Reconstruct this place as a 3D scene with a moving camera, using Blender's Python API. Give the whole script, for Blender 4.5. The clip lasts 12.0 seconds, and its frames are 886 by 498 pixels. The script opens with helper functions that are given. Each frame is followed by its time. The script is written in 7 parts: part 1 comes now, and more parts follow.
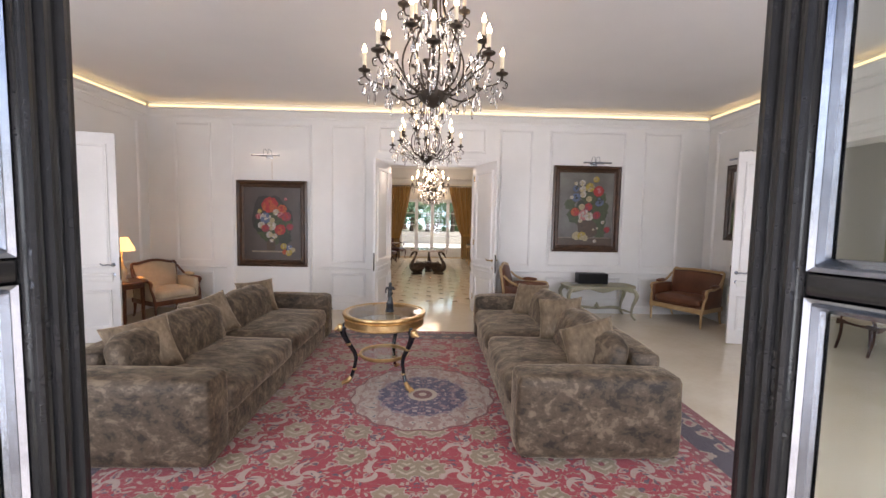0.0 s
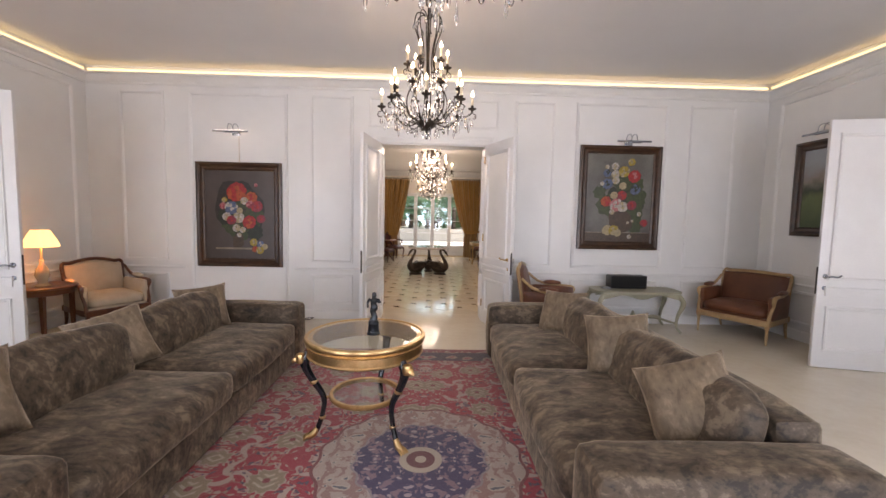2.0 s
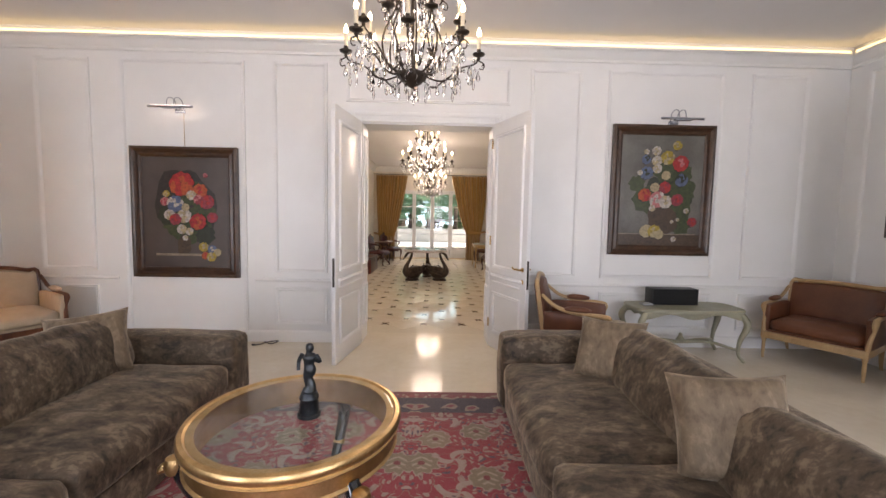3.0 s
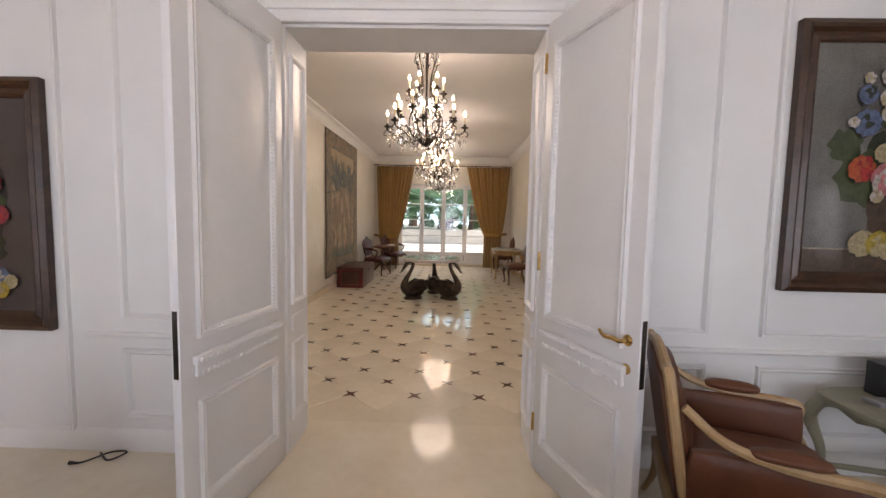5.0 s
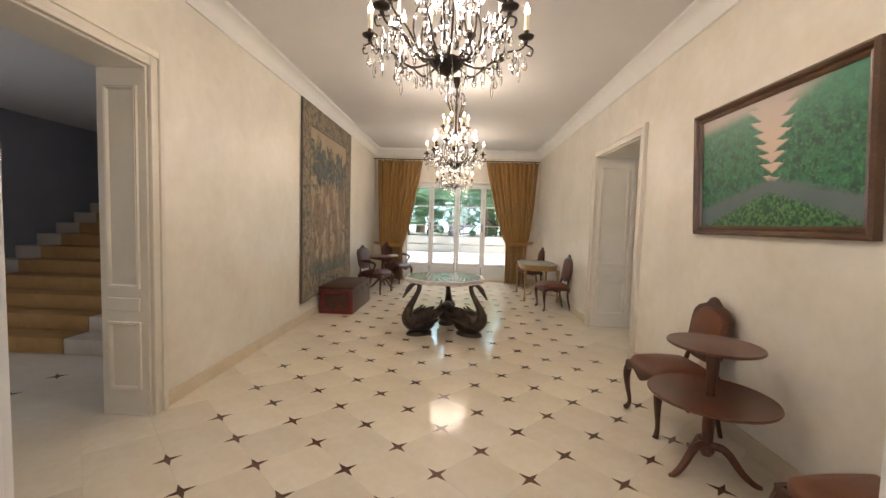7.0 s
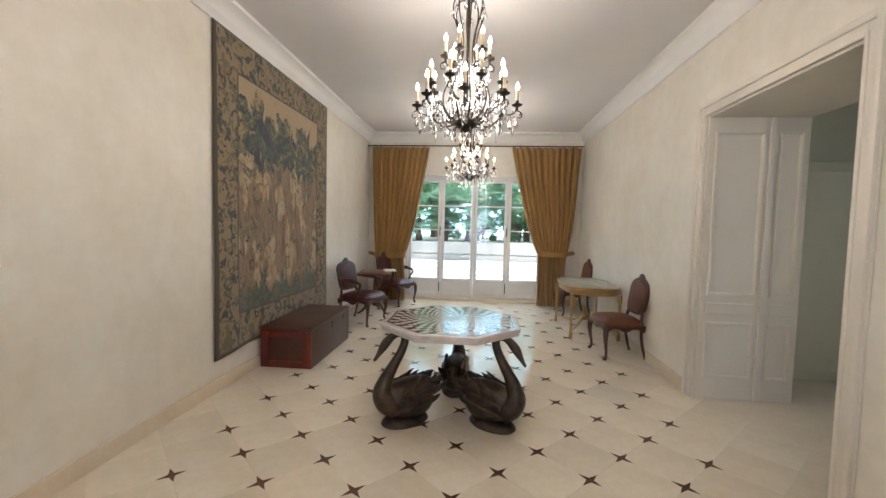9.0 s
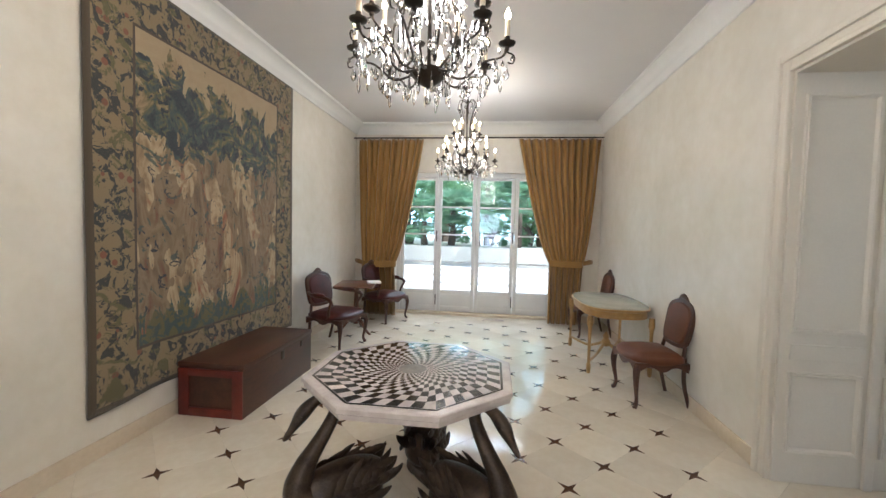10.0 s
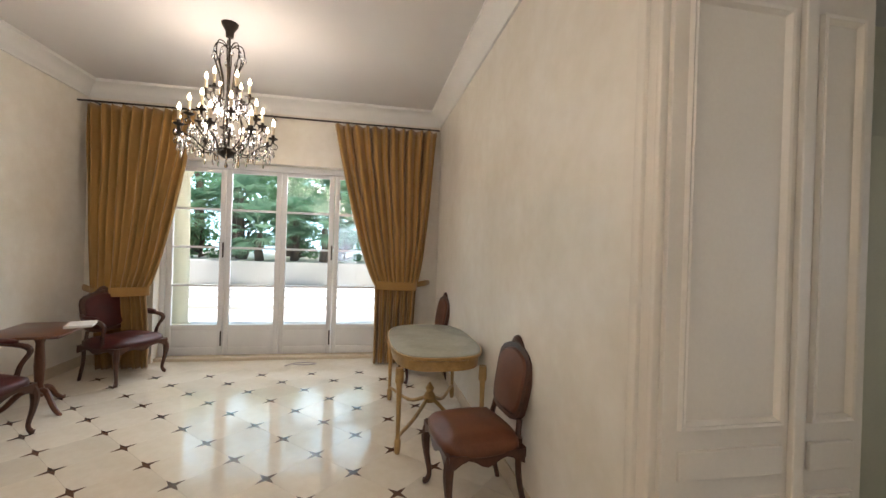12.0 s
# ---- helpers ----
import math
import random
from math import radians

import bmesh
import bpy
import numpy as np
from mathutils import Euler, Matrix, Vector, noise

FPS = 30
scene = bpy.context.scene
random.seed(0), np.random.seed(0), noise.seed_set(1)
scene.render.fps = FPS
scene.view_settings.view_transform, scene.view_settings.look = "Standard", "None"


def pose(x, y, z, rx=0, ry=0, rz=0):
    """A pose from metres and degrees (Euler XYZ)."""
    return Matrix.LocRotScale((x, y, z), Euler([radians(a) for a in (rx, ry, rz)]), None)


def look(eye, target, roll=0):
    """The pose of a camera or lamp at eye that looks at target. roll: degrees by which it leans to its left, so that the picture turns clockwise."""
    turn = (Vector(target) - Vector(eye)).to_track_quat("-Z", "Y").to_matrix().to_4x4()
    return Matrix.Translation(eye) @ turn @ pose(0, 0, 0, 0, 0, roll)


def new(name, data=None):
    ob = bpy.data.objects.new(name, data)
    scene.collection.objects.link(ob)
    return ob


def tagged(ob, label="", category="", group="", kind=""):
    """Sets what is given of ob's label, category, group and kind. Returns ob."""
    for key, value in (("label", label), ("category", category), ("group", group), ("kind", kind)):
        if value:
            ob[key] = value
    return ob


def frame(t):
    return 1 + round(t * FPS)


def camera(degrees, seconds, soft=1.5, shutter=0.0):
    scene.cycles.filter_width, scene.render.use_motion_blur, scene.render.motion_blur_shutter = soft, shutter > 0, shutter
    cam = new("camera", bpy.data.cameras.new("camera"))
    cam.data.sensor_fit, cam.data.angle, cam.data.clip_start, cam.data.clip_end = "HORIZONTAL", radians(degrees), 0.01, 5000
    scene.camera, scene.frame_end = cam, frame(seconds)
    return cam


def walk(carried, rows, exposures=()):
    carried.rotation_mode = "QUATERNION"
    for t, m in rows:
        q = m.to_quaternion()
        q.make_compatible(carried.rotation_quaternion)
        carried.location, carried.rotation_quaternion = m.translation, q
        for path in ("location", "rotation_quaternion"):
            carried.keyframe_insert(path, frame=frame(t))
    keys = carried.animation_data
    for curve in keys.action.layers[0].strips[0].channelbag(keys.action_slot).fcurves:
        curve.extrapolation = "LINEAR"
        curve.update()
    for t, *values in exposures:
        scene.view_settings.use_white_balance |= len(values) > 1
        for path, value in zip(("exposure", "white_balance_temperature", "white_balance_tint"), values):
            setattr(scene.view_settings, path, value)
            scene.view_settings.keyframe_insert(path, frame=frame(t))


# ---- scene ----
cam = camera(95.8, 12.0)
PATH = [
    (0, (0.051, -2.108, 1.694), (0.098, -0.114, 1.55), 1.1),
    (0.5, (0.042, -2.022, 1.66), (0.087, -0.028, 1.515), 1.1),
    (1, (0.004, -1.727, 1.602), (0.054, 0.267, 1.457), 1.2),
    (1.5, (-0.003, -1.371, 1.527), (0.05, 0.624, 1.383), 1.2),
    (2, (0.027, -0.847, 1.578), (0.075, 1.146, 1.426), 1.2),
    (2.5, (0.022, -0.286, 1.565), (0.065, 1.707, 1.41), 1.1),
    (3, (0.114, 0.381, 1.558), (0.151, 2.375, 1.406), 1.1),
    (3.2, (0.135, 0.634, 1.557), (0.166, 2.628, 1.401), 1.1),
    (5, (0.247, 2.815, 1.553), (0.205, 4.809, 1.397), 1.2),
    (5.5, (0.228, 3.42, 1.588), (0.162, 5.413, 1.433), 1.4),
    (6, (0.125, 4.007, 1.577), (0.05, 6.0, 1.423), 1.5),
    (6.5, (0.089, 4.502, 1.579), (0.013, 6.495, 1.437), 1.7),
    (7, (0.046, 4.961, 1.523), (-0.034, 6.955, 1.396), 1.7),
    (9, (0.073, 7.326, 1.535), (-0.104, 9.315, 1.425), 1.4),
    (9.5, (0.135, 7.895, 1.529), (-0.085, 9.881, 1.425), 1.7),
    (10, (0.293, 8.433, 1.559), (0.045, 10.415, 1.464), 1.5),
    (10.5, (0.384, 8.935, 1.581), (0.133, 10.918, 1.507), 1.6),
    (11, (0.571, 9.382, 1.55), (0.345, 11.369, 1.506), 1.7),
    (11.5, (0.842, 9.735, 1.573), (0.771, 11.733, 1.551), 1.7),
    (11.8, (0.992, 9.919, 1.57), (1.153, 11.912, 1.559), 1.8),
    (12, (1.122, 10.014, 1.562), (1.497, 11.979, 1.557), 1.8),
]
EXPOSURES = ((0, 0.76, 6900, 23), (1.4, 0.70, 6950, 25), (3.2, 0.90, 6900, 23), (5.0, 0.60, 6750, 23), (6.0, 0.45, 6650, 22), (7.2, 1.08, 6450, 17), (9.0, 1.05, 5800, 14), (10.0, 1.18, 5550, 12), (10.5, 1.22, 5600, 13), (11.5, 1.04, 5950, 15), (12, 0.90, 6250, 17))
walk(cam, [(t, look(eye, target, roll)) for t, eye, target, roll in PATH], EXPOSURES)

# ---- light ----
world = bpy.data.worlds.new("sky")
scene.world = world
world.use_nodes = True
sky = world.node_tree.nodes.new("ShaderNodeTexSky")
sky.sky_type, sky.sun_disc = "NISHITA", False
sky.sun_elevation, sky.sun_rotation = radians(63), radians(108)
bg = world.node_tree.nodes["Background"]
bg.inputs["Strength"].default_value = 0.15
world.node_tree.links.new(sky.outputs["Color"], bg.inputs["Color"])


def lamp(name, kind, m, energy, color, **more):
    data = bpy.data.lights.new(name, kind)
    data.energy, data.color = energy, color
    for k, v in more.items():
        if k == "size":
            data.size = v
        elif k == "size_y":
            data.shape, data.size_y = "RECTANGLE", v
        elif k == "soft":
            data.shadow_soft_size = v
        elif k == "angle":
            data.angle = v
        elif k == "spread":
            data.spread = v
    ob = new(name, data)
    ob.matrix_world = m
    return ob


lamp("sun", "SUN", look((9, 17, 20), (0, 20, 0)), 5.0, (1, 0.95, 0.88), angle=radians(0.5))
# daylight in the openings of the garden front, behind the start of the walk
DAY = (0.86, 0.93, 1.0)
SKYBLUE = (0.76, 0.88, 1.0)
for wx in (-3.3, 3.3):
    lamp("window_daylight", "AREA", look((wx, -2.28, 1.5), (wx * 0.8, 5, 1.2)), 52, SKYBLUE, size=1.7, size_y=2.5)
lamp("window_daylight", "AREA", look((0, -3.6, 1.7), (0, 5, 1.2)), 56, SKYBLUE, size=1.6, size_y=2.4)
WARM = (1.0, 0.90, 0.76)
CHANDELIERS = ((0.03, 0.64, 2.48, 1.16, 3.70, 7), (-0.06, 3.1, 2.45, 1.1, 3.70, 8), (-0.05, 7.12, 2.33, 1.0, 3.45, 32), (-0.05, 10.42, 2.29, 1.0, 3.45, 26), (-0.10, 13.79, 2.31, 1.0, 3.45, 22))
for cx, cy, cz, _, _, watts in CHANDELIERS:
    lamp("chandelier_glow", "POINT", Matrix.Translation((cx, cy, cz + 0.45)), watts, WARM, soft=0.38)

# sky light for the hall's garden doors, from a lamp hidden outside above their head
lamp("window_daylight", "AREA", look((-0.03, 16.35, 2.82), (-0.03, 11.0, 0.6)), 52, DAY, size=2.7, size_y=0.24)
# lamps added at unseen side-room openings, only to brighten those rooms
lamp("window_daylight", "AREA", look((-6.45, 7.2, 1.7), (-3, 8.6, 1.0)), 10, DAY, size=1.1, size_y=1.3)
lamp("window_daylight", "AREA", look((6.05, 8.8, 1.7), (3, 10.5, 1.0)), 5, DAY, size=0.7, size_y=1.3)
for wx in (-8.58, 8.58):
    lamp("window_daylight", "AREA", look((wx, -0.4, 1.6), (wx * 0.5, 1.5, 1.0)), 30, DAY, size=1.9, size_y=1.5)


# ---- materials ----
def nodes_of(name):
    m = bpy.data.materials.new(name)
    m.use_nodes = True
    t = m.node_tree
    return m, t, t.nodes["Principled BSDF"]


def nd(t, kind, ins=(), **attrs):
    n = t.nodes.new("ShaderNode" + kind)
    for k, v in attrs.items():
        setattr(n, k, v)
    for k, v in dict(ins).items():
        if hasattr(v, "is_output") and v.is_output:
            t.links.new(v, n.inputs[k])
        else:
            n.inputs[k].default_value = v
    return n


def col(c):
    return (*c, 1.0) if len(c) == 3 else c


def mixc(t, fac, a, b, mode="MIX"):
    n = nd(t, "Mix", data_type="RGBA", blend_type=mode)
    for k, v in ((0, fac), (6, a), (7, b)):
        if hasattr(v, "is_output"):
            t.links.new(v, n.inputs[k])
        else:
            n.inputs[k].default_value = v if k == 0 else col(v)
    return n.outputs[2]


def math_(t, op, a, b=0.0, c=0.0, clamp=False):
    n = nd(t, "Math", operation=op, use_clamp=clamp)
    for k, v in enumerate((a, b, c)):
        if hasattr(v, "is_output"):
            t.links.new(v, n.inputs[k])
        else:
            n.inputs[k].default_value = v
    return n.outputs[0]


def ramp(t, fac, stops, smooth=False):
    n = nd(t, "ValToRGB", {"Fac": fac})
    n.color_ramp.interpolation = "EASE" if smooth else "LINEAR"
    e = n.color_ramp.elements
    while len(e) < len(stops):
        e.new(0.5)
    for el, (p, c) in zip(e, stops):
        el.position, el.color = p, col(c)
    return n.outputs["Color"]


def coords(t, what="Object"):
    return nd(t, "TexCoord").outputs[what]


def noise_(t, scale, detail=4.0, rough=0.55, vec=None, dist=0.0):
    n = nd(t, "TexNoise", {"Scale": scale, "Detail": detail, "Roughness": rough, "Distortion": dist})
    t.links.new(vec or coords(t), n.inputs["Vector"])
    return n.outputs["Fac"]


def bump(t, b, height, strength=0.2, distance=0.01):
    n = nd(t, "Bump", {"Strength": strength, "Distance": distance, "Height": height})
    t.links.new(n.outputs["Normal"], b.inputs["Normal"])


def surf(name, light, dark, scale=4.0, fine=60.0, rough=0.5, metal=0.0, bumps=0.1, coat=0.0, sheen=0.0, vary=0.0, rvary=0.1, spec=0.5, stretch=None, deep=0.003):
    """Two colours mixed at two scales, with relief, roughness that varies, and a tint per object."""
    m, t, b = nodes_of(name)
    vec = coords(t)
    if stretch:
        vec = nd(t, "Mapping", {"Vector": vec, "Scale": stretch}).outputs[0]
    n1, n2 = noise_(t, scale, 5, 0.6, vec), noise_(t, fine, 3, 0.6, vec)
    f = math_(t, "ADD", math_(t, "MULTIPLY", n1, 0.7), math_(t, "MULTIPLY", n2, 0.3))
    f = ramp(t, f, ((0.34, (0, 0, 0)), (0.66, (1, 1, 1))))
    c = mixc(t, f, dark, light)
    if vary:
        r = nd(t, "ObjectInfo").outputs["Random"]
        v = math_(t, "ADD", math_(t, "MULTIPLY", r, vary), 1 - vary / 2)
        h = nd(t, "HueSaturation", {"Value": v, "Color": c})
        c = h.outputs[0]
    t.links.new(c, b.inputs["Base Color"])
    t.links.new(math_(t, "ADD", math_(t, "MULTIPLY", n1, rvary), rough - rvary / 2, clamp=True), b.inputs["Roughness"])
    b.inputs["Metallic"].default_value = metal
    b.inputs["Coat Weight"].default_value, b.inputs["Coat Roughness"].default_value = coat, 0.08
    b.inputs["Specular IOR Level"].default_value = spec
    b.inputs["Sheen Weight"].default_value = sheen
    if bumps:
        bump(t, b, n2, bumps, deep)
    return m


WHITE = surf("white_panel_paint", (0.80, 0.79, 0.77), (0.74, 0.73, 0.71), 1.6, 90, 0.38, bumps=0.05)
DOORPAINT = surf("white_door_paint", (0.80, 0.79, 0.78), (0.73, 0.72, 0.71), 2.2, 80, 0.32, bumps=0.05)
CEIL = surf("ceiling_plaster", (0.71, 0.69, 0.68), (0.66, 0.64, 0.63), 0.8, 120, 0.85, bumps=0.05)
STUCCO = surf("cream_polished_stucco", (0.81, 0.77, 0.69), (0.69, 0.635, 0.53), 1.5, 8, 0.34, bumps=0.12, rvary=0.25, deep=0.004)
CORNICE = surf("cornice_plaster", (0.80, 0.79, 0.76), (0.74, 0.73, 0.70), 2, 70, 0.5)
MARBLE = surf("cream_marble", (0.75, 0.68, 0.555), (0.66, 0.575, 0.44), 1.7, 14, 0.095, bumps=0.010, rvary=0.06, vary=0.13, spec=0.38)
STARSTONE = surf("brown_marble_star", (0.13, 0.065, 0.036), (0.07, 0.036, 0.022), 12, 90, 0.16, bumps=0.02, vary=0.4)
LINING = surf("cream_lining_paint", (0.75, 0.70, 0.61), (0.68, 0.63, 0.54), 2, 70, 0.45)
SKIRT = surf("cream_marble_skirting", (0.72, 0.62, 0.47), (0.62, 0.51, 0.36), 3, 30, 0.25, bumps=0.02)
GREYWALL = surf("grey_green_paint", (0.62, 0.60, 0.46), (0.55, 0.53, 0.40), 1.5, 60, 0.6)
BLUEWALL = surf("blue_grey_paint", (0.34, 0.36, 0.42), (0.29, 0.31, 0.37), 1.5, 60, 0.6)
LACQUER = surf("black_lacquered_steel", (0.022, 0.021, 0.021), (0.012, 0.012, 0.012), 5, 80, 0.2, coat=0.3, bumps=0.02)
STEEL = surf("brushed_steel_bead", (0.42, 0.45, 0.50), (0.28, 0.30, 0.34), 8, 160, 0.22, metal=1.0, bumps=0.02)
BRASS = surf("aged_brass", (0.65, 0.43, 0.16), (0.42, 0.26, 0.09), 14, 120, 0.25, metal=1.0, bumps=0.03)
GILT = surf("gilded_brass", (0.74, 0.51, 0.25), (0.52, 0.33, 0.14), 20, 120, 0.33, metal=1.0, bumps=0.05)
BRONZE = surf("dark_bronze", (0.10, 0.07, 0.048), (0.022, 0.017, 0.014), 11, 90, 0.36, metal=0.6, bumps=0.5, deep=0.004, rvary=0.25)
IRON = surf("dark_patinated_iron", (0.055, 0.04, 0.028), (0.02, 0.016, 0.012), 20, 120, 0.42, metal=0.6, bumps=0.1)


def glassy(name, rough=0.0, tint=(1, 1, 1), ior=1.45):
    m, t, b = nodes_of(name)
    b.inputs["Transmission Weight"].default_value, b.inputs["Roughness"].default_value, b.inputs["IOR"].default_value = 1.0, rough, ior
    b.inputs["Base Color"].default_value = col(tint)
    return m


def pane_glass(name):
    """Thin glass: clear with a Fresnel sheen."""
    m, t, b = nodes_of(name)
    out = t.nodes["Material Output"]
    tr, gl = nd(t, "BsdfTransparent", {"Color": (0.94, 0.97, 0.96, 1)}), nd(t, "BsdfGlossy", {"Roughness": 0.02})
    lw_ = nd(t, "LayerWeight", {"Blend": 0.5})
    fr = math_(t, "ADD", math_(t, "MULTIPLY", math_(t, "POWER", lw_.outputs["Facing"], 5.0), 0.9), 0.035)
    mx = nd(t, "MixShader", {0: fr})
    t.links.new(tr.outputs[0], mx.inputs[1]), t.links.new(gl.outputs[0], mx.inputs[2])
    t.links.new(mx.outputs[0], out.inputs["Surface"])
    t.nodes.remove(b)
    return m


PANE = pane_glass("window_glass")
CRYSTAL = glassy("crystal_glass", 0.02, (1, 0.99, 0.98), 1.6)


def glow(name, color, strength, sample="NONE"):
    m, t, b = nodes_of(name)
    b.inputs["Base Color"].default_value = col(color)
    b.inputs["Emission Color"].default_value, b.inputs["Emission Strength"].default_value = col(color), strength
    m.cycles.emission_sampling = sample
    return m


BULB = glow("lit_bulb", (1.0, 0.74, 0.42), 24)
LEDSTRIP = glow("cove_light_strip", (1.0, 0.80, 0.40), 0.95, "FRONT")


# ---- mesh helpers ----
def box(bm, x0, y0, z0, x1, y1, z1, bev=0.0):
    r = bmesh.ops.create_cube(bm, size=1.0, matrix=Matrix.Translation(((x0 + x1) / 2, (y0 + y1) / 2, (z0 + z1) / 2)) @ Matrix.Diagonal((abs(x1 - x0), abs(y1 - y0), abs(z1 - z0), 1)))
    if bev:
        es = {e for v in r["verts"] for e in v.link_edges}
        bmesh.ops.bevel(bm, geom=list(es), offset=bev, segments=2, affect="EDGES", profile=0.5)
    return bm


def boxes(*bs, bev=0.0):
    bm = bmesh.new()
    for b in bs:
        box(bm, *b, bev=bev)
    return bm


def mesh_of(name, bm, smooth=38):
    me = bpy.data.meshes.new(name)
    bm.normal_update()
    bm.to_mesh(me)
    bm.free()
    if smooth:
        for p in me.polygons:
            p.use_smooth = True
        me.set_sharp_from_angle(angle=radians(smooth))
    return me


def part(name, bm, material, parent=None, label="", m=None, smooth=38):
    """Links a bmesh, or a mesh already made, as one object under its thing."""
    me = bm if isinstance(bm, bpy.types.Mesh) else mesh_of(name, bm, smooth)
    if material and not me.materials:
        me.materials.append(material)
    ob = new(name, me)
    if parent:
        ob.parent = parent
    if m is not None:
        ob.matrix_basis = m
    return tagged(ob, label)


def thing(name, label, category, m=None, group="", kind=""):
    ob = new(name)
    ob.empty_display_size = 0.1
    if m is not None:
        ob.matrix_basis = m
    return tagged(ob, label, category, group, kind)


def structure(name, bm, material, label, category, smooth=38, kind="structure"):
    return tagged(part(name, bm, material, smooth=smooth), label, category, kind=kind)


def lathe(profile, seg=24, bm=None, m=None, lobes=0, lobe=0.0):
    """Turns (radius, height) pairs about z; lobes flute it."""
    bm = bm or bmesh.new()
    rings = []
    for r, z in profile:
        ring = []
        for i in range(seg):
            a = 2 * math.pi * i / seg
            rr = max(r, 1e-4) * (1 + (lobe * math.cos(lobes * a) if lobes else 0))
            v = Vector((rr * math.cos(a), rr * math.sin(a), z))
            ring.append(bm.verts.new(m @ v if m else v))
        rings.append(ring)
    for a, b in zip(rings, rings[1:]):
        for i in range(seg):
            j = (i + 1) % seg
            bm.faces.new((a[i], a[j], b[j], b[i]))
    if tuple(profile[0]) != tuple(profile[-1]):
        bm.faces.new(rings[0][::-1]), bm.faces.new(rings[-1])
    return bm


def smooth_path(pts, n):
    """Catmull-Rom points through pts; each point may carry further numbers."""
    P = [np.array(p, float) for p in pts]
    P = [2 * P[0] - P[1]] + P + [2 * P[-1] - P[-2]]
    out = []
    for k in range(1, len(P) - 2):
        for i in range(n):
            u = i / n
            out.append(0.5 * ((2 * P[k]) + (P[k + 1] - P[k - 1]) * u + (2 * P[k - 1] - 5 * P[k] + 4 * P[k + 1] - P[k + 2]) * u * u + (3 * P[k] - P[k - 1] - 3 * P[k + 1] + P[k + 2]) * u ** 3))
    return out + [P[-2]]


def tube(pts, seg=8, n=4, bm=None, m=None, flat=1.0):
    """A round bar through (x, y, z, radius) points."""
    bm = bm or bmesh.new()
    path = smooth_path(pts, n) if n > 1 else [np.array(p, float) for p in pts]
    rings, side = [], None
    for k, p in enumerate(path):
        d = Vector(path[min(k + 1, len(path) - 1)][:3] - path[max(k - 1, 0)][:3])
        d = d.normalized() if d.length > 1e-9 else Vector((0, 0, 1))
        if side is None:
            side = d.orthogonal().normalized() if abs(d.y) > 0.9 else Vector((0, 1, 0)).cross(d).normalized()
        side = (side - d * side.dot(d)).normalized()
        up = d.cross(side)
        ring = []
        for i in range(seg):
            a = 2 * math.pi * i / seg
            v = Vector(p[:3]) + (side * math.cos(a) + up * math.sin(a) * flat) * max(float(p[3]), 1e-4)
            ring.append(bm.verts.new(m @ v if m else v))
        rings.append(ring)
    for a, b in zip(rings, rings[1:]):
        for i in range(seg):
            j = (i + 1) % seg
            bm.faces.new((a[i], a[j], b[j], b[i]))
    bm.faces.new(rings[0][::-1]), bm.faces.new(rings[-1])
    return bm


def soft_box(sx, sy, sz, r=0.06, crown=0.02, n=10, lump=0.004, seed=0, bm=None, m=None):
    """An upholstered block, centred, with rounded edges and faces that swell."""
    bm = bm or bmesh.new()
    tmp = bmesh.new()
    bmesh.ops.create_cube(tmp, size=2.0)
    bmesh.ops.subdivide_edges(tmp, edges=tmp.edges[:], cuts=n, use_grid_fill=True)
    h = Vector((sx / 2, sy / 2, sz / 2))
    r = min(r, *h)
    for v in tmp.verts:
        q = Vector((v.co.x * h.x, v.co.y * h.y, v.co.z * h.z))
        c = Vector([max(-(h[i] - r), min(h[i] - r, q[i])) for i in range(3)])
        d = q - c
        if d.length > 1e-9:
            q = c + d.normalized() * r
        u = v.co
        swell = Vector((u.x * (1 - u.y ** 2) * (1 - u.z ** 2), u.y * (1 - u.x ** 2) * (1 - u.z ** 2), u.z * (1 - u.x ** 2) * (1 - u.y ** 2))) * crown
        nn = noise.noise(q * 5 + Vector((seed * 3.7, seed, 0))) * lump
        v.co = q + swell + (d.normalized() * nn if d.length > 1e-9 else Vector())
    if m:
        tmp.transform(m)
    me = bpy.data.meshes.new("tmp")
    tmp.to_mesh(me)
    tmp.free()
    bm.from_mesh(me)
    bpy.data.meshes.remove(me)
    return bm


def ring_mould(bm, x0, z0, x1, z1, w, d, m, inset=None):
    """A moulding round a rectangle of the xz plane, standing d out along -y."""
    levels = ((0, 0), (0.12, 1.0), (0.45, 0.75), (0.6, 1.0), (0.85, 0.45), (1.0, 0))
    rings = []
    for a, h in levels:
        o = a * w
        rings.append([bm.verts.new(m @ Vector(p)) for p in ((x0 + o, -d * h, z0 + o), (x1 - o, -d * h, z0 + o), (x1 - o, -d * h, z1 - o), (x0 + o, -d * h, z1 - o))])
    for a, b in zip(rings, rings[1:]):
        for i in range(4):
            j = (i + 1) % 4
            bm.faces.new((a[i], a[j], b[j], b[i]))
    return bm


def run_mould(bm, profile, a, b, m=None):
    """Extrudes a closed profile of (out, up) along the line from a to b; out is to the right of the way."""
    a, b = Vector(a), Vector(b)
    d = (b - a).normalized()
    out = d.cross(Vector((0, 0, 1)))
    ends = [[bm.verts.new((p + out * o + Vector((0, 0, u)))) for o, u in profile] for p in (a, b)]
    k = len(profile)
    for i in range(k):
        j = (i + 1) % k
        bm.faces.new((ends[0][i], ends[0][j], ends[1][j], ends[1][i]))
    bm.faces.new(ends[0][::-1]), bm.faces.new(ends[1])
    return bm


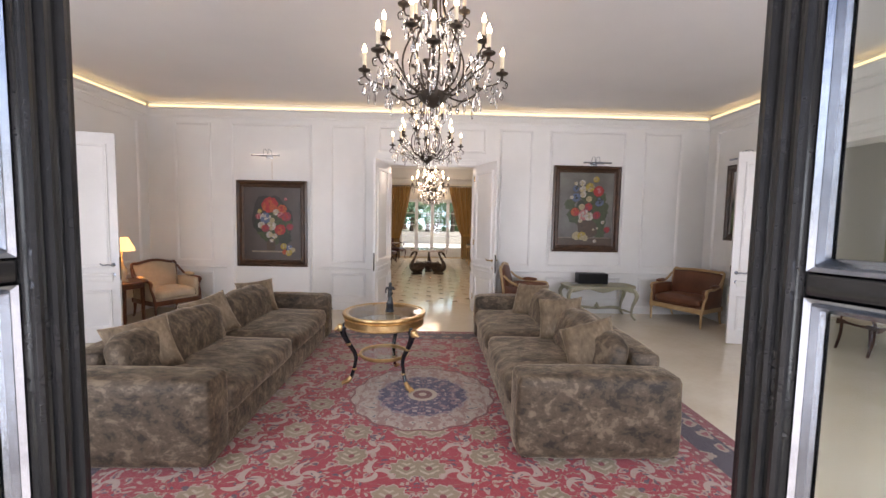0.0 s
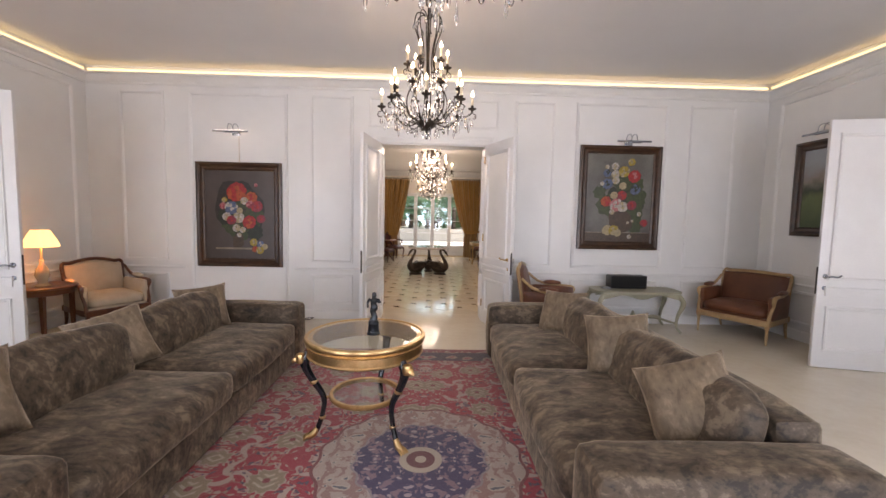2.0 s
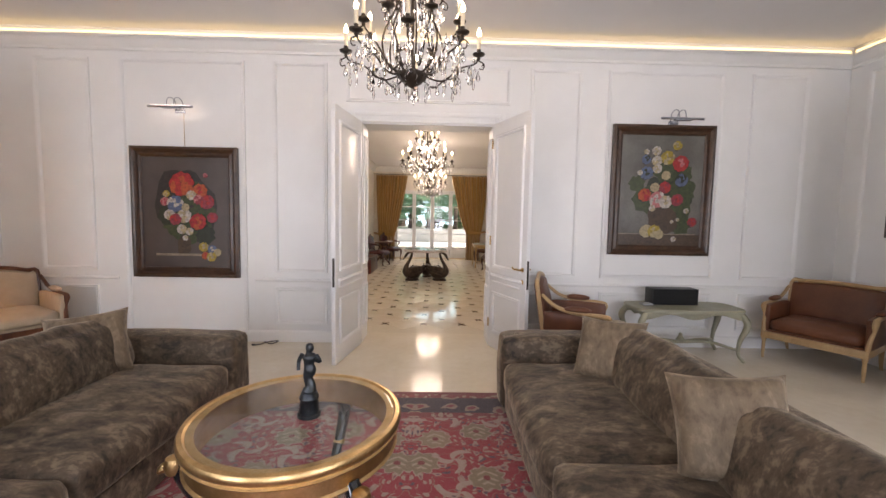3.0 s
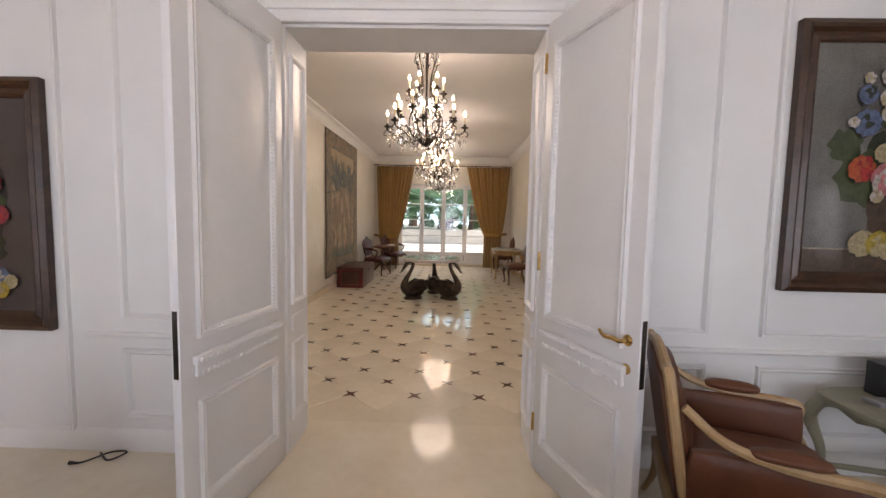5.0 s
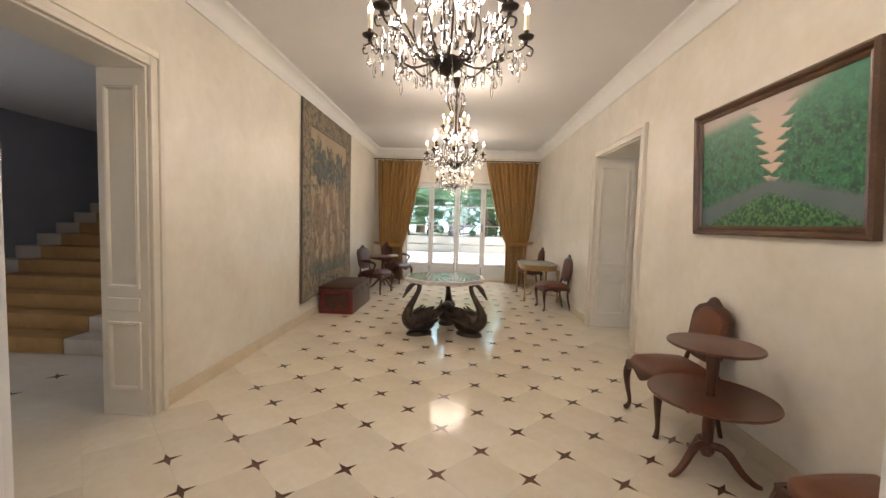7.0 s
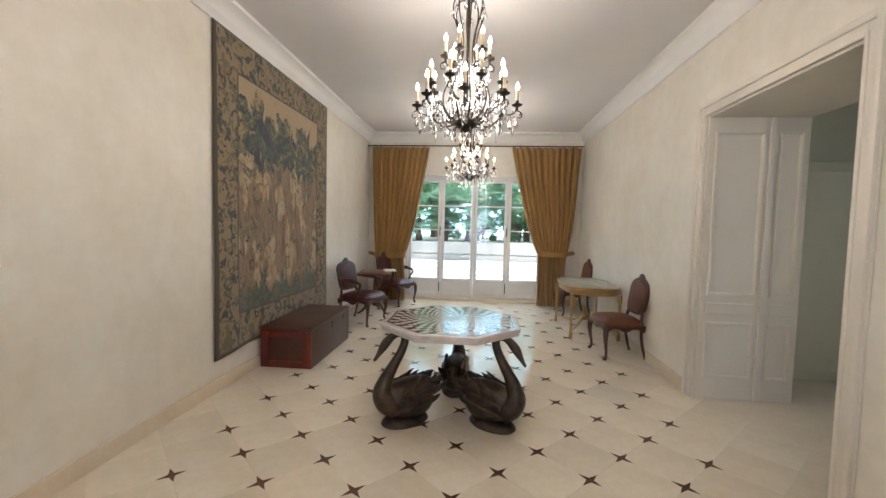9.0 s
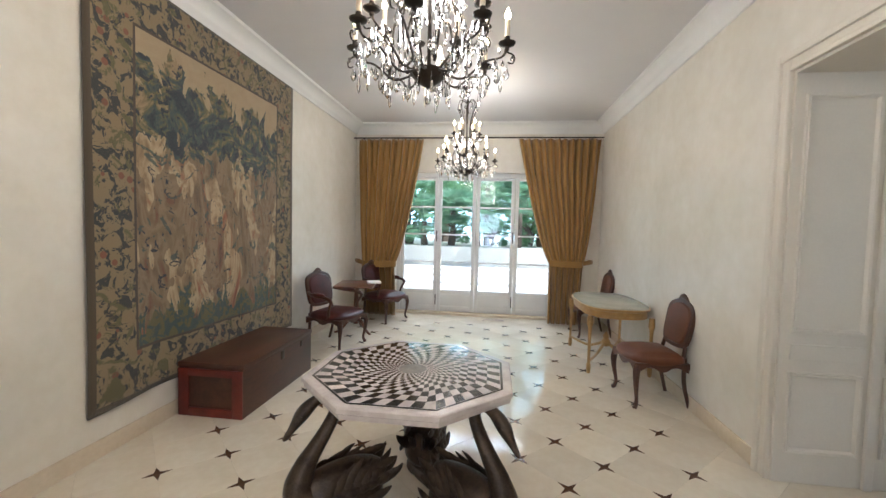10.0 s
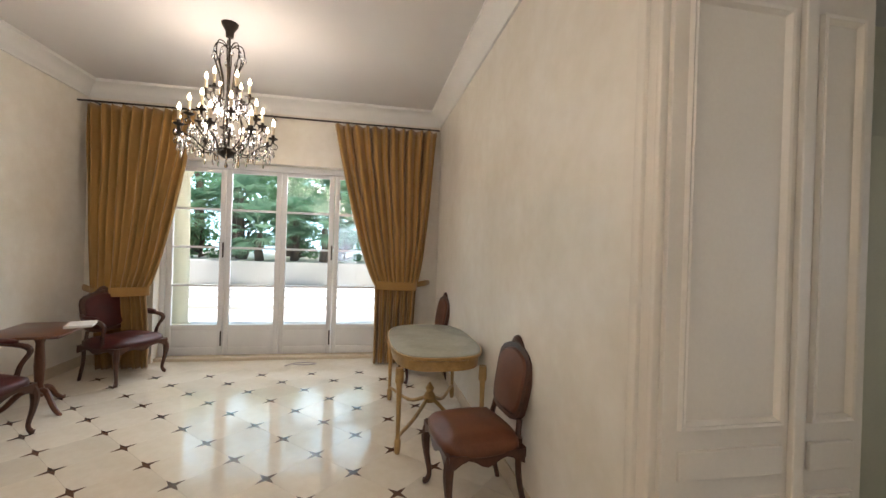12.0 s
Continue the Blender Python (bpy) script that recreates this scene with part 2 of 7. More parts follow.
# ---- structure: living room, hall, side rooms ----
LX, LY0, LY1, LZ = 5.1, -2.2, 5.28, 3.70
HX0, HX1, HY0, HY1, HZ = -2.25, 2.11, 5.64, 15.62, 3.45
DX0, DX1, DZ = -0.80, 0.80, 2.69

ground = structure("ground", boxes((-150, -150, -0.35, 150, 150, -0.1)), surf("gravel", (0.74, 0.71, 0.66), (0.64, 0.61, 0.56), 0.6, 40, 0.9, bumps=0.5, deep=0.02), "pale sunlit gravel ground round the house", "ground")
structure("floor_living", boxes((-LX - 3.6, LY0 - 0.35, -0.08, LX + 3.6, 5.72, 0.0)), MARBLE, "polished cream marble floor of the living room", "floor")
structure("floor_hall", boxes((-6.6, 5.72, -0.08, 6.2, HY1 + 0.3, -0.003)), MARBLE, "polished cream marble bed under the tiles", "floor")

# north wall of the living room with the double doorway
structure("wall_north", boxes((-8.7, LY1, 0, DX0, 5.64, 3.9), (DX1, LY1, 0, 8.7, 5.64, 3.9), (DX0, LY1, DZ, DX1, 5.64, 3.9)), WHITE, "white panelled wall with a wide double doorway", "wall")
# side walls of the living room, each with a tall doorway
SDL, SDR = (1.35, 2.95), (1.75, 3.34)
for nm, s, (d0, d1) in (("wall_west", -1, SDL), ("wall_east", 1, SDR)):
    xa, xb = sorted((s * LX, s * (LX + 0.35)))
    structure(nm, boxes((xa, LY0 - 0.4, 0, xb, d0, 3.9), (xa, d1, 0, xb, LY1, 3.9), (xa, d0, 2.74, xb, d1, 3.9)), WHITE, "white panelled side wall with a tall doorway", "wall")
    # rooms beyond the side doorways
    xa, xb = sorted((s * (LX + 0.35), s * (LX + 3.6)))
    xo, xo2 = sorted((s * (LX + 3.5), s * (LX + 3.6)))
    # unseen opening added in the far wall for a brightening lamp
    structure("wall_side_room", boxes((xo, LY0, 0, xo2, -1.4, 3.9), (xo, 0.6, 0, xo2, LY1, 3.9), (xo, -1.4, 0, xo2, 0.6, 0.8), (xo, -1.4, 2.4, xo2, 0.6, 3.9), (xa, LY0 - 0.4, 0, xb, LY0, 3.9)), GREYWALL if s > 0 else WHITE, "plain painted wall of a neighbouring room", "wall")
    structure("ceiling_side_room", boxes((xa, LY0, 3.3, xb, LY1, 3.4)), CEIL, "plain white ceiling of a neighbouring room", "ceiling")
# garden front with the glazed door and two tall windows
GZ = 2.85
structure("wall_south", boxes((-LX, LY0 - 0.4, 0, -4.25, LY0, 3.9), (-2.35, LY0 - 0.4, 0, -0.82, LY0, 3.9), (0.9, LY0 - 0.4, 0, 2.35, LY0, 3.9), (4.25, LY0 - 0.4, 0, LX, LY0, 3.9),
    (-4.25, LY0 - 0.4, GZ, -2.35, LY0, 3.9), (-0.82, LY0 - 0.4, GZ, 0.9, LY0, 3.9), (2.35, LY0 - 0.4, GZ, 4.25, LY0, 3.9), (-4.25, LY0 - 0.4, 0, -2.35, LY0, 0.25), (2.35, LY0 - 0.4, 0, 4.25, LY0, 0.25)), WHITE, "white garden wall with tall openings", "wall")
structure("ceiling_living", boxes((-LX, LY0, LZ, LX, LY1, 3.9)), CEIL, "flat white plaster ceiling washed by cove light", "ceiling")

# hall walls
HTW, HTE = 0.37, 0.86
SO, RO, OZ = (6.38, 7.84), (9.70, 11.21), 2.60
structure("wall_hall_west", boxes((HX0 - HTW, HY0, 0, HX0, SO[0], 3.6), (HX0 - HTW, SO[1], 0, HX0, HY1 + 0.4, 3.6), (HX0 - HTW, SO[0], OZ, HX0, SO[1], 3.6)), STUCCO, "cream polished stucco wall with an opening to the stairs", "wall")
structure("wall_hall_east", boxes((HX1, HY0, 0, HX1 + HTE, RO[0], 3.6), (HX1, RO[1], 0, HX1 + HTE, HY1 + 0.4, 3.6), (HX1, RO[0], OZ, HX1 + HTE, RO[1], 3.6)), STUCCO, "cream polished stucco wall with a doorway", "wall")
WX0, WX1, WZ = -1.49, 1.42, 2.60
structure("wall_window", boxes((HX0, HY1, 0, WX0, HY1 + 0.4, 3.6), (WX1, HY1, 0, HX1, HY1 + 0.4, 3.6), (WX0, HY1, WZ, WX1, HY1 + 0.4, 3.6)), STUCCO, "cream stucco wall round the garden doors", "wall")
structure("ceiling_hall", boxes((HX0, HY0, HZ, HX1, HY1, 3.6)), CEIL, "flat white plaster ceiling of the hall", "ceiling")
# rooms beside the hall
# the opening at y 6.6 is added, unseen, for the stair hall's lamp
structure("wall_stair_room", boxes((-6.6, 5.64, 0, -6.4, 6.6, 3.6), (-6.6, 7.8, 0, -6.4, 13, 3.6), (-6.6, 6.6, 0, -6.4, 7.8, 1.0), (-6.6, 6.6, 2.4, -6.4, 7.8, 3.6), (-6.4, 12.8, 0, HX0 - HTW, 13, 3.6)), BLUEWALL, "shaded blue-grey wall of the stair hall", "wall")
structure("ceiling_stair_room", boxes((-6.4, 5.64, 2.95, HX0 - HTW, 12.8, 3.1)), CEIL, "shaded ceiling of the stair hall", "ceiling")
# unseen opening at y 8.4 added for the lamp that brightens this room
structure("wall_east_room", boxes((6.0, 8.0, 0, 6.2, 8.4, 3.6), (6.0, 9.2, 0, 6.2, 13, 3.6), (6.0, 8.4, 0, 6.2, 9.2, 1.0), (6.0, 8.4, 2.4, 6.2, 9.2, 3.6), (HX1 + HTE, 12.2, 0, 6.0, 12.4, 3.6), (HX1 + HTE, 8.0, 0, 6.0, 8.2, 3.6)), GREYWALL, "grey-green wall of a neighbouring room", "wall")
structure("ceiling_east_room", boxes((HX1 + HTE, 8.2, 3.2, 6.0, 12.2, 3.35)), CEIL, "shaded white ceiling of a neighbouring room", "ceiling")
# roof slabs over both parts
structure("roof", boxes((-8.7, -2.6, 3.9, 8.7, 5.64, 4.1), (-6.6, 5.64, 3.62, 6.2, 15.92, 3.8)), CEIL, "flat concrete roof slab", "roof")
structure("wall_outer", boxes((-8.9, -2.6, 0, -8.8, -1.6, 3.9), (8.8, -2.6, 0, 8.9, -1.6, 3.9), (-8.9, 0.8, 0, -8.8, 5.28, 3.9), (8.8, 0.8, 0, 8.9, 5.28, 3.9)), CEIL, "plain outer house wall", "wall")

# crown moulding and hidden strip of light
CROWN = ((0, 0), (0.03, 0), (0.035, 0.03), (0.06, 0.045), (0.10, 0.10), (0.14, 0.11), (0.14, 0.135), (0.0, 0.135))
strip, crown = bmesh.new(), bmesh.new()
for a, b in (((-LX, LY1), (LX, LY1)), ((LX, LY1), (LX, LY0)), ((LX, LY0), (-LX, LY0)), ((-LX, LY0), (-LX, LY1))):
    run_mould(crown, CROWN, (*a, 3.44), (*b, 3.44))
    d = (Vector(b) - Vector(a)).normalized() * 0.1
    a2, b2 = Vector(a) + d, Vector(b) - d
    run_mould(strip, ((0.05, 0), (0.075, 0), (0.075, 0.03), (0.05, 0.03)), (*a2, 3.60), (*b2, 3.60))
structure("crown_moulding", crown, CORNICE, "white crown moulding hiding the cove lights", "trim")
tagged(part("cove_light", strip, LEDSTRIP, smooth=0), "warm strip light hidden behind the crown moulding", "cove light")
HCORN = ((0, 0), (0.02, 0), (0.03, 0.03), (0.055, 0.05), (0.06, 0.065), (0.075, 0.10), (0.11, 0.135), (0.145, 0.15), (0.16, 0.155), (0.16, 0.19), (0, 0.19))
hc = bmesh.new()
for a, b in (((HX0, HY1), (HX1, HY1)), ((HX1, HY1), (HX1, HY0)), ((HX1, HY0), (HX0, HY0)), ((HX0, HY0), (HX0, HY1))):
    run_mould(hc, HCORN, (*a, HZ - 0.188), (*b, HZ - 0.188))
structure("cornice", hc, CORNICE, "white plaster cornice of the hall", "trim")
sk = bmesh.new()
SKP = ((0, 0), (0.02, 0), (0.02, 0.10), (0.012, 0.115), (0, 0.115))
for a, b in (((HX0, SO[1] + 0.13), (HX0, HY1)), ((HX1, HY1), (HX1, RO[1] + 0.13)), ((HX1, RO[0] - 0.13), (HX1, HY0)), ((HX0, HY0), (HX0, SO[0] - 0.13)), ((HX0, HY1), (WX0, HY1)), ((WX1, HY1), (HX1, HY1)), ((HX1, HY0), (0.95, HY0)), ((-0.95, HY0), (HX0, HY0))):
    run_mould(sk, SKP, (*a, 0), (*b, 0))
structure("baseboard_hall", sk, SKIRT, "cream marble skirting of the hall", "baseboard")
lb = bmesh.new()
LBP = ((0, 0), (0.025, 0), (0.025, 0.11), (0.014, 0.13), (0, 0.14))
for a, b in (((-LX, LY1), (-0.95, LY1)), ((0.95, LY1), (LX, LY1)), ((LX, LY1), (LX, SDR[1] + 0.1)), ((LX, SDR[0] - 0.1), (LX, LY0)), ((-LX, LY0), (-LX, SDL[0] - 0.1)), ((-LX, SDL[1] + 0.1), (-LX, LY1))):
    run_mould(lb, LBP, (*a, 0), (*b, 0))
structure("baseboard_living", lb, WHITE, "white painted skirting of the panelled room", "baseboard")


# panel mouldings of the living room, one piece a panel
def panels(parent, rects, m):
    for x0, z0, x1, z1 in rects:
        part("panel_moulding", ring_mould(bmesh.new(), x0, z0, x1, z1, 0.045, 0.022, m), WHITE, parent, smooth=0)


N = Matrix.Translation((0, LY1, 0))
up0, up1, lo0, lo1 = 0.86, 3.36, 0.22, 0.68
wall_n, wall_w, wall_e = bpy.data.objects["wall_north"], bpy.data.objects["wall_west"], bpy.data.objects["wall_east"]
rects = []
for s0, s1 in ((-4.62, -3.97), (-1.84, -1.2), (1.22, 1.84), (3.9, 4.6)):
    rects += [(s0, up0, s1, up1), (s0, lo0, s1, lo1)]
rects += [(-3.62, 0.10, -2.17, up1), (2.15, up0, 3.56, up1), (2.15, lo0, 3.56, lo1), (-0.98, 2.92, 0.98, 3.36)]
panels(wall_n, rects, N)
dado = bmesh.new()
DP = ((0, 0), (0.018, 0.004), (0.026, 0.02), (0.018, 0.036), (0, 0.04))
for a, b in ((-LX, -3.72), (-2.08, -0.98), (0.98, LX)):
    run_mould(dado, DP, (a, LY1, 0.745), (b, LY1, 0.745))
run_mould(dado, DP, (LX, LY1, 0.745), (LX, SDR[1] + 0.1, 0.745))
run_mould(dado, DP, (-LX, SDL[1] + 0.1, 0.745), (-LX, LY1, 0.745))
structure("dado_rail", dado, WHITE, "white moulded dado rail", "trim")
ME_ = Matrix.Translation((LX, 0, 0)) @ Matrix.Rotation(radians(-90), 4, "Z")
panels(wall_e, [(-5.05, up0, -3.62, up1), (-5.05, lo0, -3.62, lo1), (-1.5, up0, 0.2, up1), (-1.5, lo0, 0.2, lo1), (-3.34, 2.92, -1.75, up1)], ME_)
MW_ = Matrix.Translation((-LX, 0, 0)) @ Matrix.Rotation(radians(90), 4, "Z")
panels(wall_w, [(3.2, up0, 5.05, up1), (3.2, lo0, 5.05, lo1), (-0.2, up0, 1.1, up1), (-0.2, lo0, 1.1, lo1), (1.35, 2.92, 2.95, up1)], MW_)


# door casings and panelled reveals
def casing(name, w, h, m, depth=None, material=None, label="white moulded door casing"):
    """Casing round an opening of width w in the xz plane, standing out along -y."""
    bm = bmesh.new()
    for o, wd, d in ((0.0, 0.12, 0.022), (0.07, 0.045, 0.04), (-0.003, 0.025, 0.03)):
        for b in ((-w / 2 - o - wd, -d, 0, -w / 2 - o, 0, h + o + wd), (w / 2 + o, -d, 0, w / 2 + o + wd, 0, h + o + wd), (-w / 2 - o, -d, h + o, w / 2 + o, 0, h + o + wd)):
            box(bm, *b, bev=0.004)
    bm.transform(m)
    return structure(name, bm, material or WHITE, label, "trim")


def rot_z(deg):
    return Matrix.Rotation(radians(deg), 4, "Z")


casing("trim_door_north", DX1 - DX0, DZ, Matrix.Translation((0, LY1, 0)))
casing("trim_door_hall", DX1 - DX0, DZ, Matrix.Translation((0, HY0, 0)) @ rot_z(180))
casing("trim_door_west", SDL[1] - SDL[0], 2.74, Matrix.Translation((-LX, sum(SDL) / 2, 0)) @ rot_z(90))
casing("trim_door_east", SDR[1] - SDR[0], 2.74, Matrix.Translation((LX, sum(SDR) / 2, 0)) @ rot_z(-90))
casing("trim_stair_opening", SO[1] - SO[0], OZ, Matrix.Translation((HX0, sum(SO) / 2, 0)) @ rot_z(90), material=LINING)
casing("trim_east_opening", RO[1] - RO[0], OZ, Matrix.Translation((HX1, sum(RO) / 2, 0)) @ rot_z(-90), material=LINING)


def reveal(name, w, h, depth, m, material):
    """Panelled lining of an opening; local x across, y into the wall."""
    bm = boxes((-w / 2, 0.002, 0, -w / 2 + 0.02, depth - 0.002, h - 0.02), (w / 2 - 0.02, 0.002, 0, w / 2, depth - 0.002, h - 0.02), (-w / 2, 0.002, h - 0.02, w / 2, depth - 0.002, h), bev=0.002)
    e = 0.06
    for s in (-1, 1):
        mm = Matrix.Translation((s * (w / 2 - 0.02), 0, 0)) @ rot_z(90 if s < 0 else -90)
        spans = ((e, depth - e),) if depth < 0.6 else ((e, 0.48), (0.60, depth - e))
        for y0, y1 in spans:
            a, b = (y0, y1) if s < 0 else (-y1, -y0)
            for z0, z1 in ((0.2, 0.72), (0.97, h - 0.15)):
                ring_mould(bm, a, z0, b, z1, 0.03, 0.018, mm)
            box(bm, s * (w / 2 - 0.02), y0, 0.80, s * (w / 2 - 0.036), y1, 0.90, bev=0.004)
        if depth >= 0.6:
            box(bm, s * (w / 2 - 0.02), 0.515, 0, s * (w / 2 - 0.045), 0.565, h - 0.022, bev=0.004)
    ring_mould(bm, -w / 2 + 0.12, -depth + e, w / 2 - 0.12, -e, 0.03, -0.016, Matrix.Translation((0, 0, h - 0.02)) @ Matrix.Rotation(radians(90), 4, "X"))
    bm.transform(m)
    return structure(name, bm, material, "white panelled lining of a deep doorway", "trim", smooth=0)


reveal("lining_north", DX1 - DX0, DZ, 0.36, Matrix.Translation((0, LY1, 0)), DOORPAINT)
reveal("lining_stair", SO[1] - SO[0], OZ, HTW, Matrix.Translation((HX0, sum(SO) / 2, 0)) @ rot_z(90), LINING)
reveal("lining_east", RO[1] - RO[0], OZ, HTE, Matrix.Translation((HX1, sum(RO) / 2, 0)) @ rot_z(-90), LINING)


# ---- materials of the furniture ----
def velvet(name, light, mid, dark):
    """Crushed velvet: soft blotches where the pile lies differently, with a sheen."""
    m, t, b = nodes_of(name)
    vec = nd(t, "Mapping", {"Vector": coords(t), "Scale": (0.75, 1.35, 1.0)}).outputs[0]
    big, mid_n, fine = noise_(t, 7.5, 7, 0.70, vec, 0.5), noise_(t, 26, 5, 0.65, vec, 0.4), noise_(t, 320, 2, 0.5, vec)
    f = math_(t, "ADD", math_(t, "MULTIPLY", big, 0.66), math_(t, "MULTIPLY", mid_n, 0.34))
    c = ramp(t, f, ((0.40, dark), (0.50, mid), (0.61, light)), True)
    c = mixc(t, math_(t, "MULTIPLY", fine, 0.35), c, dark)
    t.links.new(c, b.inputs["Base Color"])
    b.inputs["Roughness"].default_value = 0.62
    t.links.new(ramp(t, f, ((0.40, (0.35, 0.35, 0.35)), (0.60, (1, 1, 1)))), b.inputs["Sheen Weight"])
    b.inputs["Sheen Roughness"].default_value = 0.3
    b.inputs["Sheen Tint"].default_value = (0.80, 0.66, 0.50, 1)
    bump(t, b, math_(t, "ADD", math_(t, "MULTIPLY", f, 0.6), math_(t, "MULTIPLY", fine, 0.25)), 0.35, 0.012)
    return m


VELVET = velvet("brown_crushed_velvet", (0.235, 0.172, 0.113), (0.096, 0.066, 0.040), (0.026, 0.017, 0.010))
PILLOW = velvet("taupe_velvet", (0.30, 0.225, 0.15), (0.20, 0.145, 0.092), (0.125, 0.088, 0.054))
MAHOGANY = surf("polished_mahogany", (0.16, 0.055, 0.022), (0.06, 0.02, 0.010), 5, 40, 0.30, coat=0.12, stretch=(1, 1, 0.25), bumps=0.03, spec=0.4)
DARKWOOD = surf("dark_carved_walnut", (0.095, 0.035, 0.018), (0.035, 0.014, 0.008), 8, 60, 0.36, coat=0.08, bumps=0.1, spec=0.4)
LEATHER = surf("red_brown_leather", (0.080, 0.013, 0.010), (0.034, 0.006, 0.005), 5, 140, 0.40, bumps=0.25, coat=0.04, deep=0.002, spec=0.38)
TANLEATHER = surf("tan_brown_leather", (0.17, 0.06, 0.026), (0.09, 0.031, 0.014), 4, 140, 0.42, bumps=0.25, deep=0.002, spec=0.38)
GOLDWOOD = surf("giltwood", (0.50, 0.32, 0.12), (0.30, 0.18, 0.065), 14, 90, 0.36, metal=0.25, bumps=0.2)
PALEWOOD = surf("pale_waxed_beech", (0.50, 0.34, 0.17), (0.36, 0.22, 0.10), 6, 70, 0.4, stretch=(1, 1, 0.3), bumps=0.1)
GREYGREEN = surf("grey_green_painted_wood", (0.36, 0.34, 0.24), (0.24, 0.23, 0.16), 7, 70, 0.45, bumps=0.2)
LINEN = surf("beige_linen_weave", (0.52, 0.43, 0.32), (0.42, 0.34, 0.245), 6, 260, 0.85, bumps=0.4, deep=0.002)
FRAMEWOOD = surf("dark_bronzed_frame_wood", (0.075, 0.034, 0.016), (0.024, 0.011, 0.006), 10, 80, 0.3, coat=0.12, bumps=0.04)
BLACKENAMEL = surf("black_enamel", (0.012, 0.013, 0.016), (0.006, 0.006, 0.008), 8, 60, 0.1, coat=0.6, bumps=0.0)
BLACKPLASTIC = surf("matt_black_plastic", (0.012, 0.012, 0.013), (0.007, 0.007, 0.008), 8, 200, 0.45)
SHADE = glow("lit_lamp_shade", (1.0, 0.56, 0.18), 1.5)
CERAMIC = surf("cream_ceramic", (0.62, 0.5, 0.33), (0.5, 0.38, 0.23), 8, 40, 0.2, coat=0.4)
GOLDFABRIC = surf("ochre_curtain_weave", (0.36, 0.20, 0.045), (0.25, 0.13, 0.026), 3, 240, 0.75, sheen=0.3, bumps=0.3, deep=0.002, stretch=(1, 1, 0.3))
TABLEGLASS = pane_glass("table_glass")


# ---- rug ----
def rug_material():
    m, t, b = nodes_of("red_persian_wool")
    vec = coords(t)
    sep = nd(t, "SeparateXYZ", {"Vector": vec})
    x, y = sep.outputs[0], sep.outputs[1]
    ax, ay = math_(t, "ABSOLUTE", x), math_(t, "ABSOLUTE", y)
    mir = nd(t, "CombineXYZ", {"X": ax, "Y": ay}).outputs[0]
    wn = nd(t, "TexNoise", {"Vector": mir, "Scale": 5.5, "Detail": 3.0})
    off = nd(t, "VectorMath", {0: wn.outputs["Color"], 1: (0.5, 0.5, 0.5)}, operation="SUBTRACT").outputs[0]
    off = nd(t, "VectorMath", {0: off, "Scale": 0.22}, operation="SCALE").outputs[0]
    mir = nd(t, "VectorMath", {0: mir, 1: off}, operation="ADD").outputs[0]
    ang = math_(t, "ARCTAN2", y, x)
    rad = math_(t, "SQRT", math_(t, "ADD", math_(t, "MULTIPLY", x, x), math_(t, "MULTIPLY", y, y)))
    lob = math_(t, "ADD", rad, math_(t, "MULTIPLY", math_(t, "COSINE", math_(t, "MULTIPLY", ang, 16)), 0.014))
    edge = math_(t, "MINIMUM", math_(t, "SUBTRACT", 2.47, ax), math_(t, "SUBTRACT", 2.2, ay))

    def less(v, lim):
        return math_(t, "LESS_THAN", v, lim)

    def blossoms(scale, seed, size):
        mp = nd(t, "Mapping", {"Vector": mir, "Location": (seed, seed * 0.7, 0)}).outputs[0]
        w = nd(t, "TexVoronoi", {"Vector": mp, "Scale": scale, "Randomness": 0.55}, voronoi_dimensions="2D")
        return w.outputs["Distance"], w.outputs["Color"]

    red = mixc(t, noise_(t, 3.2, 4), (0.43, 0.024, 0.042), (0.30, 0.016, 0.032))
    cream, blue, tan, pink = (0.50, 0.40, 0.33), (0.040, 0.040, 0.105), (0.30, 0.22, 0.12), (0.36, 0.14, 0.13)
    # scrolling stems: lines where two fields cross
    st = nd(t, "TexWave", {"Vector": mir, "Scale": 1.9, "Distortion": 9.0, "Detail": 2.0, "Detail Scale": 1.6}, wave_type="RINGS")
    stems = less(math_(t, "ABSOLUTE", math_(t, "SUBTRACT", st.outputs["Fac"], 0.5)), 0.045)
    c = mixc(t, stems, red, (0.34, 0.22, 0.16))
    d, k = blossoms(7.5, 1.3, 0.2)
    c = mixc(t, less(d, 0.19), c, mixc(t, less(d, 0.11), (0.42, 0.31, 0.26), pink))
    c = mixc(t, less(d, 0.05), c, blue)
    flat = nd(t, "CombineXYZ", {"X": ax, "Y": ay}).outputs[0]

    def lattice(scale, ox, oy, loose):
        """Radius, angle, cross offset and hue of the nearest node of a mirrored lattice of motifs."""
        mp = nd(t, "Mapping", {"Vector": flat, "Location": (ox, oy, 0)}).outputs[0]
        w = nd(t, "TexVoronoi", {"Vector": mp, "Scale": scale, "Randomness": loose}, voronoi_dimensions="2D")
        loc = nd(t, "VectorMath", {0: mp, 1: w.outputs["Position"]}, operation="SUBTRACT").outputs[0]
        q = nd(t, "SeparateXYZ", {"Vector": loc})
        lx, ly = q.outputs[0], q.outputs[1]
        return math_(t, "SQRT", math_(t, "ADD", math_(t, "MULTIPLY", lx, lx), math_(t, "MULTIPLY", ly, ly))), math_(t, "ARCTAN2", ly, lx), lx, ly, w.outputs["Color"]

    # pale curled leaves between the palmettes
    r1, a1, _, _, _ = lattice(2.5, 0.20, 0.02, 0.5)
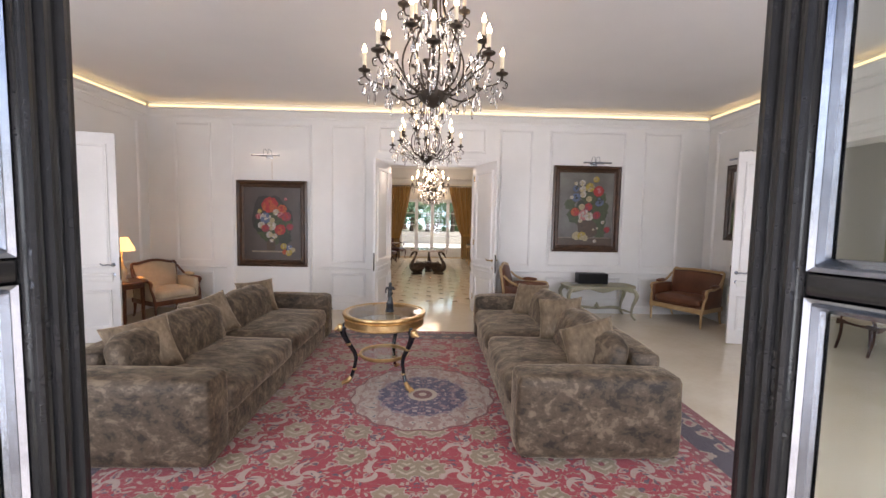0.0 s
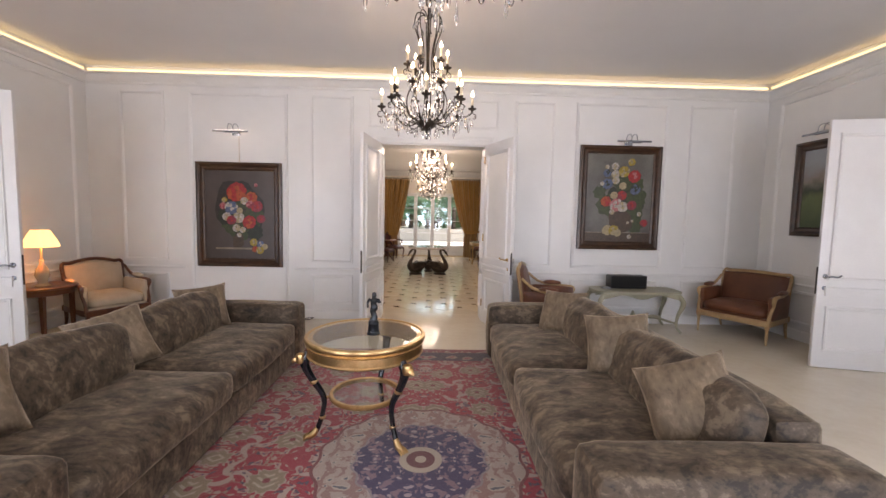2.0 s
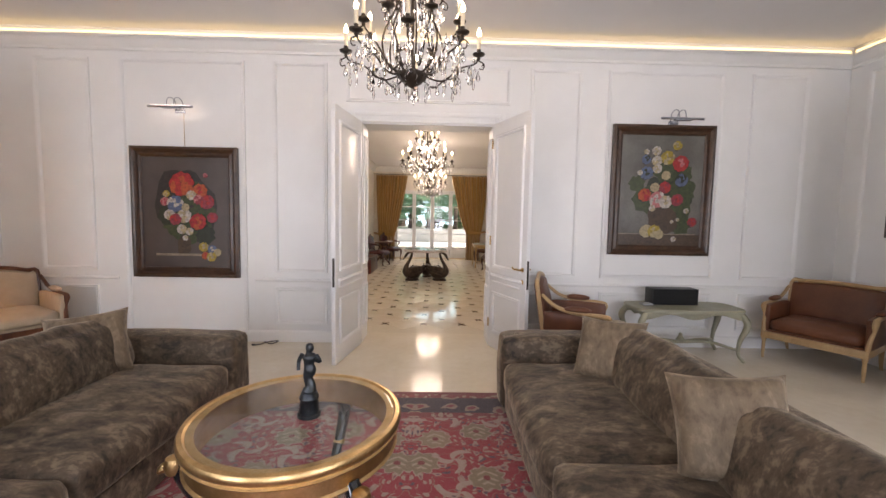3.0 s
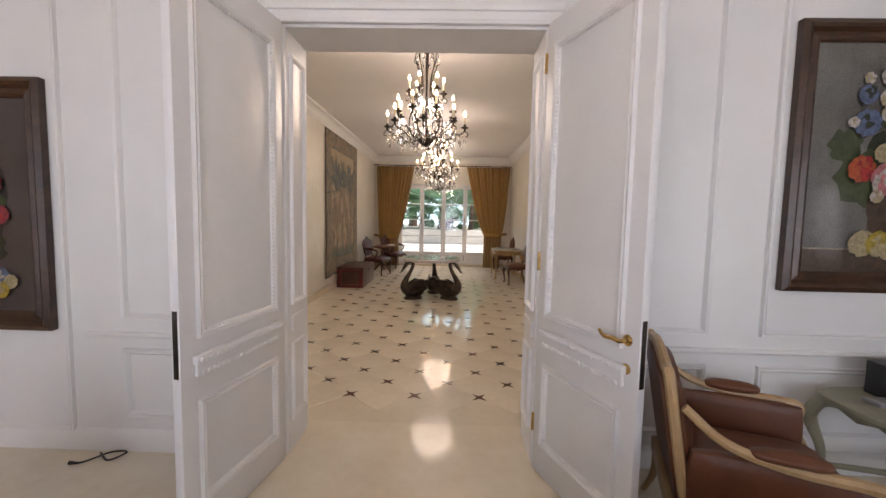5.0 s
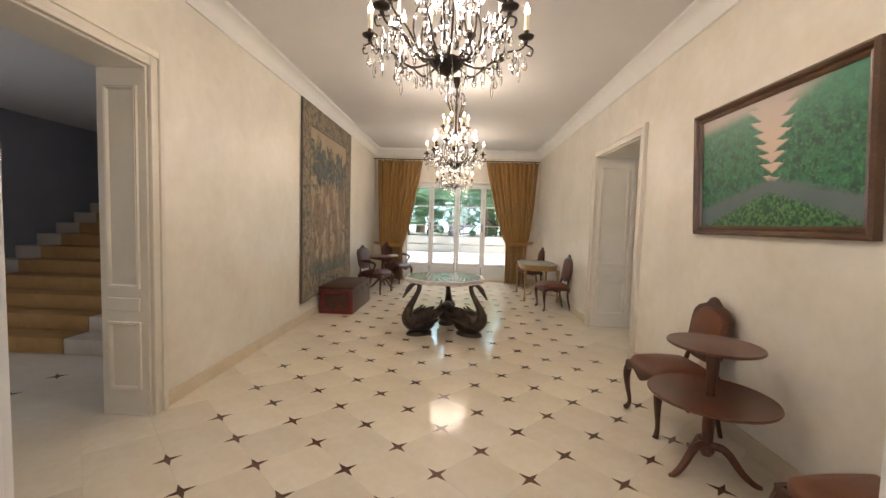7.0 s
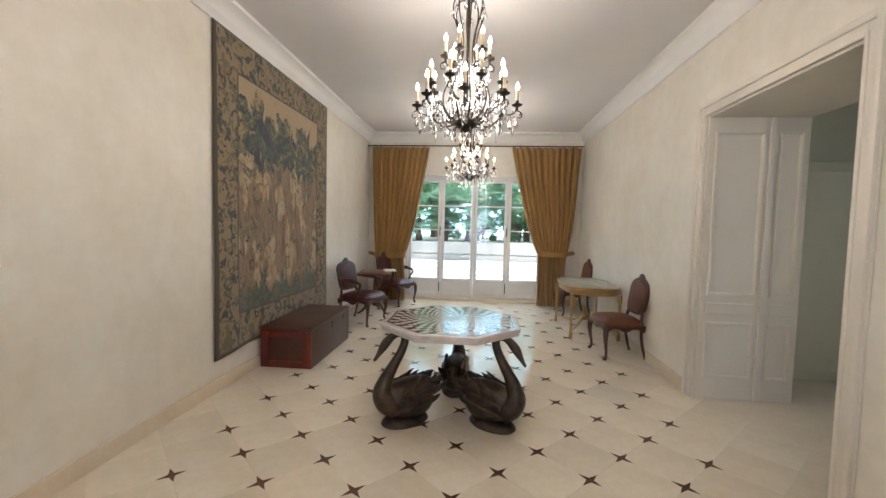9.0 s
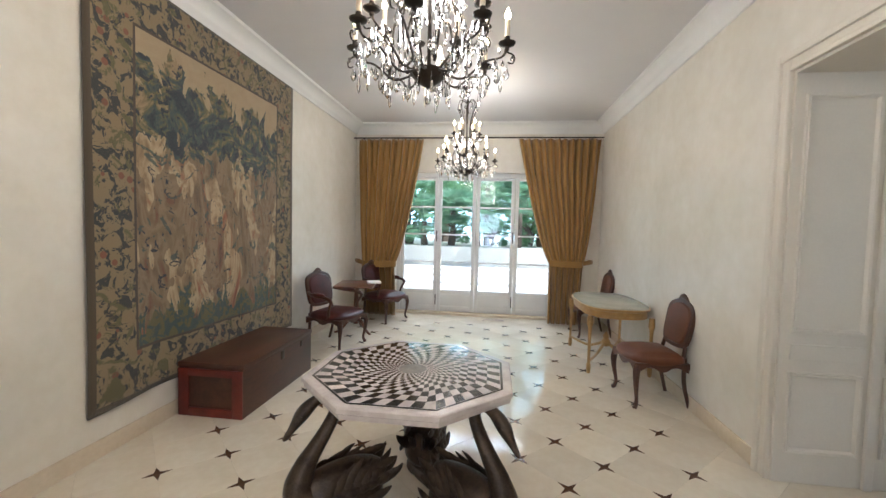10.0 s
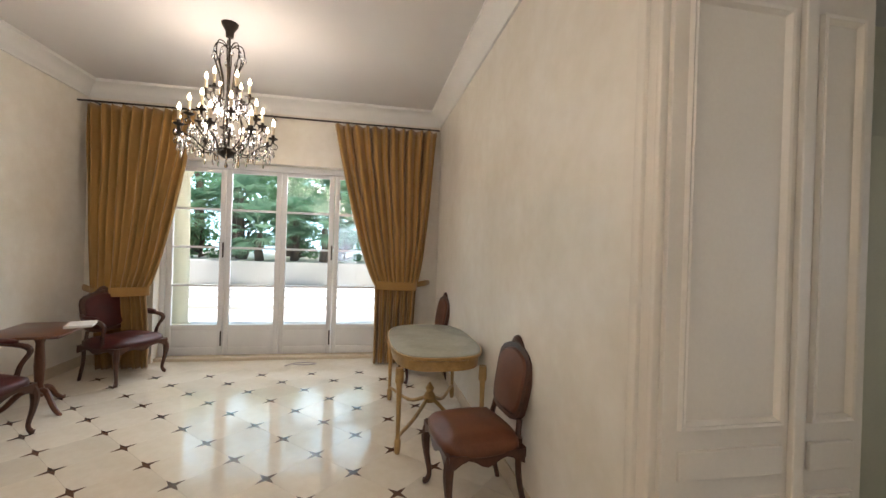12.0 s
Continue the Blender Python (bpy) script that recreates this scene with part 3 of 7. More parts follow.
    curl_ = math_(t, "POWER", math_(t, "ABSOLUTE", math_(t, "COSINE", math_(t, "ADD", math_(t, "MULTIPLY", a1, 1.5), math_(t, "MULTIPLY", r1, 16.0)))), 3.5)
    c = mixc(t, less(r1, math_(t, "ADD", math_(t, "MULTIPLY", curl_, 0.14), 0.004)), c, (0.47, 0.36, 0.30))
    # fine sprigs strewn over the ground
    d, k = blossoms(17, 2.2, 0.2)
    c = mixc(t, math_(t, "MULTIPLY", less(d, 0.24), less(0.47, noise_(t, 6.1, 2, 0.5, mir))), c, (0.44, 0.33, 0.26))
    d, k = blossoms(15, 5.4, 0.2)
    c = mixc(t, math_(t, "MULTIPLY", less(d, 0.2), less(0.52, noise_(t, 5.1, 2, 0.5, mir))), c, (0.10, 0.06, 0.09))
    # palmettes: olive and tan, with a pale rim and chevrons
    r2, a2, x2, y2, hue = lattice(2.5, 0.0, 0.20, 0.45)
    rim = math_(t, "MULTIPLY", r2, math_(t, "ADD", 1.0, math_(t, "ADD", math_(t, "MULTIPLY", math_(t, "COSINE", math_(t, "MULTIPLY", a2, 9)), 0.10), math_(t, "MULTIPLY", math_(t, "SUBTRACT", noise_(t, 30, 2, 0.5, flat), 0.5), 0.5))))
    body_c = mixc(t, nd(t, "SeparateColor", {"Color": hue}).outputs[0], (0.24, 0.20, 0.12), (0.33, 0.25, 0.16))
    chev = math_(t, "SINE", math_(t, "MULTIPLY", math_(t, "ADD", y2, math_(t, "MULTIPLY", math_(t, "ABSOLUTE", x2), 0.7)), 120))
    c = mixc(t, less(rim, 0.112), c, (0.46, 0.37, 0.30))
    c = mixc(t, less(rim, 0.102), c, body_c)
    c = mixc(t, less(rim, 0.068), c, mixc(t, less(0.35, chev), body_c, (0.48, 0.40, 0.30)))
    c = mixc(t, less(rim, 0.022), c, (0.24, 0.03, 0.04))
    # medallion
    med = mixc(t, less(noise_(t, 13, 3, 0.6, mir), 0.5), (0.46, 0.37, 0.31), (0.33, 0.20, 0.17))
    d2, k2 = blossoms(11, 3.3, 0.2)
    med = mixc(t, less(d2, 0.22), med, mixc(t, less(d2, 0.11), (0.52, 0.44, 0.36), (0.12, 0.13, 0.15)))
    inner = mixc(t, less(noise_(t, 15, 3, 0.6, mir), 0.46), blue, (0.25, 0.16, 0.19))
    d3, k3 = blossoms(12, 6.3, 0.2)
    inner = mixc(t, less(d3, 0.17), inner, (0.42, 0.33, 0.33))
    core = mixc(t, less(math_(t, "ABSOLUTE", math_(t, "SUBTRACT", rad, 0.065)), 0.028), (0.5, 0.42, 0.32), (0.16, 0.05, 0.05))
    c = mixc(t, less(lob, 0.675), c, med)
    c = mixc(t, less(math_(t, "ABSOLUTE", math_(t, "SUBTRACT", lob, 0.668)), 0.010), c, (0.20, 0.05, 0.05))
    c = mixc(t, less(lob, 0.435), c, (0.30, 0.25, 0.25))
    c = mixc(t, less(lob, 0.42), c, inner)
    c = mixc(t, less(rad, 0.14), c, core)
    # borders
    d4, k4 = blossoms(5.0, 8.2, 0.3)
    band = mixc(t, less(d4, 0.3), (0.028, 0.020, 0.042), mixc(t, less(d4, 0.16), (0.36, 0.27, 0.2), (0.28, 0.04, 0.05)))
    d5, k5 = blossoms(13, 5.2, 0.3)
    thin = mixc(t, less(d5, 0.3), (0.26, 0.03, 0.04), (0.42, 0.32, 0.24))
    c = mixc(t, less(edge, 0.46), c, thin)
    c = mixc(t, less(edge, 0.38), c, band)
    c = mixc(t, less(edge, 0.12), c, thin)
    c = mixc(t, less(edge, 0.05), c, (0.22, 0.025, 0.03))
    # wear
    c = mixc(t, math_(t, "MULTIPLY", noise_(t, 1.4, 4), 0.14), c, (0.33, 0.2, 0.17))
    fine = noise_(t, 420, 2, 0.5)
    c = mixc(t, math_(t, "MULTIPLY", fine, 0.3), c, (0.05, 0.02, 0.02))
    t.links.new(c, b.inputs["Base Color"])
    b.inputs["Roughness"].default_value = 0.9
    b.inputs["Sheen Weight"].default_value = 0.25
    bump(t, b, fine, 0.5, 0.004)
    return m


rug = tagged(part("rug", box(bmesh.new(), -2.47, -2.2, 0.0, 2.47, 2.2, 0.012, bev=0.004), rug_material(), m=Matrix.Translation((-0.03, 1.65, 0))), "large red Persian rug with a blue and cream medallion", "rug")


# ---- sofas ----
def sofa(m, label):
    """Three-metre velvet sofa; local x from the seat front to the back, y along it."""
    s = thing("sofa", label, "sofa", m, "pair of velvet sofas")
    L, D = 3.2, 1.16
    part("base", soft_box(D - 0.05, L - 0.05, 0.22, 0.02, 0.0, 4, 0.002, m=Matrix.Translation((D / 2, 0, 0.14))), VELVET, s)
    for y, k in ((-L / 2 + 0.15, 1), (L / 2 - 0.15, 2)):
        part("arm", soft_box(D, 0.30, 0.60, 0.06, 0.012, 12, 0.006, k, m=Matrix.Translation((D / 2, y, 0.33))), VELVET, s)
    part("backrest", soft_box(0.26, L - 0.56, 0.60, 0.07, 0.01, 12, 0.006, 5, m=Matrix.Translation((D - 0.13, 0, 0.42))), VELVET, s)
    sl = (L - 0.62) / 2
    for y, k in ((-sl / 2, 3), (sl / 2, 4)):
        part("seat_cushion", soft_box(0.92, sl - 0.01, 0.22, 0.07, 0.03, 14, 0.012, k, m=Matrix.Translation((0.455, y, 0.355))), VELVET, s)
        part("back_cushion", soft_box(0.24, sl - 0.02, 0.42, 0.10, 0.04, 14, 0.018, k + 5, m=Matrix.Translation((0.80, y, 0.60)) @ Matrix.Rotation(radians(14), 4, "Y")), VELVET, s)
    for x in (0.08, D - 0.08):
        for y in (-L / 2 + 0.1, L / 2 - 0.1):
            part("foot", boxes((x - 0.03, y - 0.03, 0.012, x + 0.03, y + 0.03, 0.04), bev=0.004), DARKWOOD, s)
    return s


sofa(pose(0.66, 2.15, 0), "long brown crushed velvet sofa on a red rug")
sofa(pose(-1.39, 2.02, 0, 0, 0, 180), "long brown crushed velvet sofa on a red rug")


def pillow_mesh(w=0.46, seed=0):
    bm = bmesh.new()
    n = 16
    for side in (1, -1):
        g = [[None] * (n + 1) for _ in range(n + 1)]
        for i in range(n + 1):
            for j in range(n + 1):
                u, v = 2 * i / n - 1, 2 * j / n - 1
                pin = 1 - 0.10 * (1 - abs(u) ** 2) * abs(v) ** 6 - 0.10 * (1 - abs(v) ** 2) * abs(u) ** 6
                h = 0.105 * max(0, (1 - u ** 4) * (1 - v ** 4)) ** 0.55 + 0.008 * noise.noise(Vector((u * 2.2 + seed, v * 2.2, side)))* (1 - u * u) * (1 - v * v)
                edge_k = 1 - 0.09 * (1 - v * v) * (abs(u) ** 3), 1 - 0.09 * (1 - u * u) * (abs(v) ** 3)
                g[i][j] = bm.verts.new((u * w / 2 * edge_k[0], v * w / 2 * edge_k[1], side * h))
        for i in range(n):
            for j in range(n):
                q = (g[i][j], g[i + 1][j], g[i + 1][j + 1], g[i][j + 1])
                bm.faces.new(q if side > 0 else q[::-1])
    bmesh.ops.remove_doubles(bm, verts=bm.verts, dist=0.0008)
    return mesh_of("pillow", bm, 60)


def pillow(x, y, z, lean, turn, spin, seed, w=0.46):
    m = pose(x, y, z) @ rot_z(turn) @ Matrix.Rotation(radians(90 - lean), 4, "Y") @ rot_z(spin)
    return tagged(part("throw_pillow", pillow_mesh(w, seed), PILLOW, m=m), "square taupe velvet throw pillow leaning on the sofa back", "pillow", "throw pillows")


pillow(1.34, 3.10, 0.66, 28, 226, 4, 1)
pillow(1.40, 2.02, 0.68, 26, 238, 10, 2)
pillow(1.37, 1.13, 0.66, 34, 226, 28, 3)
pillow(-2.235, 3.09, 0.65, 26, -58, 5, 4)
pillow(-2.22, 1.98, 0.66, 28, -44, 14, 5)
pillow(-2.20, 1.00, 0.66, 28, -42, 8, 6)


# ---- gilded round table ----
def gueridon(m):
    s = thing("round_table", "round gilded glass-topped table with black animal-foot legs", "side table", m)
    R = 0.415
    ap = lathe(((R - 0.03, 0.60), (R - 0.012, 0.605), (R - 0.004, 0.615), (R - 0.012, 0.625), (R - 0.012, 0.675), (R - 0.002, 0.68), (R + 0.003, 0.688), (R - 0.004, 0.695), (R + 0.004, 0.702), (R + 0.010, 0.712), (R + 0.010, 0.728), (R + 0.004, 0.736), (R - 0.012, 0.738), (R - 0.02, 0.730), (R - 0.05, 0.728), (R - 0.05, 0.61), (R - 0.03, 0.60)), 64)
    part("apron", ap, GILT, s, "ribbed gilded brass apron")
    part("glass_top", lathe(((R - 0.048, 0.722), (R - 0.022, 0.724), (R - 0.022, 0.7325), (R - 0.048, 0.7345)), 64), TABLEGLASS, s, "clear glass top")
    r2 = 0.25
    part("lower_ring", lathe(((r2 - 0.02, 0.275), (r2, 0.275), (r2 + 0.008, 0.285), (r2 + 0.008, 0.30), (r2, 0.307), (r2 - 0.02, 0.305), (r2 - 0.02, 0.275)), 48), GILT, s, "gilded ring of the lower shelf")
    part("lower_shelf", lathe(((r2 - 0.021, 0.286), (r2 - 0.020, 0.290), (r2 - 0.020, 0.297), (r2 - 0.021, 0.30)), 48), TABLEGLASS, s, "clear glass lower shelf")
    for k in range(3):
        mm = rot_z(76 + 120 * k)
        leg = part("leg", tube(((R - 0.03, 0, 0.62, 0.030), (R + 0.005, 0, 0.56, 0.032), (R - 0.03, 0, 0.46, 0.026), (r2 + 0.045, 0, 0.30, 0.021), (r2 + 0.05, 0, 0.18, 0.017), (r2 + 0.085, 0, 0.07, 0.018), (r2 + 0.10, 0, 0.05, 0.02)), 12, 5), BLACKENAMEL, s, "black enamelled curved leg", mm)
        foot = tube(((r2 + 0.085, 0, 0.075, 0.018), (r2 + 0.11, 0, 0.04, 0.026), (r2 + 0.14, 0, 0.02, 0.022), (r2 + 0.165, 0, 0.014, 0.012)), 10, 4)
        for dy in (-0.018, -0.006, 0.006, 0.018):
            tube(((r2 + 0.12, dy, 0.032, 0.009), (r2 + 0.155, dy * 1.3, 0.024, 0.009), (r2 + 0.18, dy * 1.5, 0.008, 0.005)), 6, 3, foot)
        part("paw", foot, GILT, leg, "gilded animal paw")
        hd = lathe(((0.0, -0.04), (0.03, -0.03), (0.038, 0.0), (0.03, 0.03), (0.0, 0.042)), 12, m=Matrix.Translation((R + 0.03, 0, 0.585)))
        tube(((R + 0.03, 0, 0.59, 0.028), (R + 0.07, 0, 0.575, 0.018), (R + 0.085, 0, 0.56, 0.008)), 8, 3, hd)
        part("head_mount", hd, GILT, leg, "gilded animal head")
        cf = lathe(((0.024, 0), (0.028, 0.006), (0.028, 0.02), (0.024, 0.026)), 12, m=Matrix.Translation((R - 0.055, 0, 0.40)))
        part("collar", cf, GILT, leg, "gilded collar")
        part("collar", lathe(((0.02, 0), (0.023, 0.005), (0.023, 0.014), (0.02, 0.018)), 12, m=Matrix.Translation((r2 + 0.052, 0, 0.14))), GILT, leg, "gilded collar")
        br = tube(((r2, 0, 0.29, 0.008), (r2 + 0.05, 0, 0.292, 0.008)), 6, 2)
        part("bracket", br, GILT, leg)
    return s


gueridon(pose(-0.445, 1.99, 0.012))

# bronze figure on its red marble plinth
fig = tube(((0, 0, 0.10, 0.028), (0.006, 0, 0.125, 0.022), (-0.004, 0, 0.16, 0.020), (0.004, 0, 0.19, 0.026), (0, 0, 0.215, 0.021), (0.003, 0, 0.245, 0.029), (0, 0, 0.262, 0.012), (0.003, 0, 0.275, 0.016), (0.003, 0, 0.292, 0.015), (0.003, 0, 0.30, 0.006)), 12, 4, flat=0.72)
tube(((-0.026, 0, 0.252, 0.010), (-0.042, 0.004, 0.225, 0.008), (-0.04, -0.008, 0.19, 0.007)), 8, 3, fig)
tube(((0.028, 0, 0.252, 0.010), (0.046, -0.006, 0.228, 0.008), (0.03, -0.024, 0.24, 0.007)), 8, 3, fig)
lathe(((0.047, 0.0), (0.047, 0.012), (0.04, 0.016), (0.036, 0.07), (0.04, 0.076), (0.036, 0.088), (0.03, 0.10)), 20, fig)
tagged(part("statuette", fig, surf("dark_green_bronze", (0.05, 0.06, 0.065), (0.02, 0.018, 0.02), 20, 90, 0.3, metal=0.7, bumps=0.1), m=pose(-0.39, 1.97, 0.7465)), "small dark bronze standing figure on a round plinth", "statuette")


# ---- chairs ----
def cabriole(x, y, h, r, sx, sy, claw=True):
    return tube(((x, y, h, r * 1.25), (x + sx * 0.018, y + sy * 0.018, h * 0.78, r * 1.2), (x + sx * 0.012, y + sy * 0.012, h * 0.5, r * 0.85), (x - sx * 0.006, y - sy * 0.006, h * 0.2, r * 0.62), (x + sx * 0.006, y + sy * 0.006, h * 0.06, r * 0.75), (x + sx * 0.02, y + sy * 0.02, 0.012, r * 0.8)), 8, 4)


def fascia(a, b, n, top, low, wave, t_):
    """A shaped rail from a to b: level above, scalloped below, t_ thick to each side."""
    bm = bmesh.new()
    a, b = Vector(a), Vector(b)
    nrm = Vector((-(b - a).y, (b - a).x)).normalized() * t_
    rows = []
    for i in range(n + 1):
        u = i / n
        p = a.lerp(b, u)
        z = top - low - wave * math.cos(4 * math.pi * u)
        rows.append([bm.verts.new((*(p + q), zz)) for q, zz in ((nrm, top), (-nrm, top), (-nrm, z), (nrm, z))])
    for r0, r1 in zip(rows, rows[1:]):
        for i in range(4):
            j = (i + 1) % 4
            bm.faces.new((r0[i], r0[j], r1[j], r1[i]))
    bm.faces.new(rows[0]), bm.faces.new(rows[-1][::-1])
    return bm


def cartouche(w, h, n=28, top=1.0):
    """Outline of a shaped chair back, waisted, with a crest."""
    pts = []
    for i in range(n):
        a = 2 * math.pi * i / n - math.pi / 2
        cx, cz = math.cos(a), math.sin(a)
        p = 3.6
        rr = (abs(cx) ** p + abs(cz) ** p) ** (-1 / p)
        x, z = cx * rr, cz * rr
        x *= 1 - 0.08 * (1 - z) / 2 - 0.05 * (1 - z * z)
        if z > 0:
            z += 0.10 * (1 - min(1, abs(x) * 1.25) ** 2) + 0.025 * math.cos(6 * x)
        pts.append((x * w / 2, h / 2 + z * h / 2))
    return pts


def chair(m, label, w=0.52, d=0.5, sh=0.46, bh=0.43, arms=False, leather=None, wood=None, group="", name="side_chair"):
    leather, wood = leather or LEATHER, wood or DARKWOOD
    s = thing(name, label, "armchair" if arms else "chair", m, group)
    part("seat", soft_box(w - 0.02, d - 0.02, 0.12, 0.05, 0.035, 10, 0.004, 2, m=Matrix.Translation((0, 0, sh - 0.035))), leather, s)
    for a, b, n_ in (((-w / 2, -d / 2), (w / 2, -d / 2), 14), ((w / 2, d / 2), (-w / 2, d / 2), 4), ((-w / 2, d / 2), (-w / 2, -d / 2), 12), ((w / 2, -d / 2), (w / 2, d / 2), 12)):
        part("seat_rail", fascia(a, b, n_, sh - 0.04, 0.055, 0.025 if n_ > 4 else 0.0, 0.014), wood, s)
    for sx in (-1, 1):
        part("front_leg", cabriole(sx * (w / 2 - 0.02), -d / 2 + 0.02, sh - 0.05, 0.026, sx, -1), wood, s)
        part("back_leg", tube(((sx * (w / 2 - 0.05), d / 2 - 0.01, sh, 0.02), (sx * (w / 2 - 0.05), d / 2 - 0.005, sh * 0.5, 0.019), (sx * (w / 2 - 0.05), d / 2 + 0.05, 0.0, 0.016)), 8, 4), wood, s)
    tilt = Matrix.Translation((0, d / 2 - 0.01, sh)) @ Matrix.Rotation(radians(-10), 4, "X")
    out = cartouche(w * 0.92, bh)
    fr = bmesh.new()
    k = len(out)
    lift = 0.06
    cen = Vector((0, 0, bh / 2))
    rings = []
    for sc, y in ((1.0, -0.018), (1.0, 0.018), (0.86, 0.022), (0.86, -0.022)):
        rings.append([fr.verts.new(tilt @ Vector((x * sc, y, lift + cen.z + (z - cen.z) * sc))) for x, z in out])
    for q in range(4):
        a, b = rings[q], rings[(q + 1) % 4]
        for i in range(k):
            j = (i + 1) % k
            fr.faces.new((a[i], a[j], b[j], b[i]))
    crest = tube(((-0.09, 0, lift + bh + 0.0, 0.010), (-0.04, -0.01, lift + bh + 0.035, 0.018), (0, -0.014, lift + bh + 0.05, 0.024), (0.04, -0.01, lift + bh + 0.035, 0.018), (0.09, 0, lift + bh + 0.0, 0.010)), 8, 3, m=tilt)
    me = bpy.data.meshes.new("crest")
    crest.to_mesh(me); crest.free(); fr.from_mesh(me); bpy.data.meshes.remove(me)
    for sx in (-1, 1):
        tube(((sx * (w / 2 - 0.06), 0, -0.02, 0.018), (sx * (w * 0.34), 0, lift + 0.03, 0.018)), 8, 2, fr, tilt)
    part("back_frame", fr, wood, s)
    pad = bmesh.new()
    rings = []
    for sc, y in ((0.87, 0.016), (0.87, -0.012), (0.80, -0.034), (0.5, -0.046), (0.15, -0.05)):
        rings.append([pad.verts.new(tilt @ Vector((x * sc, y, lift + cen.z + (z - cen.z) * sc))) for x, z in out])
    for a, b in zip(rings, rings[1:]):
        for i in range(k):
            j = (i + 1) % k
            pad.faces.new((a[i], a[j], b[j], b[i]))
    pad.faces.new(rings[0][::-1]), pad.faces.new(rings[-1])
    part("backrest", pad, leather, s)
    if arms:
        for sx in (-1, 1):
            ar = tube(((sx * (w * 0.44), d / 2 + 0.015, sh + 0.27, 0.018), (sx * (w / 2 + 0.03), d / 4, sh + 0.245, 0.02), (sx * (w / 2 + 0.045), -0.06, sh + 0.235, 0.021), (sx * (w / 2 + 0.05), -0.13, sh + 0.215, 0.024), (sx * (w / 2 + 0.045), -0.15, sh + 0.18, 0.02), (sx * (w / 2 + 0.02), -0.10, sh + 0.08, 0.018), (sx * (w / 2), -0.08, sh - 0.05, 0.02)), 8, 4)
            arm = part("armrest", ar, wood, s)
            part("arm_pad", soft_box(0.055, 0.2, 0.035, 0.016, 0.008, 4, m=Matrix.Translation((sx * (w / 2 + 0.035), 0.06, sh + 0.262))), leather, arm)
    return s


def bergere(m, label, w, d, wood, cloth, bh=0.5, curve=True, seat_h=0.44, name="armchair"):
    """Closed upholstered armchair or settee with a shown wood frame."""
    s = thing(name, label, "armchair" if w < 0.9 else "settee", m)
    part("seat_cushion", soft_box(w - 0.14, d - 0.1, 0.15, 0.06, 0.035, 10, 0.006, 3, m=Matrix.Translation((0, -0.02, seat_h - 0.04))), cloth, s)
    part("seat_rail", boxes((-w / 2, -d / 2, 0.24, w / 2, -d / 2 + 0.045, 0.32), (-w / 2, d / 2 - 0.05, 0.24, w / 2, d / 2, 0.32), (-w / 2, -d / 2 + 0.045, 0.24, -w / 2 + 0.045, d / 2 - 0.05, 0.32), (w / 2 - 0.045, -d / 2 + 0.045, 0.24, w / 2, d / 2 - 0.05, 0.32), bev=0.012), wood, s)
    part("seat_base", soft_box(w - 0.08, d - 0.08, 0.1, 0.03, 0.0, 4, m=Matrix.Translation((0, 0, 0.30))), cloth, s)
    for sx in (-1, 1):
        part("front_leg", tube(((sx * (w / 2 - 0.03), -d / 2 + 0.03, 0.30, 0.030), (sx * (w / 2 - 0.03), -d / 2 + 0.03, 0.22, 0.026), (sx * (w / 2 - 0.03), -d / 2 + 0.03, 0.20, 0.019), (sx * (w / 2 - 0.03), -d / 2 + 0.03, 0.10, 0.018), (sx * (w / 2 - 0.03), -d / 2 + 0.03, 0.0, 0.013)), 10, 3), wood, s)
        part("back_leg", tube(((sx * (w / 2 - 0.04), d / 2 - 0.03, 0.30, 0.026), (sx * (w / 2 - 0.04), d / 2 - 0.02, 0.12, 0.02), (sx * (w / 2 - 0.04), d / 2 + 0.03, 0.0, 0.015)), 10, 3), wood, s)
        ah = 0.63
        part("side_panel", soft_box(0.06, d - 0.12, ah - 0.30, 0.02, 0.008, 6, 0.002, m=Matrix.Translation((sx * (w / 2 - 0.03), 0.01, 0.30 + (ah - 0.30) / 2))), cloth, s)
        ar = tube(((sx * (w / 2 - 0.02), d / 2 - 0.02, 0.80, 0.018), (sx * (w / 2), d * 0.28, 0.69, 0.02), (sx * (w / 2 + 0.01), 0.0, ah + 0.01, 0.022), (sx * (w / 2 + 0.012), -d / 2 + 0.13, ah + 0.0, 0.024), (sx * (w / 2 + 0.012), -d / 2 + 0.07, ah - 0.03, 0.028), (sx * (w / 2), -d / 2 + 0.09, ah - 0.12, 0.02), (sx * (w / 2 - 0.012), -d / 2 + 0.04, 0.40, 0.02), (sx * (w / 2 - 0.02), -d / 2 + 0.03, 0.29, 0.026)), 8, 4)
        arm = part("armrest", ar, wood, s)
        part("arm_pad", soft_box(0.06, 0.24, 0.045, 0.02, 0.01, 5, m=Matrix.Translation((sx * (w / 2 + 0.003), 0.0, ah + 0.045))), cloth, arm)
    tilt = Matrix.Translation((0, d / 2 - 0.05, 0.36)) @ Matrix.Rotation(radians(-9), 4, "X")
    n = 18
    top = [bh + (0.06 * math.cos(math.pi * (2 * i / n - 1) / 2) ** 1.5 if curve else 0.02 * math.cos(math.pi * (2 * i / n - 1) / 2)) for i in range(n + 1)]
    pad = bmesh.new()
    rows = []
    for i in range(n + 1):
        u = 2 * i / n - 1
        x = u * (w / 2 - 0.05)
        puff = 0.045 * (1 - abs(u) ** 6)
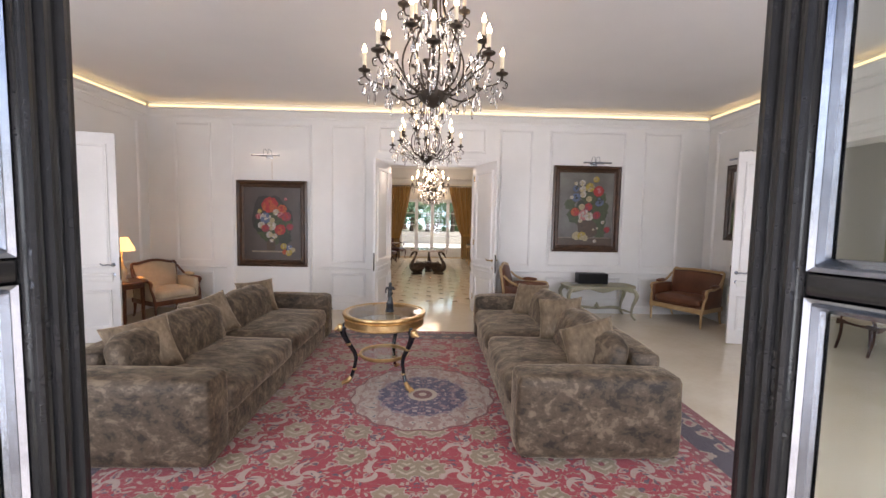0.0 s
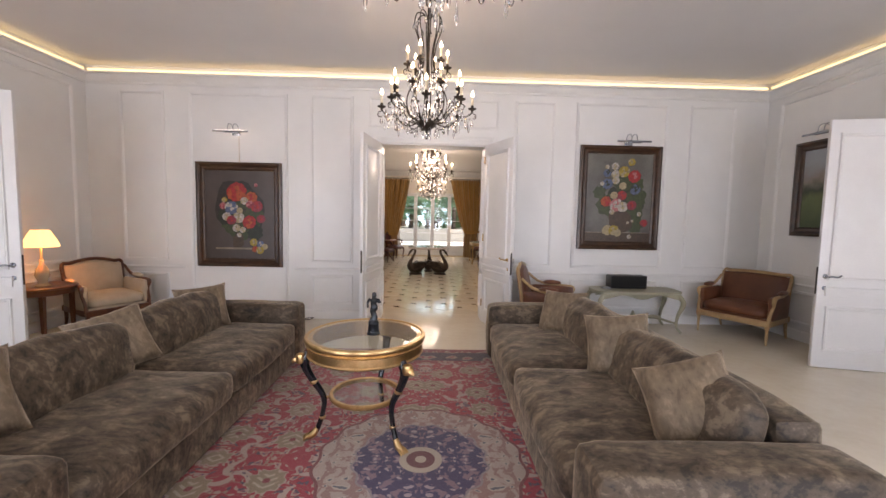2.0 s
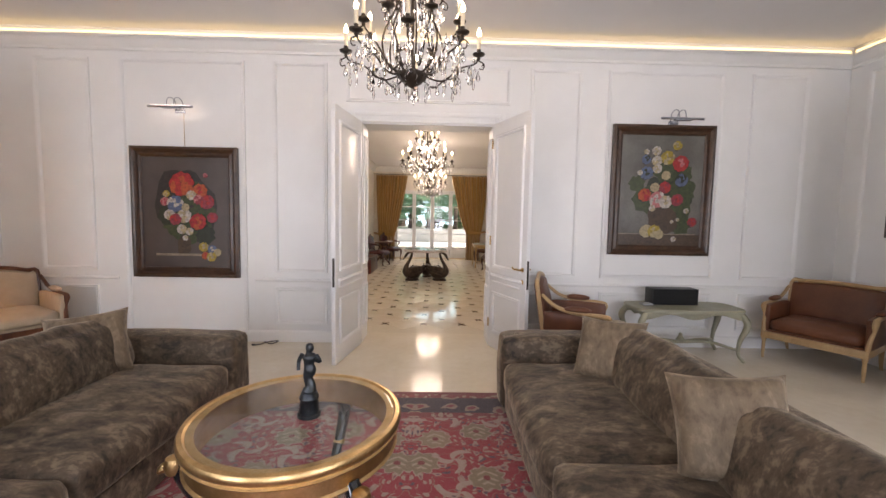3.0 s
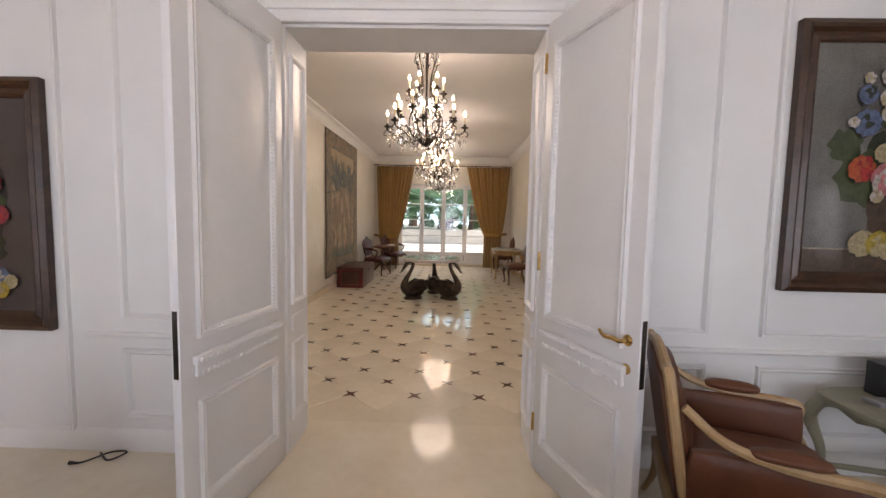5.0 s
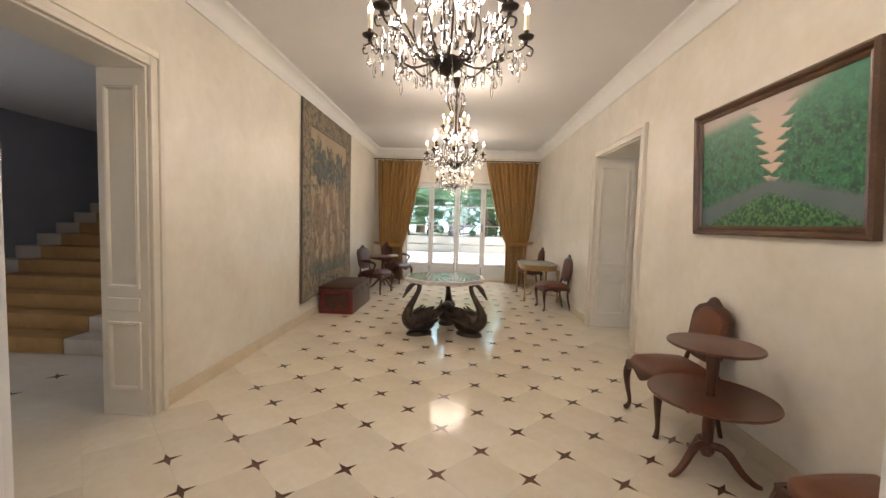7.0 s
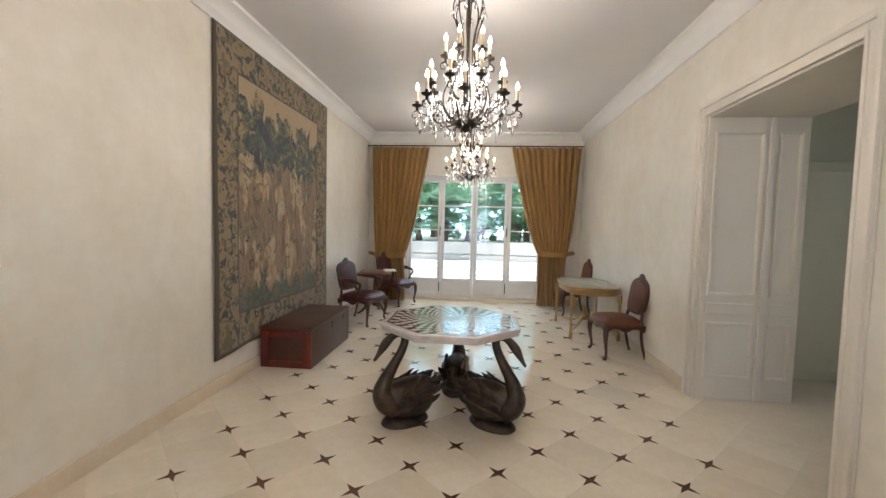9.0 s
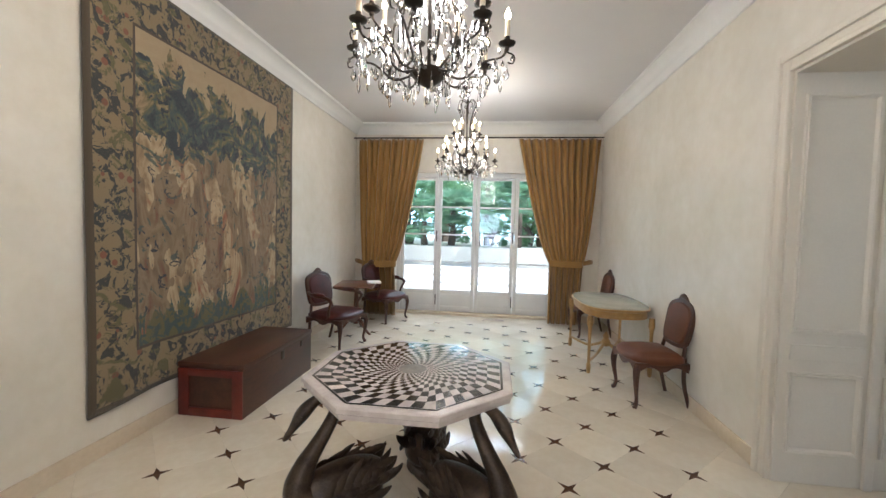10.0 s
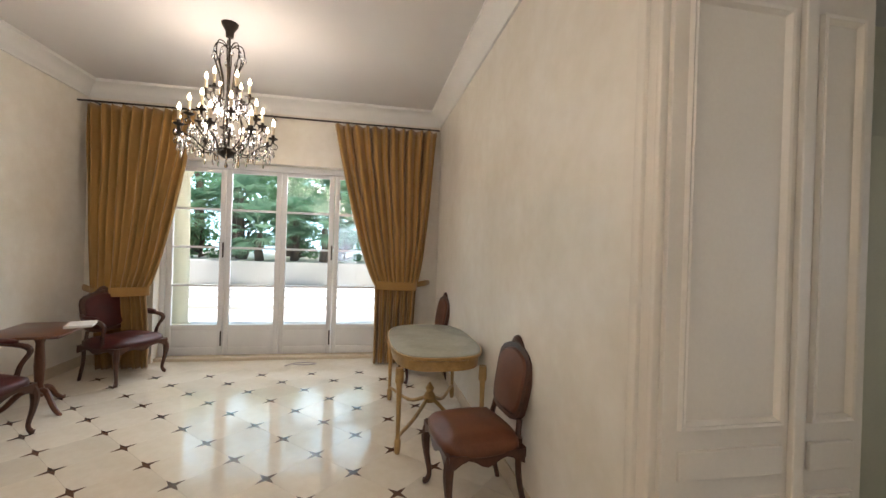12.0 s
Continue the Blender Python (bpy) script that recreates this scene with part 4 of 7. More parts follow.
        rows.append([pad.verts.new(tilt @ Vector(p)) for p in ((x, 0.03, 0), (x, -0.03 - puff * 0.5, 0.02), (x, -0.04 - puff, top[i] * 0.5), (x, -0.03 - puff * 0.5, top[i] - 0.05), (x, -0.01, top[i] - 0.02), (x, 0.035, top[i] - 0.02))])
    for a, b in zip(rows, rows[1:]):
        for i in range(6):
            j = (i + 1) % 6
            pad.faces.new((a[i], b[i], b[j], a[j]))
    pad.faces.new(rows[0]), pad.faces.new(rows[-1][::-1])
    part("backrest", pad, cloth, s)
    pts = [(-(w / 2 - 0.03), 0.0, -0.04, 0.022), (-(w / 2 - 0.035), 0.0, top[0] * 0.6, 0.022)]
    pts += [((2 * i / n - 1) * (w / 2 - 0.035), 0.0, top[i], 0.024 if i not in (n // 2,) else 0.03) for i in range(0, n + 1, 2)]
    pts += [((w / 2 - 0.035), 0.0, top[-1] * 0.6, 0.022), ((w / 2 - 0.03), 0.0, -0.04, 0.022)]
    part("back_frame", tube(pts, 8, 3, m=tilt), wood, s)
    return s


bergere(pose(4.47, 4.72, 0, 0, 0, -60), "tan leather settee with a pale carved wood frame", 0.9, 0.68, PALEWOOD, TANLEATHER, 0.52, False, name="settee")
bergere(pose(1.66, 4.62, 0, 0, 0, 70), "tan leather armchair with a pale carved wood frame", 0.72, 0.74, PALEWOOD, TANLEATHER, 0.56, True)
bergere(pose(-4.43, 4.68, 0, 0, 0, 60), "beige linen armchair with a carved mahogany frame", 0.74, 0.72, MAHOGANY, LINEN, 0.50, True)


# ---- console with a black box ----
def console(m):
    s = thing("console_table", "grey-green painted console table with scrolled legs", "console table", m)
    w, d, h = 1.26, 0.55, 0.60
    top = bmesh.new()
    n = 36
    rings = []
    for z, sc in ((h - 0.035, 0.975), (h - 0.028, 1.0), (h - 0.008, 1.0), (h, 0.985)):
        ring = []
        for i in range(n):
            a = 2 * math.pi * i / n
            p = 5
            rr = (abs(math.cos(a)) ** p + abs(math.sin(a)) ** p) ** (-1 / p)
            x, y = math.cos(a) * rr, math.sin(a) * rr
            y *= 1 + 0.06 * math.cos(3 * math.pi * x / 2)
            ring.append(top.verts.new((x * sc * w / 2, y * sc * d / 2, z)))
        rings.append(ring)
    for a, b in zip(rings, rings[1:]):
        for i in range(n):
            j = (i + 1) % n
            top.faces.new((a[i], a[j], b[j], b[i]))
    top.faces.new(rings[0][::-1]), top.faces.new(rings[-1])
    part("tabletop", top, GREYGREEN, s)
    e = 0.05
    for a, b in (((-w / 2 + 0.08, -d / 2 + e), (w / 2 - 0.08, -d / 2 + e)), ((w / 2 - 0.08, d / 2 - e), (-w / 2 + 0.08, d / 2 - e))):
        part("apron", fascia(a, b, 16, h - 0.035, 0.05, 0.03, 0.012), GREYGREEN, s)
    for x in (-w / 2 + 0.08, w / 2 - 0.08):
        part("apron", fascia((x, -d / 2 + e + 0.012), (x, d / 2 - e - 0.012), 8, h - 0.035, 0.05, 0.015, 0.012), GREYGREEN, s)
    for sx in (-1, 1):
        for sy in (-1, 1):
            part("leg", tube(((sx * (w / 2 - 0.09), sy * (d / 2 - 0.06), h - 0.05, 0.035), (sx * (w / 2 - 0.03), sy * (d / 2 - 0.04), h - 0.17, 0.036), (sx * (w / 2 - 0.09), sy * (d / 2 - 0.06), 0.25, 0.024), (sx * (w / 2 - 0.10), sy * (d / 2 - 0.06), 0.1, 0.019), (sx * (w / 2 - 0.04), sy * (d / 2 - 0.04), 0.016, 0.02)), 10, 4), GREYGREEN, s)
    st = bmesh.new()
    for sx in (-1, 1):
        for sy in (-1, 1):
            tube(((sx * (w / 2 - 0.10), sy * (d / 2 - 0.06), 0.14, 0.016), (sx * 0.3, sy * 0.06, 0.19, 0.018), (0, 0, 0.17, 0.02)), 8, 4, st)
    lathe(((0.0, 0.16), (0.035, 0.17), (0.05, 0.2), (0.03, 0.235), (0.018, 0.25), (0.024, 0.265), (0.0, 0.285)), 14, st)
    part("stretcher", st, GREYGREEN, s, "scrolled stretcher with an urn finial")
    return s


console(pose(3.0, 4.93, 0))
bx = thing("black_box", "plain black box loudspeaker on a console table", "loudspeaker", pose(2.92, 5.03, 0.6))
part("case", boxes((-0.27, -0.09, 0.0, 0.27, 0.09, 0.19), bev=0.008), BLACKPLASTIC, bx)
part("front_grille", boxes((-0.262, -0.094, 0.008, 0.262, -0.0905, 0.182), bev=0.001), surf("black_speaker_cloth", (0.01, 0.01, 0.01), (0.005, 0.005, 0.005), 30, 400, 0.9, bumps=0.4), bx)
tagged(part("small_device", boxes((-0.06, -0.05, 0, 0.06, 0.05, 0.022), bev=0.004), surf("grey_plastic", (0.3, 0.3, 0.3), (0.22, 0.22, 0.22), 8, 90, 0.4), m=pose(2.58, 4.95, 0.6)), "small flat grey device on the console table", "device")


# ---- side table and lamp ----
st_ = thing("side_table", "round mahogany side table with square legs", "side table", pose(-4.75, 4.1, 0))
part("tabletop", lathe(((0.33, 0.635), (0.345, 0.64), (0.345, 0.655), (0.335, 0.662)), 40), MAHOGANY, st_)
part("apron", lathe(((0.29, 0.56), (0.305, 0.565), (0.305, 0.635), (0.28, 0.636), (0.28, 0.56), (0.29, 0.56)), 40), MAHOGANY, st_)
for k in range(4):
    part("leg", tube(((0.27, 0, 0.6, 0.03), (0.27, 0, 0.35, 0.028), (0.275, 0, 0.0, 0.02)), 4, 2), MAHOGANY, st_, m=rot_z(45 + 90 * k))
tl = thing("table_lamp", "lit table lamp with a pleated orange shade", "table lamp", pose(-4.69, 4.06, 0.662))
part("base", lathe(((0.075, 0), (0.08, 0.012), (0.05, 0.03), (0.045, 0.06), (0.07, 0.13), (0.06, 0.2), (0.025, 0.26), (0.02, 0.30), (0.028, 0.31), (0.012, 0.33), (0.012, 0.50)), 24), CERAMIC, tl)
part("shade", lathe(((0.168, 0.475), (0.172, 0.48), (0.16, 0.52), (0.125, 0.60), (0.085, 0.675), (0.082, 0.672), (0.122, 0.598), (0.156, 0.52), (0.168, 0.48), (0.168, 0.475)), 48, lobes=24, lobe=0.012), SHADE, tl, "pleated orange fabric shade, lit")
lamp("table_lamp_bulb", "POINT", Matrix.Translation((-4.69, 4.06, 1.25)), 4, (1, 0.6, 0.28), soft=0.05)


# ---- pictures ----
def flat_mat(name, c, rough=0.4):
    return surf(name, c, tuple(v * 0.35 for v in c), 34, 110, rough, coat=0.15, bumps=0.1)


def picture(name, label, m, w, h, fw, canvas_mat, paint=None, wood=None):
    s = thing(name, label, "painting", m)
    prof = ((0.0, 0.0), (0.0, 0.045), (0.25, 0.06), (0.4, 0.05), (0.55, 0.028), (0.8, 0.035), (0.92, 0.028), (1.0, 0.018), (1.0, 0.0))
    cor = ((-w / 2, 0), (w / 2, 0), (w / 2, h), (-w / 2, h))
    for i in range(4):
        a, b = cor[i], cor[(i + 1) % 4]
        bm = bmesh.new()
        ends = []
        for (x, z) in (a, b):
            ix, iz = (1 if x < 0 else -1), (1 if z == 0 else -1)
            ends.append([bm.verts.new((x + ix * o * fw, -d, z + iz * o * fw)) for o, d in prof])
        for k in range(len(prof) - 1):
            bm.faces.new((ends[0][k], ends[0][k + 1], ends[1][k + 1], ends[1][k]))
        part("frame_rail", bm, wood or FRAMEWOOD, s, smooth=0)
    iw = fw - 0.012
    c = part("canvas", boxes((-w / 2 + iw, -0.012, iw, w / 2 - iw, -0.004, h - iw)), canvas_mat, s, smooth=0)
    if paint:
        paint(c, w - 2 * fw, h - 2 * fw, fw)
    return s


PAINTS = {k: flat_mat("paint_" + k, v) for k, v in dict(red=(0.45, 0.02, 0.02), crimson=(0.32, 0.03, 0.05), rose=(0.55, 0.18, 0.18), white=(0.54, 0.48, 0.42), cream=(0.46, 0.37, 0.21), yellow=(0.42, 0.30, 0.03), blue=(0.10, 0.14, 0.25), green=(0.05, 0.07, 0.02), darkgreen=(0.02, 0.028, 0.012), brown=(0.08, 0.045, 0.025), stone=(0.30, 0.24, 0.17), shadow=(0.035, 0.026, 0.022), orange=(0.5, 0.09, 0.02)).items()}
depth_k = [0]


def daub(c, mat_name, x, z, r, ry=None, seed=0, lob=5, name="painted_flower"):
    """A flat painted patch with petals on a canvas."""
    depth_k[0] += 1
    bm = bmesh.new()
    rng = random.Random(seed + depth_k[0])
    ry = ry or r
    y = -0.0125 - 0.00006 * (depth_k[0] % 120)
    n = 22
    ph, ph2 = rng.random() * 6, rng.random() * 6
    vs = []
    for i in range(n):
        a = 2 * math.pi * i / n
        k = 1 + 0.12 * math.cos(lob * a + ph) + 0.06 * math.cos((lob + 4) * a + ph2)
        vs.append(bm.verts.new((x + r * k * math.cos(a), y, z + ry * k * math.sin(a))))
    f = bm.faces.new(vs[::-1])
    f.normal_update()
    if f.normal.y > 0:
        f.normal_flip()
    return part(name, bm, PAINTS[mat_name], c, smooth=0)


def bloom(c, outer, inner, x, z, r):
    """A painted flower head: ruffled petals in two rings round a dark heart, light above and deep below."""
    depth_k[0] += 1
    rng = random.Random(500 + depth_k[0])
    y = -0.0205 - 0.0002 * (depth_k[0] % 40)
    bm = bmesh.new()
    mats = [PAINTS[outer], PAINTS[inner], PAINTS["shadow"]]

    def patch(px, pz, rx, rz, turn, k, dy):
        vs = []
        for i in range(9):
            a = 2 * math.pi * i / 9
            q = 1 + 0.18 * math.cos(3 * a + turn * 2)
            u, v = rx * q * math.cos(a), rz * q * math.sin(a)
            vs.append(bm.verts.new((px + u * math.cos(turn) - v * math.sin(turn), y - dy, pz + u * math.sin(turn) + v * math.cos(turn))))
        f = bm.faces.new(vs)
        f.normal_update()
        if f.normal.y > 0:
            f.normal_flip()
        f.material_index = k

    n = 7 if r > 0.04 else 5
    patch(x, z - 0.12 * r, r * 0.95, r * 0.9, 0.3, 2, 0.0)
    for i in range(n):
        a = 2 * math.pi * (i + 0.3 * rng.random()) / n
        patch(x + 0.58 * r * math.cos(a), z + 0.55 * r * math.sin(a), r * 0.52, r * 0.40, a + 1.57, 0 if rng.random() < 0.75 else 1, 0.00002 * (i + 1))
    for i in range(4):
        a = 2 * math.pi * i / 4 + rng.random()
        patch(x + 0.27 * r * math.cos(a), z + 0.1 * r + 0.27 * r * math.sin(a), r * 0.34, r * 0.24, a + 1.57, 1 if i % 2 else 0, 0.00003 * (i + 6))
    me = mesh_of("painted_flower", bm, 0)
    for mt in mats:
        me.materials.append(mt)
    return part("painted_flower", me, None, c)


def bouquet_a(c, w, h, fw):
    daub(c, "shadow", 0.0, fw + h * 0.56, w * 0.33, h * 0.36, lob=2, name="painted_niche")
    depth_k[0] += 1
    part("painted_ledge", boxes((-w * 0.36, -0.0215, fw + h * 0.105, w * 0.2, -0.012, fw + h * 0.125)), PAINTS["stone"], c)
    for x, z, r in ((0.0, 0.33, 0.1), (-0.12, 0.4, 0.09), (0.14, 0.42, 0.1), (0.2, 0.5, 0.09), (-0.2, 0.48, 0.08), (0.05, 0.68, 0.1), (0.22, 0.3, 0.07)):
        daub(c, "green" if r > 0.085 else "darkgreen", x * w, fw + z * h, r * w * 1.6, lob=7)
    daub(c, "brown", -0.03 * w, fw + 0.2 * h, 0.09 * w, 0.09 * h, lob=2)
    for k, x, z, r in (("red", -0.04, 0.76, 0.125), ("orange", 0.17, 0.70, 0.075), ("yellow", -0.22, 0.67, 0.035), ("rose", -0.24, 0.60, 0.045), ("blue", -0.12, 0.58, 0.085), ("white", 0.07, 0.66, 0.05), ("rose", 0.15, 0.62, 0.05), ("crimson", 0.25, 0.60, 0.075), ("white", -0.19, 0.48, 0.055), ("white", -0.02, 0.47, 0.075), ("cream", 0.0, 0.55, 0.04), ("crimson", -0.12, 0.44, 0.06), ("red", 0.14, 0.42, 0.085), ("crimson", 0.31, 0.46, 0.055), ("white", -0.05, 0.35, 0.05), ("white", 0.04, 0.33, 0.04), ("white", -0.01, 0.27, 0.03), ("yellow", 0.2, 0.19, 0.05), ("blue", 0.3, 0.17, 0.045), ("cream", 0.36, 0.14, 0.04), ("orange", 0.22, 0.11, 0.04), ("yellow", 0.29, 0.10, 0.05), ("rose", 0.24, 0.84, 0.025)):
        bloom(c, k, {"red": "orange", "white": "cream", "crimson": "red", "blue": "white", "rose": "crimson", "orange": "red"}.get(k, "cream"), x * w, fw + z * h, r * w * 1.2)


def bouquet_b(c, w, h, fw):
    part("painted_ledge", boxes((-w * 0.5, -0.0215, fw, w * 0.5, -0.012, fw + h * 0.10)), PAINTS["brown"], c)
    part("painted_ledge_edge", boxes((-w * 0.5, -0.0225, fw + h * 0.10, w * 0.45, -0.012, fw + h * 0.108)), PAINTS["stone"], c)
    for x, z, r in ((0.0, 0.48, 0.13), (-0.18, 0.42, 0.1), (0.18, 0.45, 0.13), (0.26, 0.52, 0.1), (-0.3, 0.56, 0.06), (0.05, 0.7, 0.1), (0.22, 0.36, 0.1), (0.24, 0.66, 0.08), (0.2, 0.25, 0.1), (0.26, 0.2, 0.08)):
        daub(c, "green" if r < 0.11 else "darkgreen", x * w, fw + z * h, r * w * 1.6, lob=7)
    daub(c, "brown", 0.04 * w, fw + 0.24 * h, 0.2 * w, 0.13 * h, lob=2)
    for k, x, z, r in (("yellow", 0.06, 0.80, 0.075), ("yellow", 0.17, 0.91, 0.05), ("white", -0.08, 0.86, 0.05), ("white", -0.07, 0.77, 0.055), ("white", -0.06, 0.70, 0.05), ("cream", 0.05, 0.64, 0.05), ("white", -0.2, 0.85, 0.03), ("blue", -0.2, 0.78, 0.05), ("blue", -0.19, 0.66, 0.07), ("white", -0.27, 0.66, 0.03), ("blue", 0.24, 0.60, 0.07), ("red", 0.22, 0.75, 0.085), ("orange", -0.2, 0.46, 0.07), ("crimson", 0.04, 0.53, 0.065), ("rose", -0.04, 0.42, 0.09), ("white", 0.06, 0.40, 0.07), ("crimson", 0.2, 0.42, 0.065), ("cream", -0.08, 0.53, 0.05), ("white", -0.1, 0.34, 0.035), ("white", 0.32, 0.32, 0.03), ("white", 0.22, 0.24, 0.02), ("white", 0.15, 0.22, 0.02), ("crimson", 0.4, 0.22, 0.05), ("cream", -0.16, 0.13, 0.07), ("yellow", -0.06, 0.13, 0.07), ("cream", 0.0, 0.10, 0.05), ("white", 0.18, 0.06, 0.03)):
        bloom(c, k, {"red": "rose", "white": "cream", "crimson": "red", "blue": "darkgreen", "rose": "white", "orange": "red", "yellow": "cream"}.get(k, "cream"), x * w, fw + z * h, r * w * 1.2)


CANVAS_A = surf("umber_painted_canvas", (0.085, 0.066, 0.058), (0.045, 0.034, 0.03), 1.6, 90, 0.35, coat=0.2, bumps=0.15)
CANVAS_B = surf("grey_green_painted_canvas", (0.19, 0.185, 0.165), (0.045, 0.038, 0.03), 1.3, 90, 0.35, coat=0.2, bumps=0.15)
picture("painting", "flower still life in a niche, dark bronzed frame", pose(-2.89, LY1 - 0.003, 0.79), 1.26, 1.555, 0.12, CANVAS_A, bouquet_a)
picture("painting", "flower still life in a bowl, dark bronzed frame", pose(2.85, LY1 - 0.003, 1.158), 1.245, 1.572, 0.12, CANVAS_B, bouquet_b)


def landscape_material():
    m, t, b = nodes_of("landscape_canvas")
    sep = nd(t, "SeparateXYZ", {"Vector": coords(t)})
    z = math_(t, "ADD", sep.outputs[2], math_(t, "MULTIPLY", math_(t, "SUBTRACT", noise_(t, 5, 5), 0.5), 0.35))
    c = ramp(t, z, ((0.2, (0.05, 0.08, 0.02)), (0.5, (0.12, 0.15, 0.05)), (0.62, (0.03, 0.045, 0.02)), (0.78, (0.28, 0.24, 0.2)), (1.0, (0.35, 0.37, 0.4))))
    t.links.new(c, b.inputs["Base Color"])
    b.inputs["Roughness"].default_value = 0.35
    return m


picture("painting", "green landscape with a pale sky, dark bronzed frame", pose(LX - 0.003, 4.22, 1.44) @ rot_z(-90), 0.98, 1.27, 0.12, landscape_material())


def picture_light(m, on=True):
    s = thing("picture_light", "slim metal picture light with two curved arms", "picture light", m)
    part("wall_plate", boxes((-0.06, -0.015, -0.02, 0.06, 0, 0.02), bev=0.004), STEEL, s)
    for x in (-0.04, 0.04):
        part("bracket", tube(((x, -0.01, 0, 0.005), (x, -0.03, 0.1, 0.005), (x, -0.10, 0.13, 0.005), (x, -0.17, 0.1, 0.005), (x, -0.19, 0.02, 0.005)), 6, 4), STEEL, s)
    part("tube_shade", tube(((-0.25, -0.19, 0.01, 0.014), (0.25, -0.19, 0.01, 0.014)), 10, 1), STEEL, s)
    part("housing", boxes((-0.09, -0.205, -0.012, 0.11, -0.155, 0.004), bev=0.004), STEEL, s)
    return s


picture_light(pose(-2.93, LY1, 2.76))
picture_light(pose(2.96, LY1, 2.76))
picture_light(pose(LX, 4.22, 2.76) @ rot_z(-90))
wire = tagged(part("lamp_cable", tube(((-2.89, LY1 - 0.008, 2.79, 0.003), (-2.89, LY1 - 0.008, 2.345, 0.003)), 6, 1), BRASS), "thin cable from a picture light to the frame", "cable")
lamp("picture_light_bulb", "AREA", look((-2.93, LY1 - 0.19, 2.79), (-2.93, LY1 + 0.02, 2.5)), 0.22, (1, 0.86, 0.68), size=0.44, size_y=0.03)
# loose cable at the foot of the wall
tagged(part("loose_cable", tube(((-1.95, 5.2, 0.02, 0.006), (-1.85, 5.14, 0.012, 0.006), (-1.78, 5.2, 0.03, 0.006), (-1.9, 5.22, 0.014, 0.006), (-1.99, 5.12, 0.008, 0.006), (-2.06, 5.1, 0.012, 0.013)), 6, 5), BLACKPLASTIC), "short coil of black cable on the floor by the wall", "cable")


# ---- doors ----
def beads(bm, a, b, r, m, step=0.03):
    a, b = Vector(a), Vector(b)
    k = max(2, int((b - a).length / step))
    for i in range(k):
        p = a.lerp(b, (i + 0.5) / k)
        bmesh.ops.create_icosphere(bm, subdivisions=1, radius=r, matrix=m @ Matrix.Translation(p) @ Matrix.Diagonal((1, 0.7, 1, 1)))


def panel_door(name, m, w, h, label, handle=True, carved=True, flip=1, brass=None):
    """Leaf with hinge at the origin, reaching along +x, 0.045 thick about y = 0."""
    s = thing(name, label, "door", m, kind="structure")
    part("leaf", boxes((0.004, -0.022, 0.008, w, 0.022, h), bev=0.003), DOORPAINT, s)
    e = 0.09
    for side in (-1, 1):
        mm = Matrix.Translation((0, -0.022, 0)) if side < 0 else Matrix.Translation((0, 0.022, 0)) @ Matrix.Diagonal((1, -1, 1, 1))
        pb = bmesh.new()
        for z0, z1 in ((0.2, 0.70), (0.985, h - 0.14)):
            ring_mould(pb, e, z0, w - e, z1, 0.04, 0.02, mm)
            if carved:
                q = 0.028
                for a, b in (((e + q, -0.008, z0 + q), (w - e - q, -0.008, z0 + q)), ((e + q, -0.008, z1 - q), (w - e - q, -0.008, z1 - q)), ((e + q, -0.008, z0 + q), (e + q, -0.008, z1 - q)), ((w - e - q, -0.008, z0 + q), (w - e - q, -0.008, z1 - q))):
                    beads(pb, a, b, 0.0135, mm, 0.024)
        part("panel_moulding", pb, DOORPAINT, s, smooth=0)
        rb = bmesh.new()
        box(rb, e - 0.02, -0.022, 0.815, w - e + 0.02, 0, 0.905, bev=0.008)
        box(rb, e - 0.03, -0.034, 0.875, w - e + 0.03, 0, 0.915, bev=0.008)
        rb.transform(mm)
        if carved:
            beads(rb, (e, -0.02, 0.825), (w - e, -0.02, 0.825), 0.016, mm, 0.03)
            beads(rb, (e - 0.02, -0.036, 0.895), (w - e + 0.02, -0.036, 0.895), 0.012, mm, 0.024)
        part("lock_rail", rb, DOORPAINT, s, smooth=30)
    if handle:
        for side in (-1, 1):
            y = side * 0.022
            hb = tube(((w - 0.065, y, 1.03, 0.012), (w - 0.065, y + side * 0.05, 1.03, 0.010), (w - 0.10, y + side * 0.055, 1.035, 0.011), (w - 0.15, y + side * 0.055, 1.03, 0.010), (w - 0.19, y + side * 0.05, 1.05, 0.007)), 8, 4)
            lathe(((0.026, 0), (0.026, 0.005), (0.016, 0.012)), 16, hb, Matrix.Translation((w - 0.065, y, 1.03)) @ Matrix.Rotation(radians(-90 * side), 4, "X"))
            part("handle", hb, brass or BRASS, s, "brass lever handle")
            part("keyhole_plate", lathe(((0.024, 0), (0.024, 0.004), (0.012, 0.006)), 16, m=Matrix.Translation((w - 0.065, y, 0.90)) @ Matrix.Rotation(radians(-90 * side), 4, "X")), brass or BRASS, s, "round brass keyhole plate")
    part("lock_plate", boxes((w - 0.001, -0.012, 0.83, w + 0.003, 0.012, 1.13), bev=0.001), IRON, s, "dark steel lock plate")
    for z in (0.25, 1.25, 2.4):
        part("hinge", lathe(((0.009, 0), (0.009, 0.11)), 10, m=Matrix.Translation((0.0, -0.026, z))), BRASS, s, "brass hinge")
    return s


# double doors to the hall, folded open into the living room
def leaf_pose(hx, hy, fx, fy):
    a = math.degrees(math.atan2(fy - hy, fx - hx))
    return pose(hx, hy, 0, 0, 0, a)


panel_door("door_1", leaf_pose(-0.80, 5.235, -0.93, 4.46), 0.775, 2.68, "white carved panelled door leaf standing open", handle=False)
panel_door("door_2", leaf_pose(0.80, 5.235, 1.085, 4.50), 0.775, 2.68, "white carved panelled door leaf standing open")
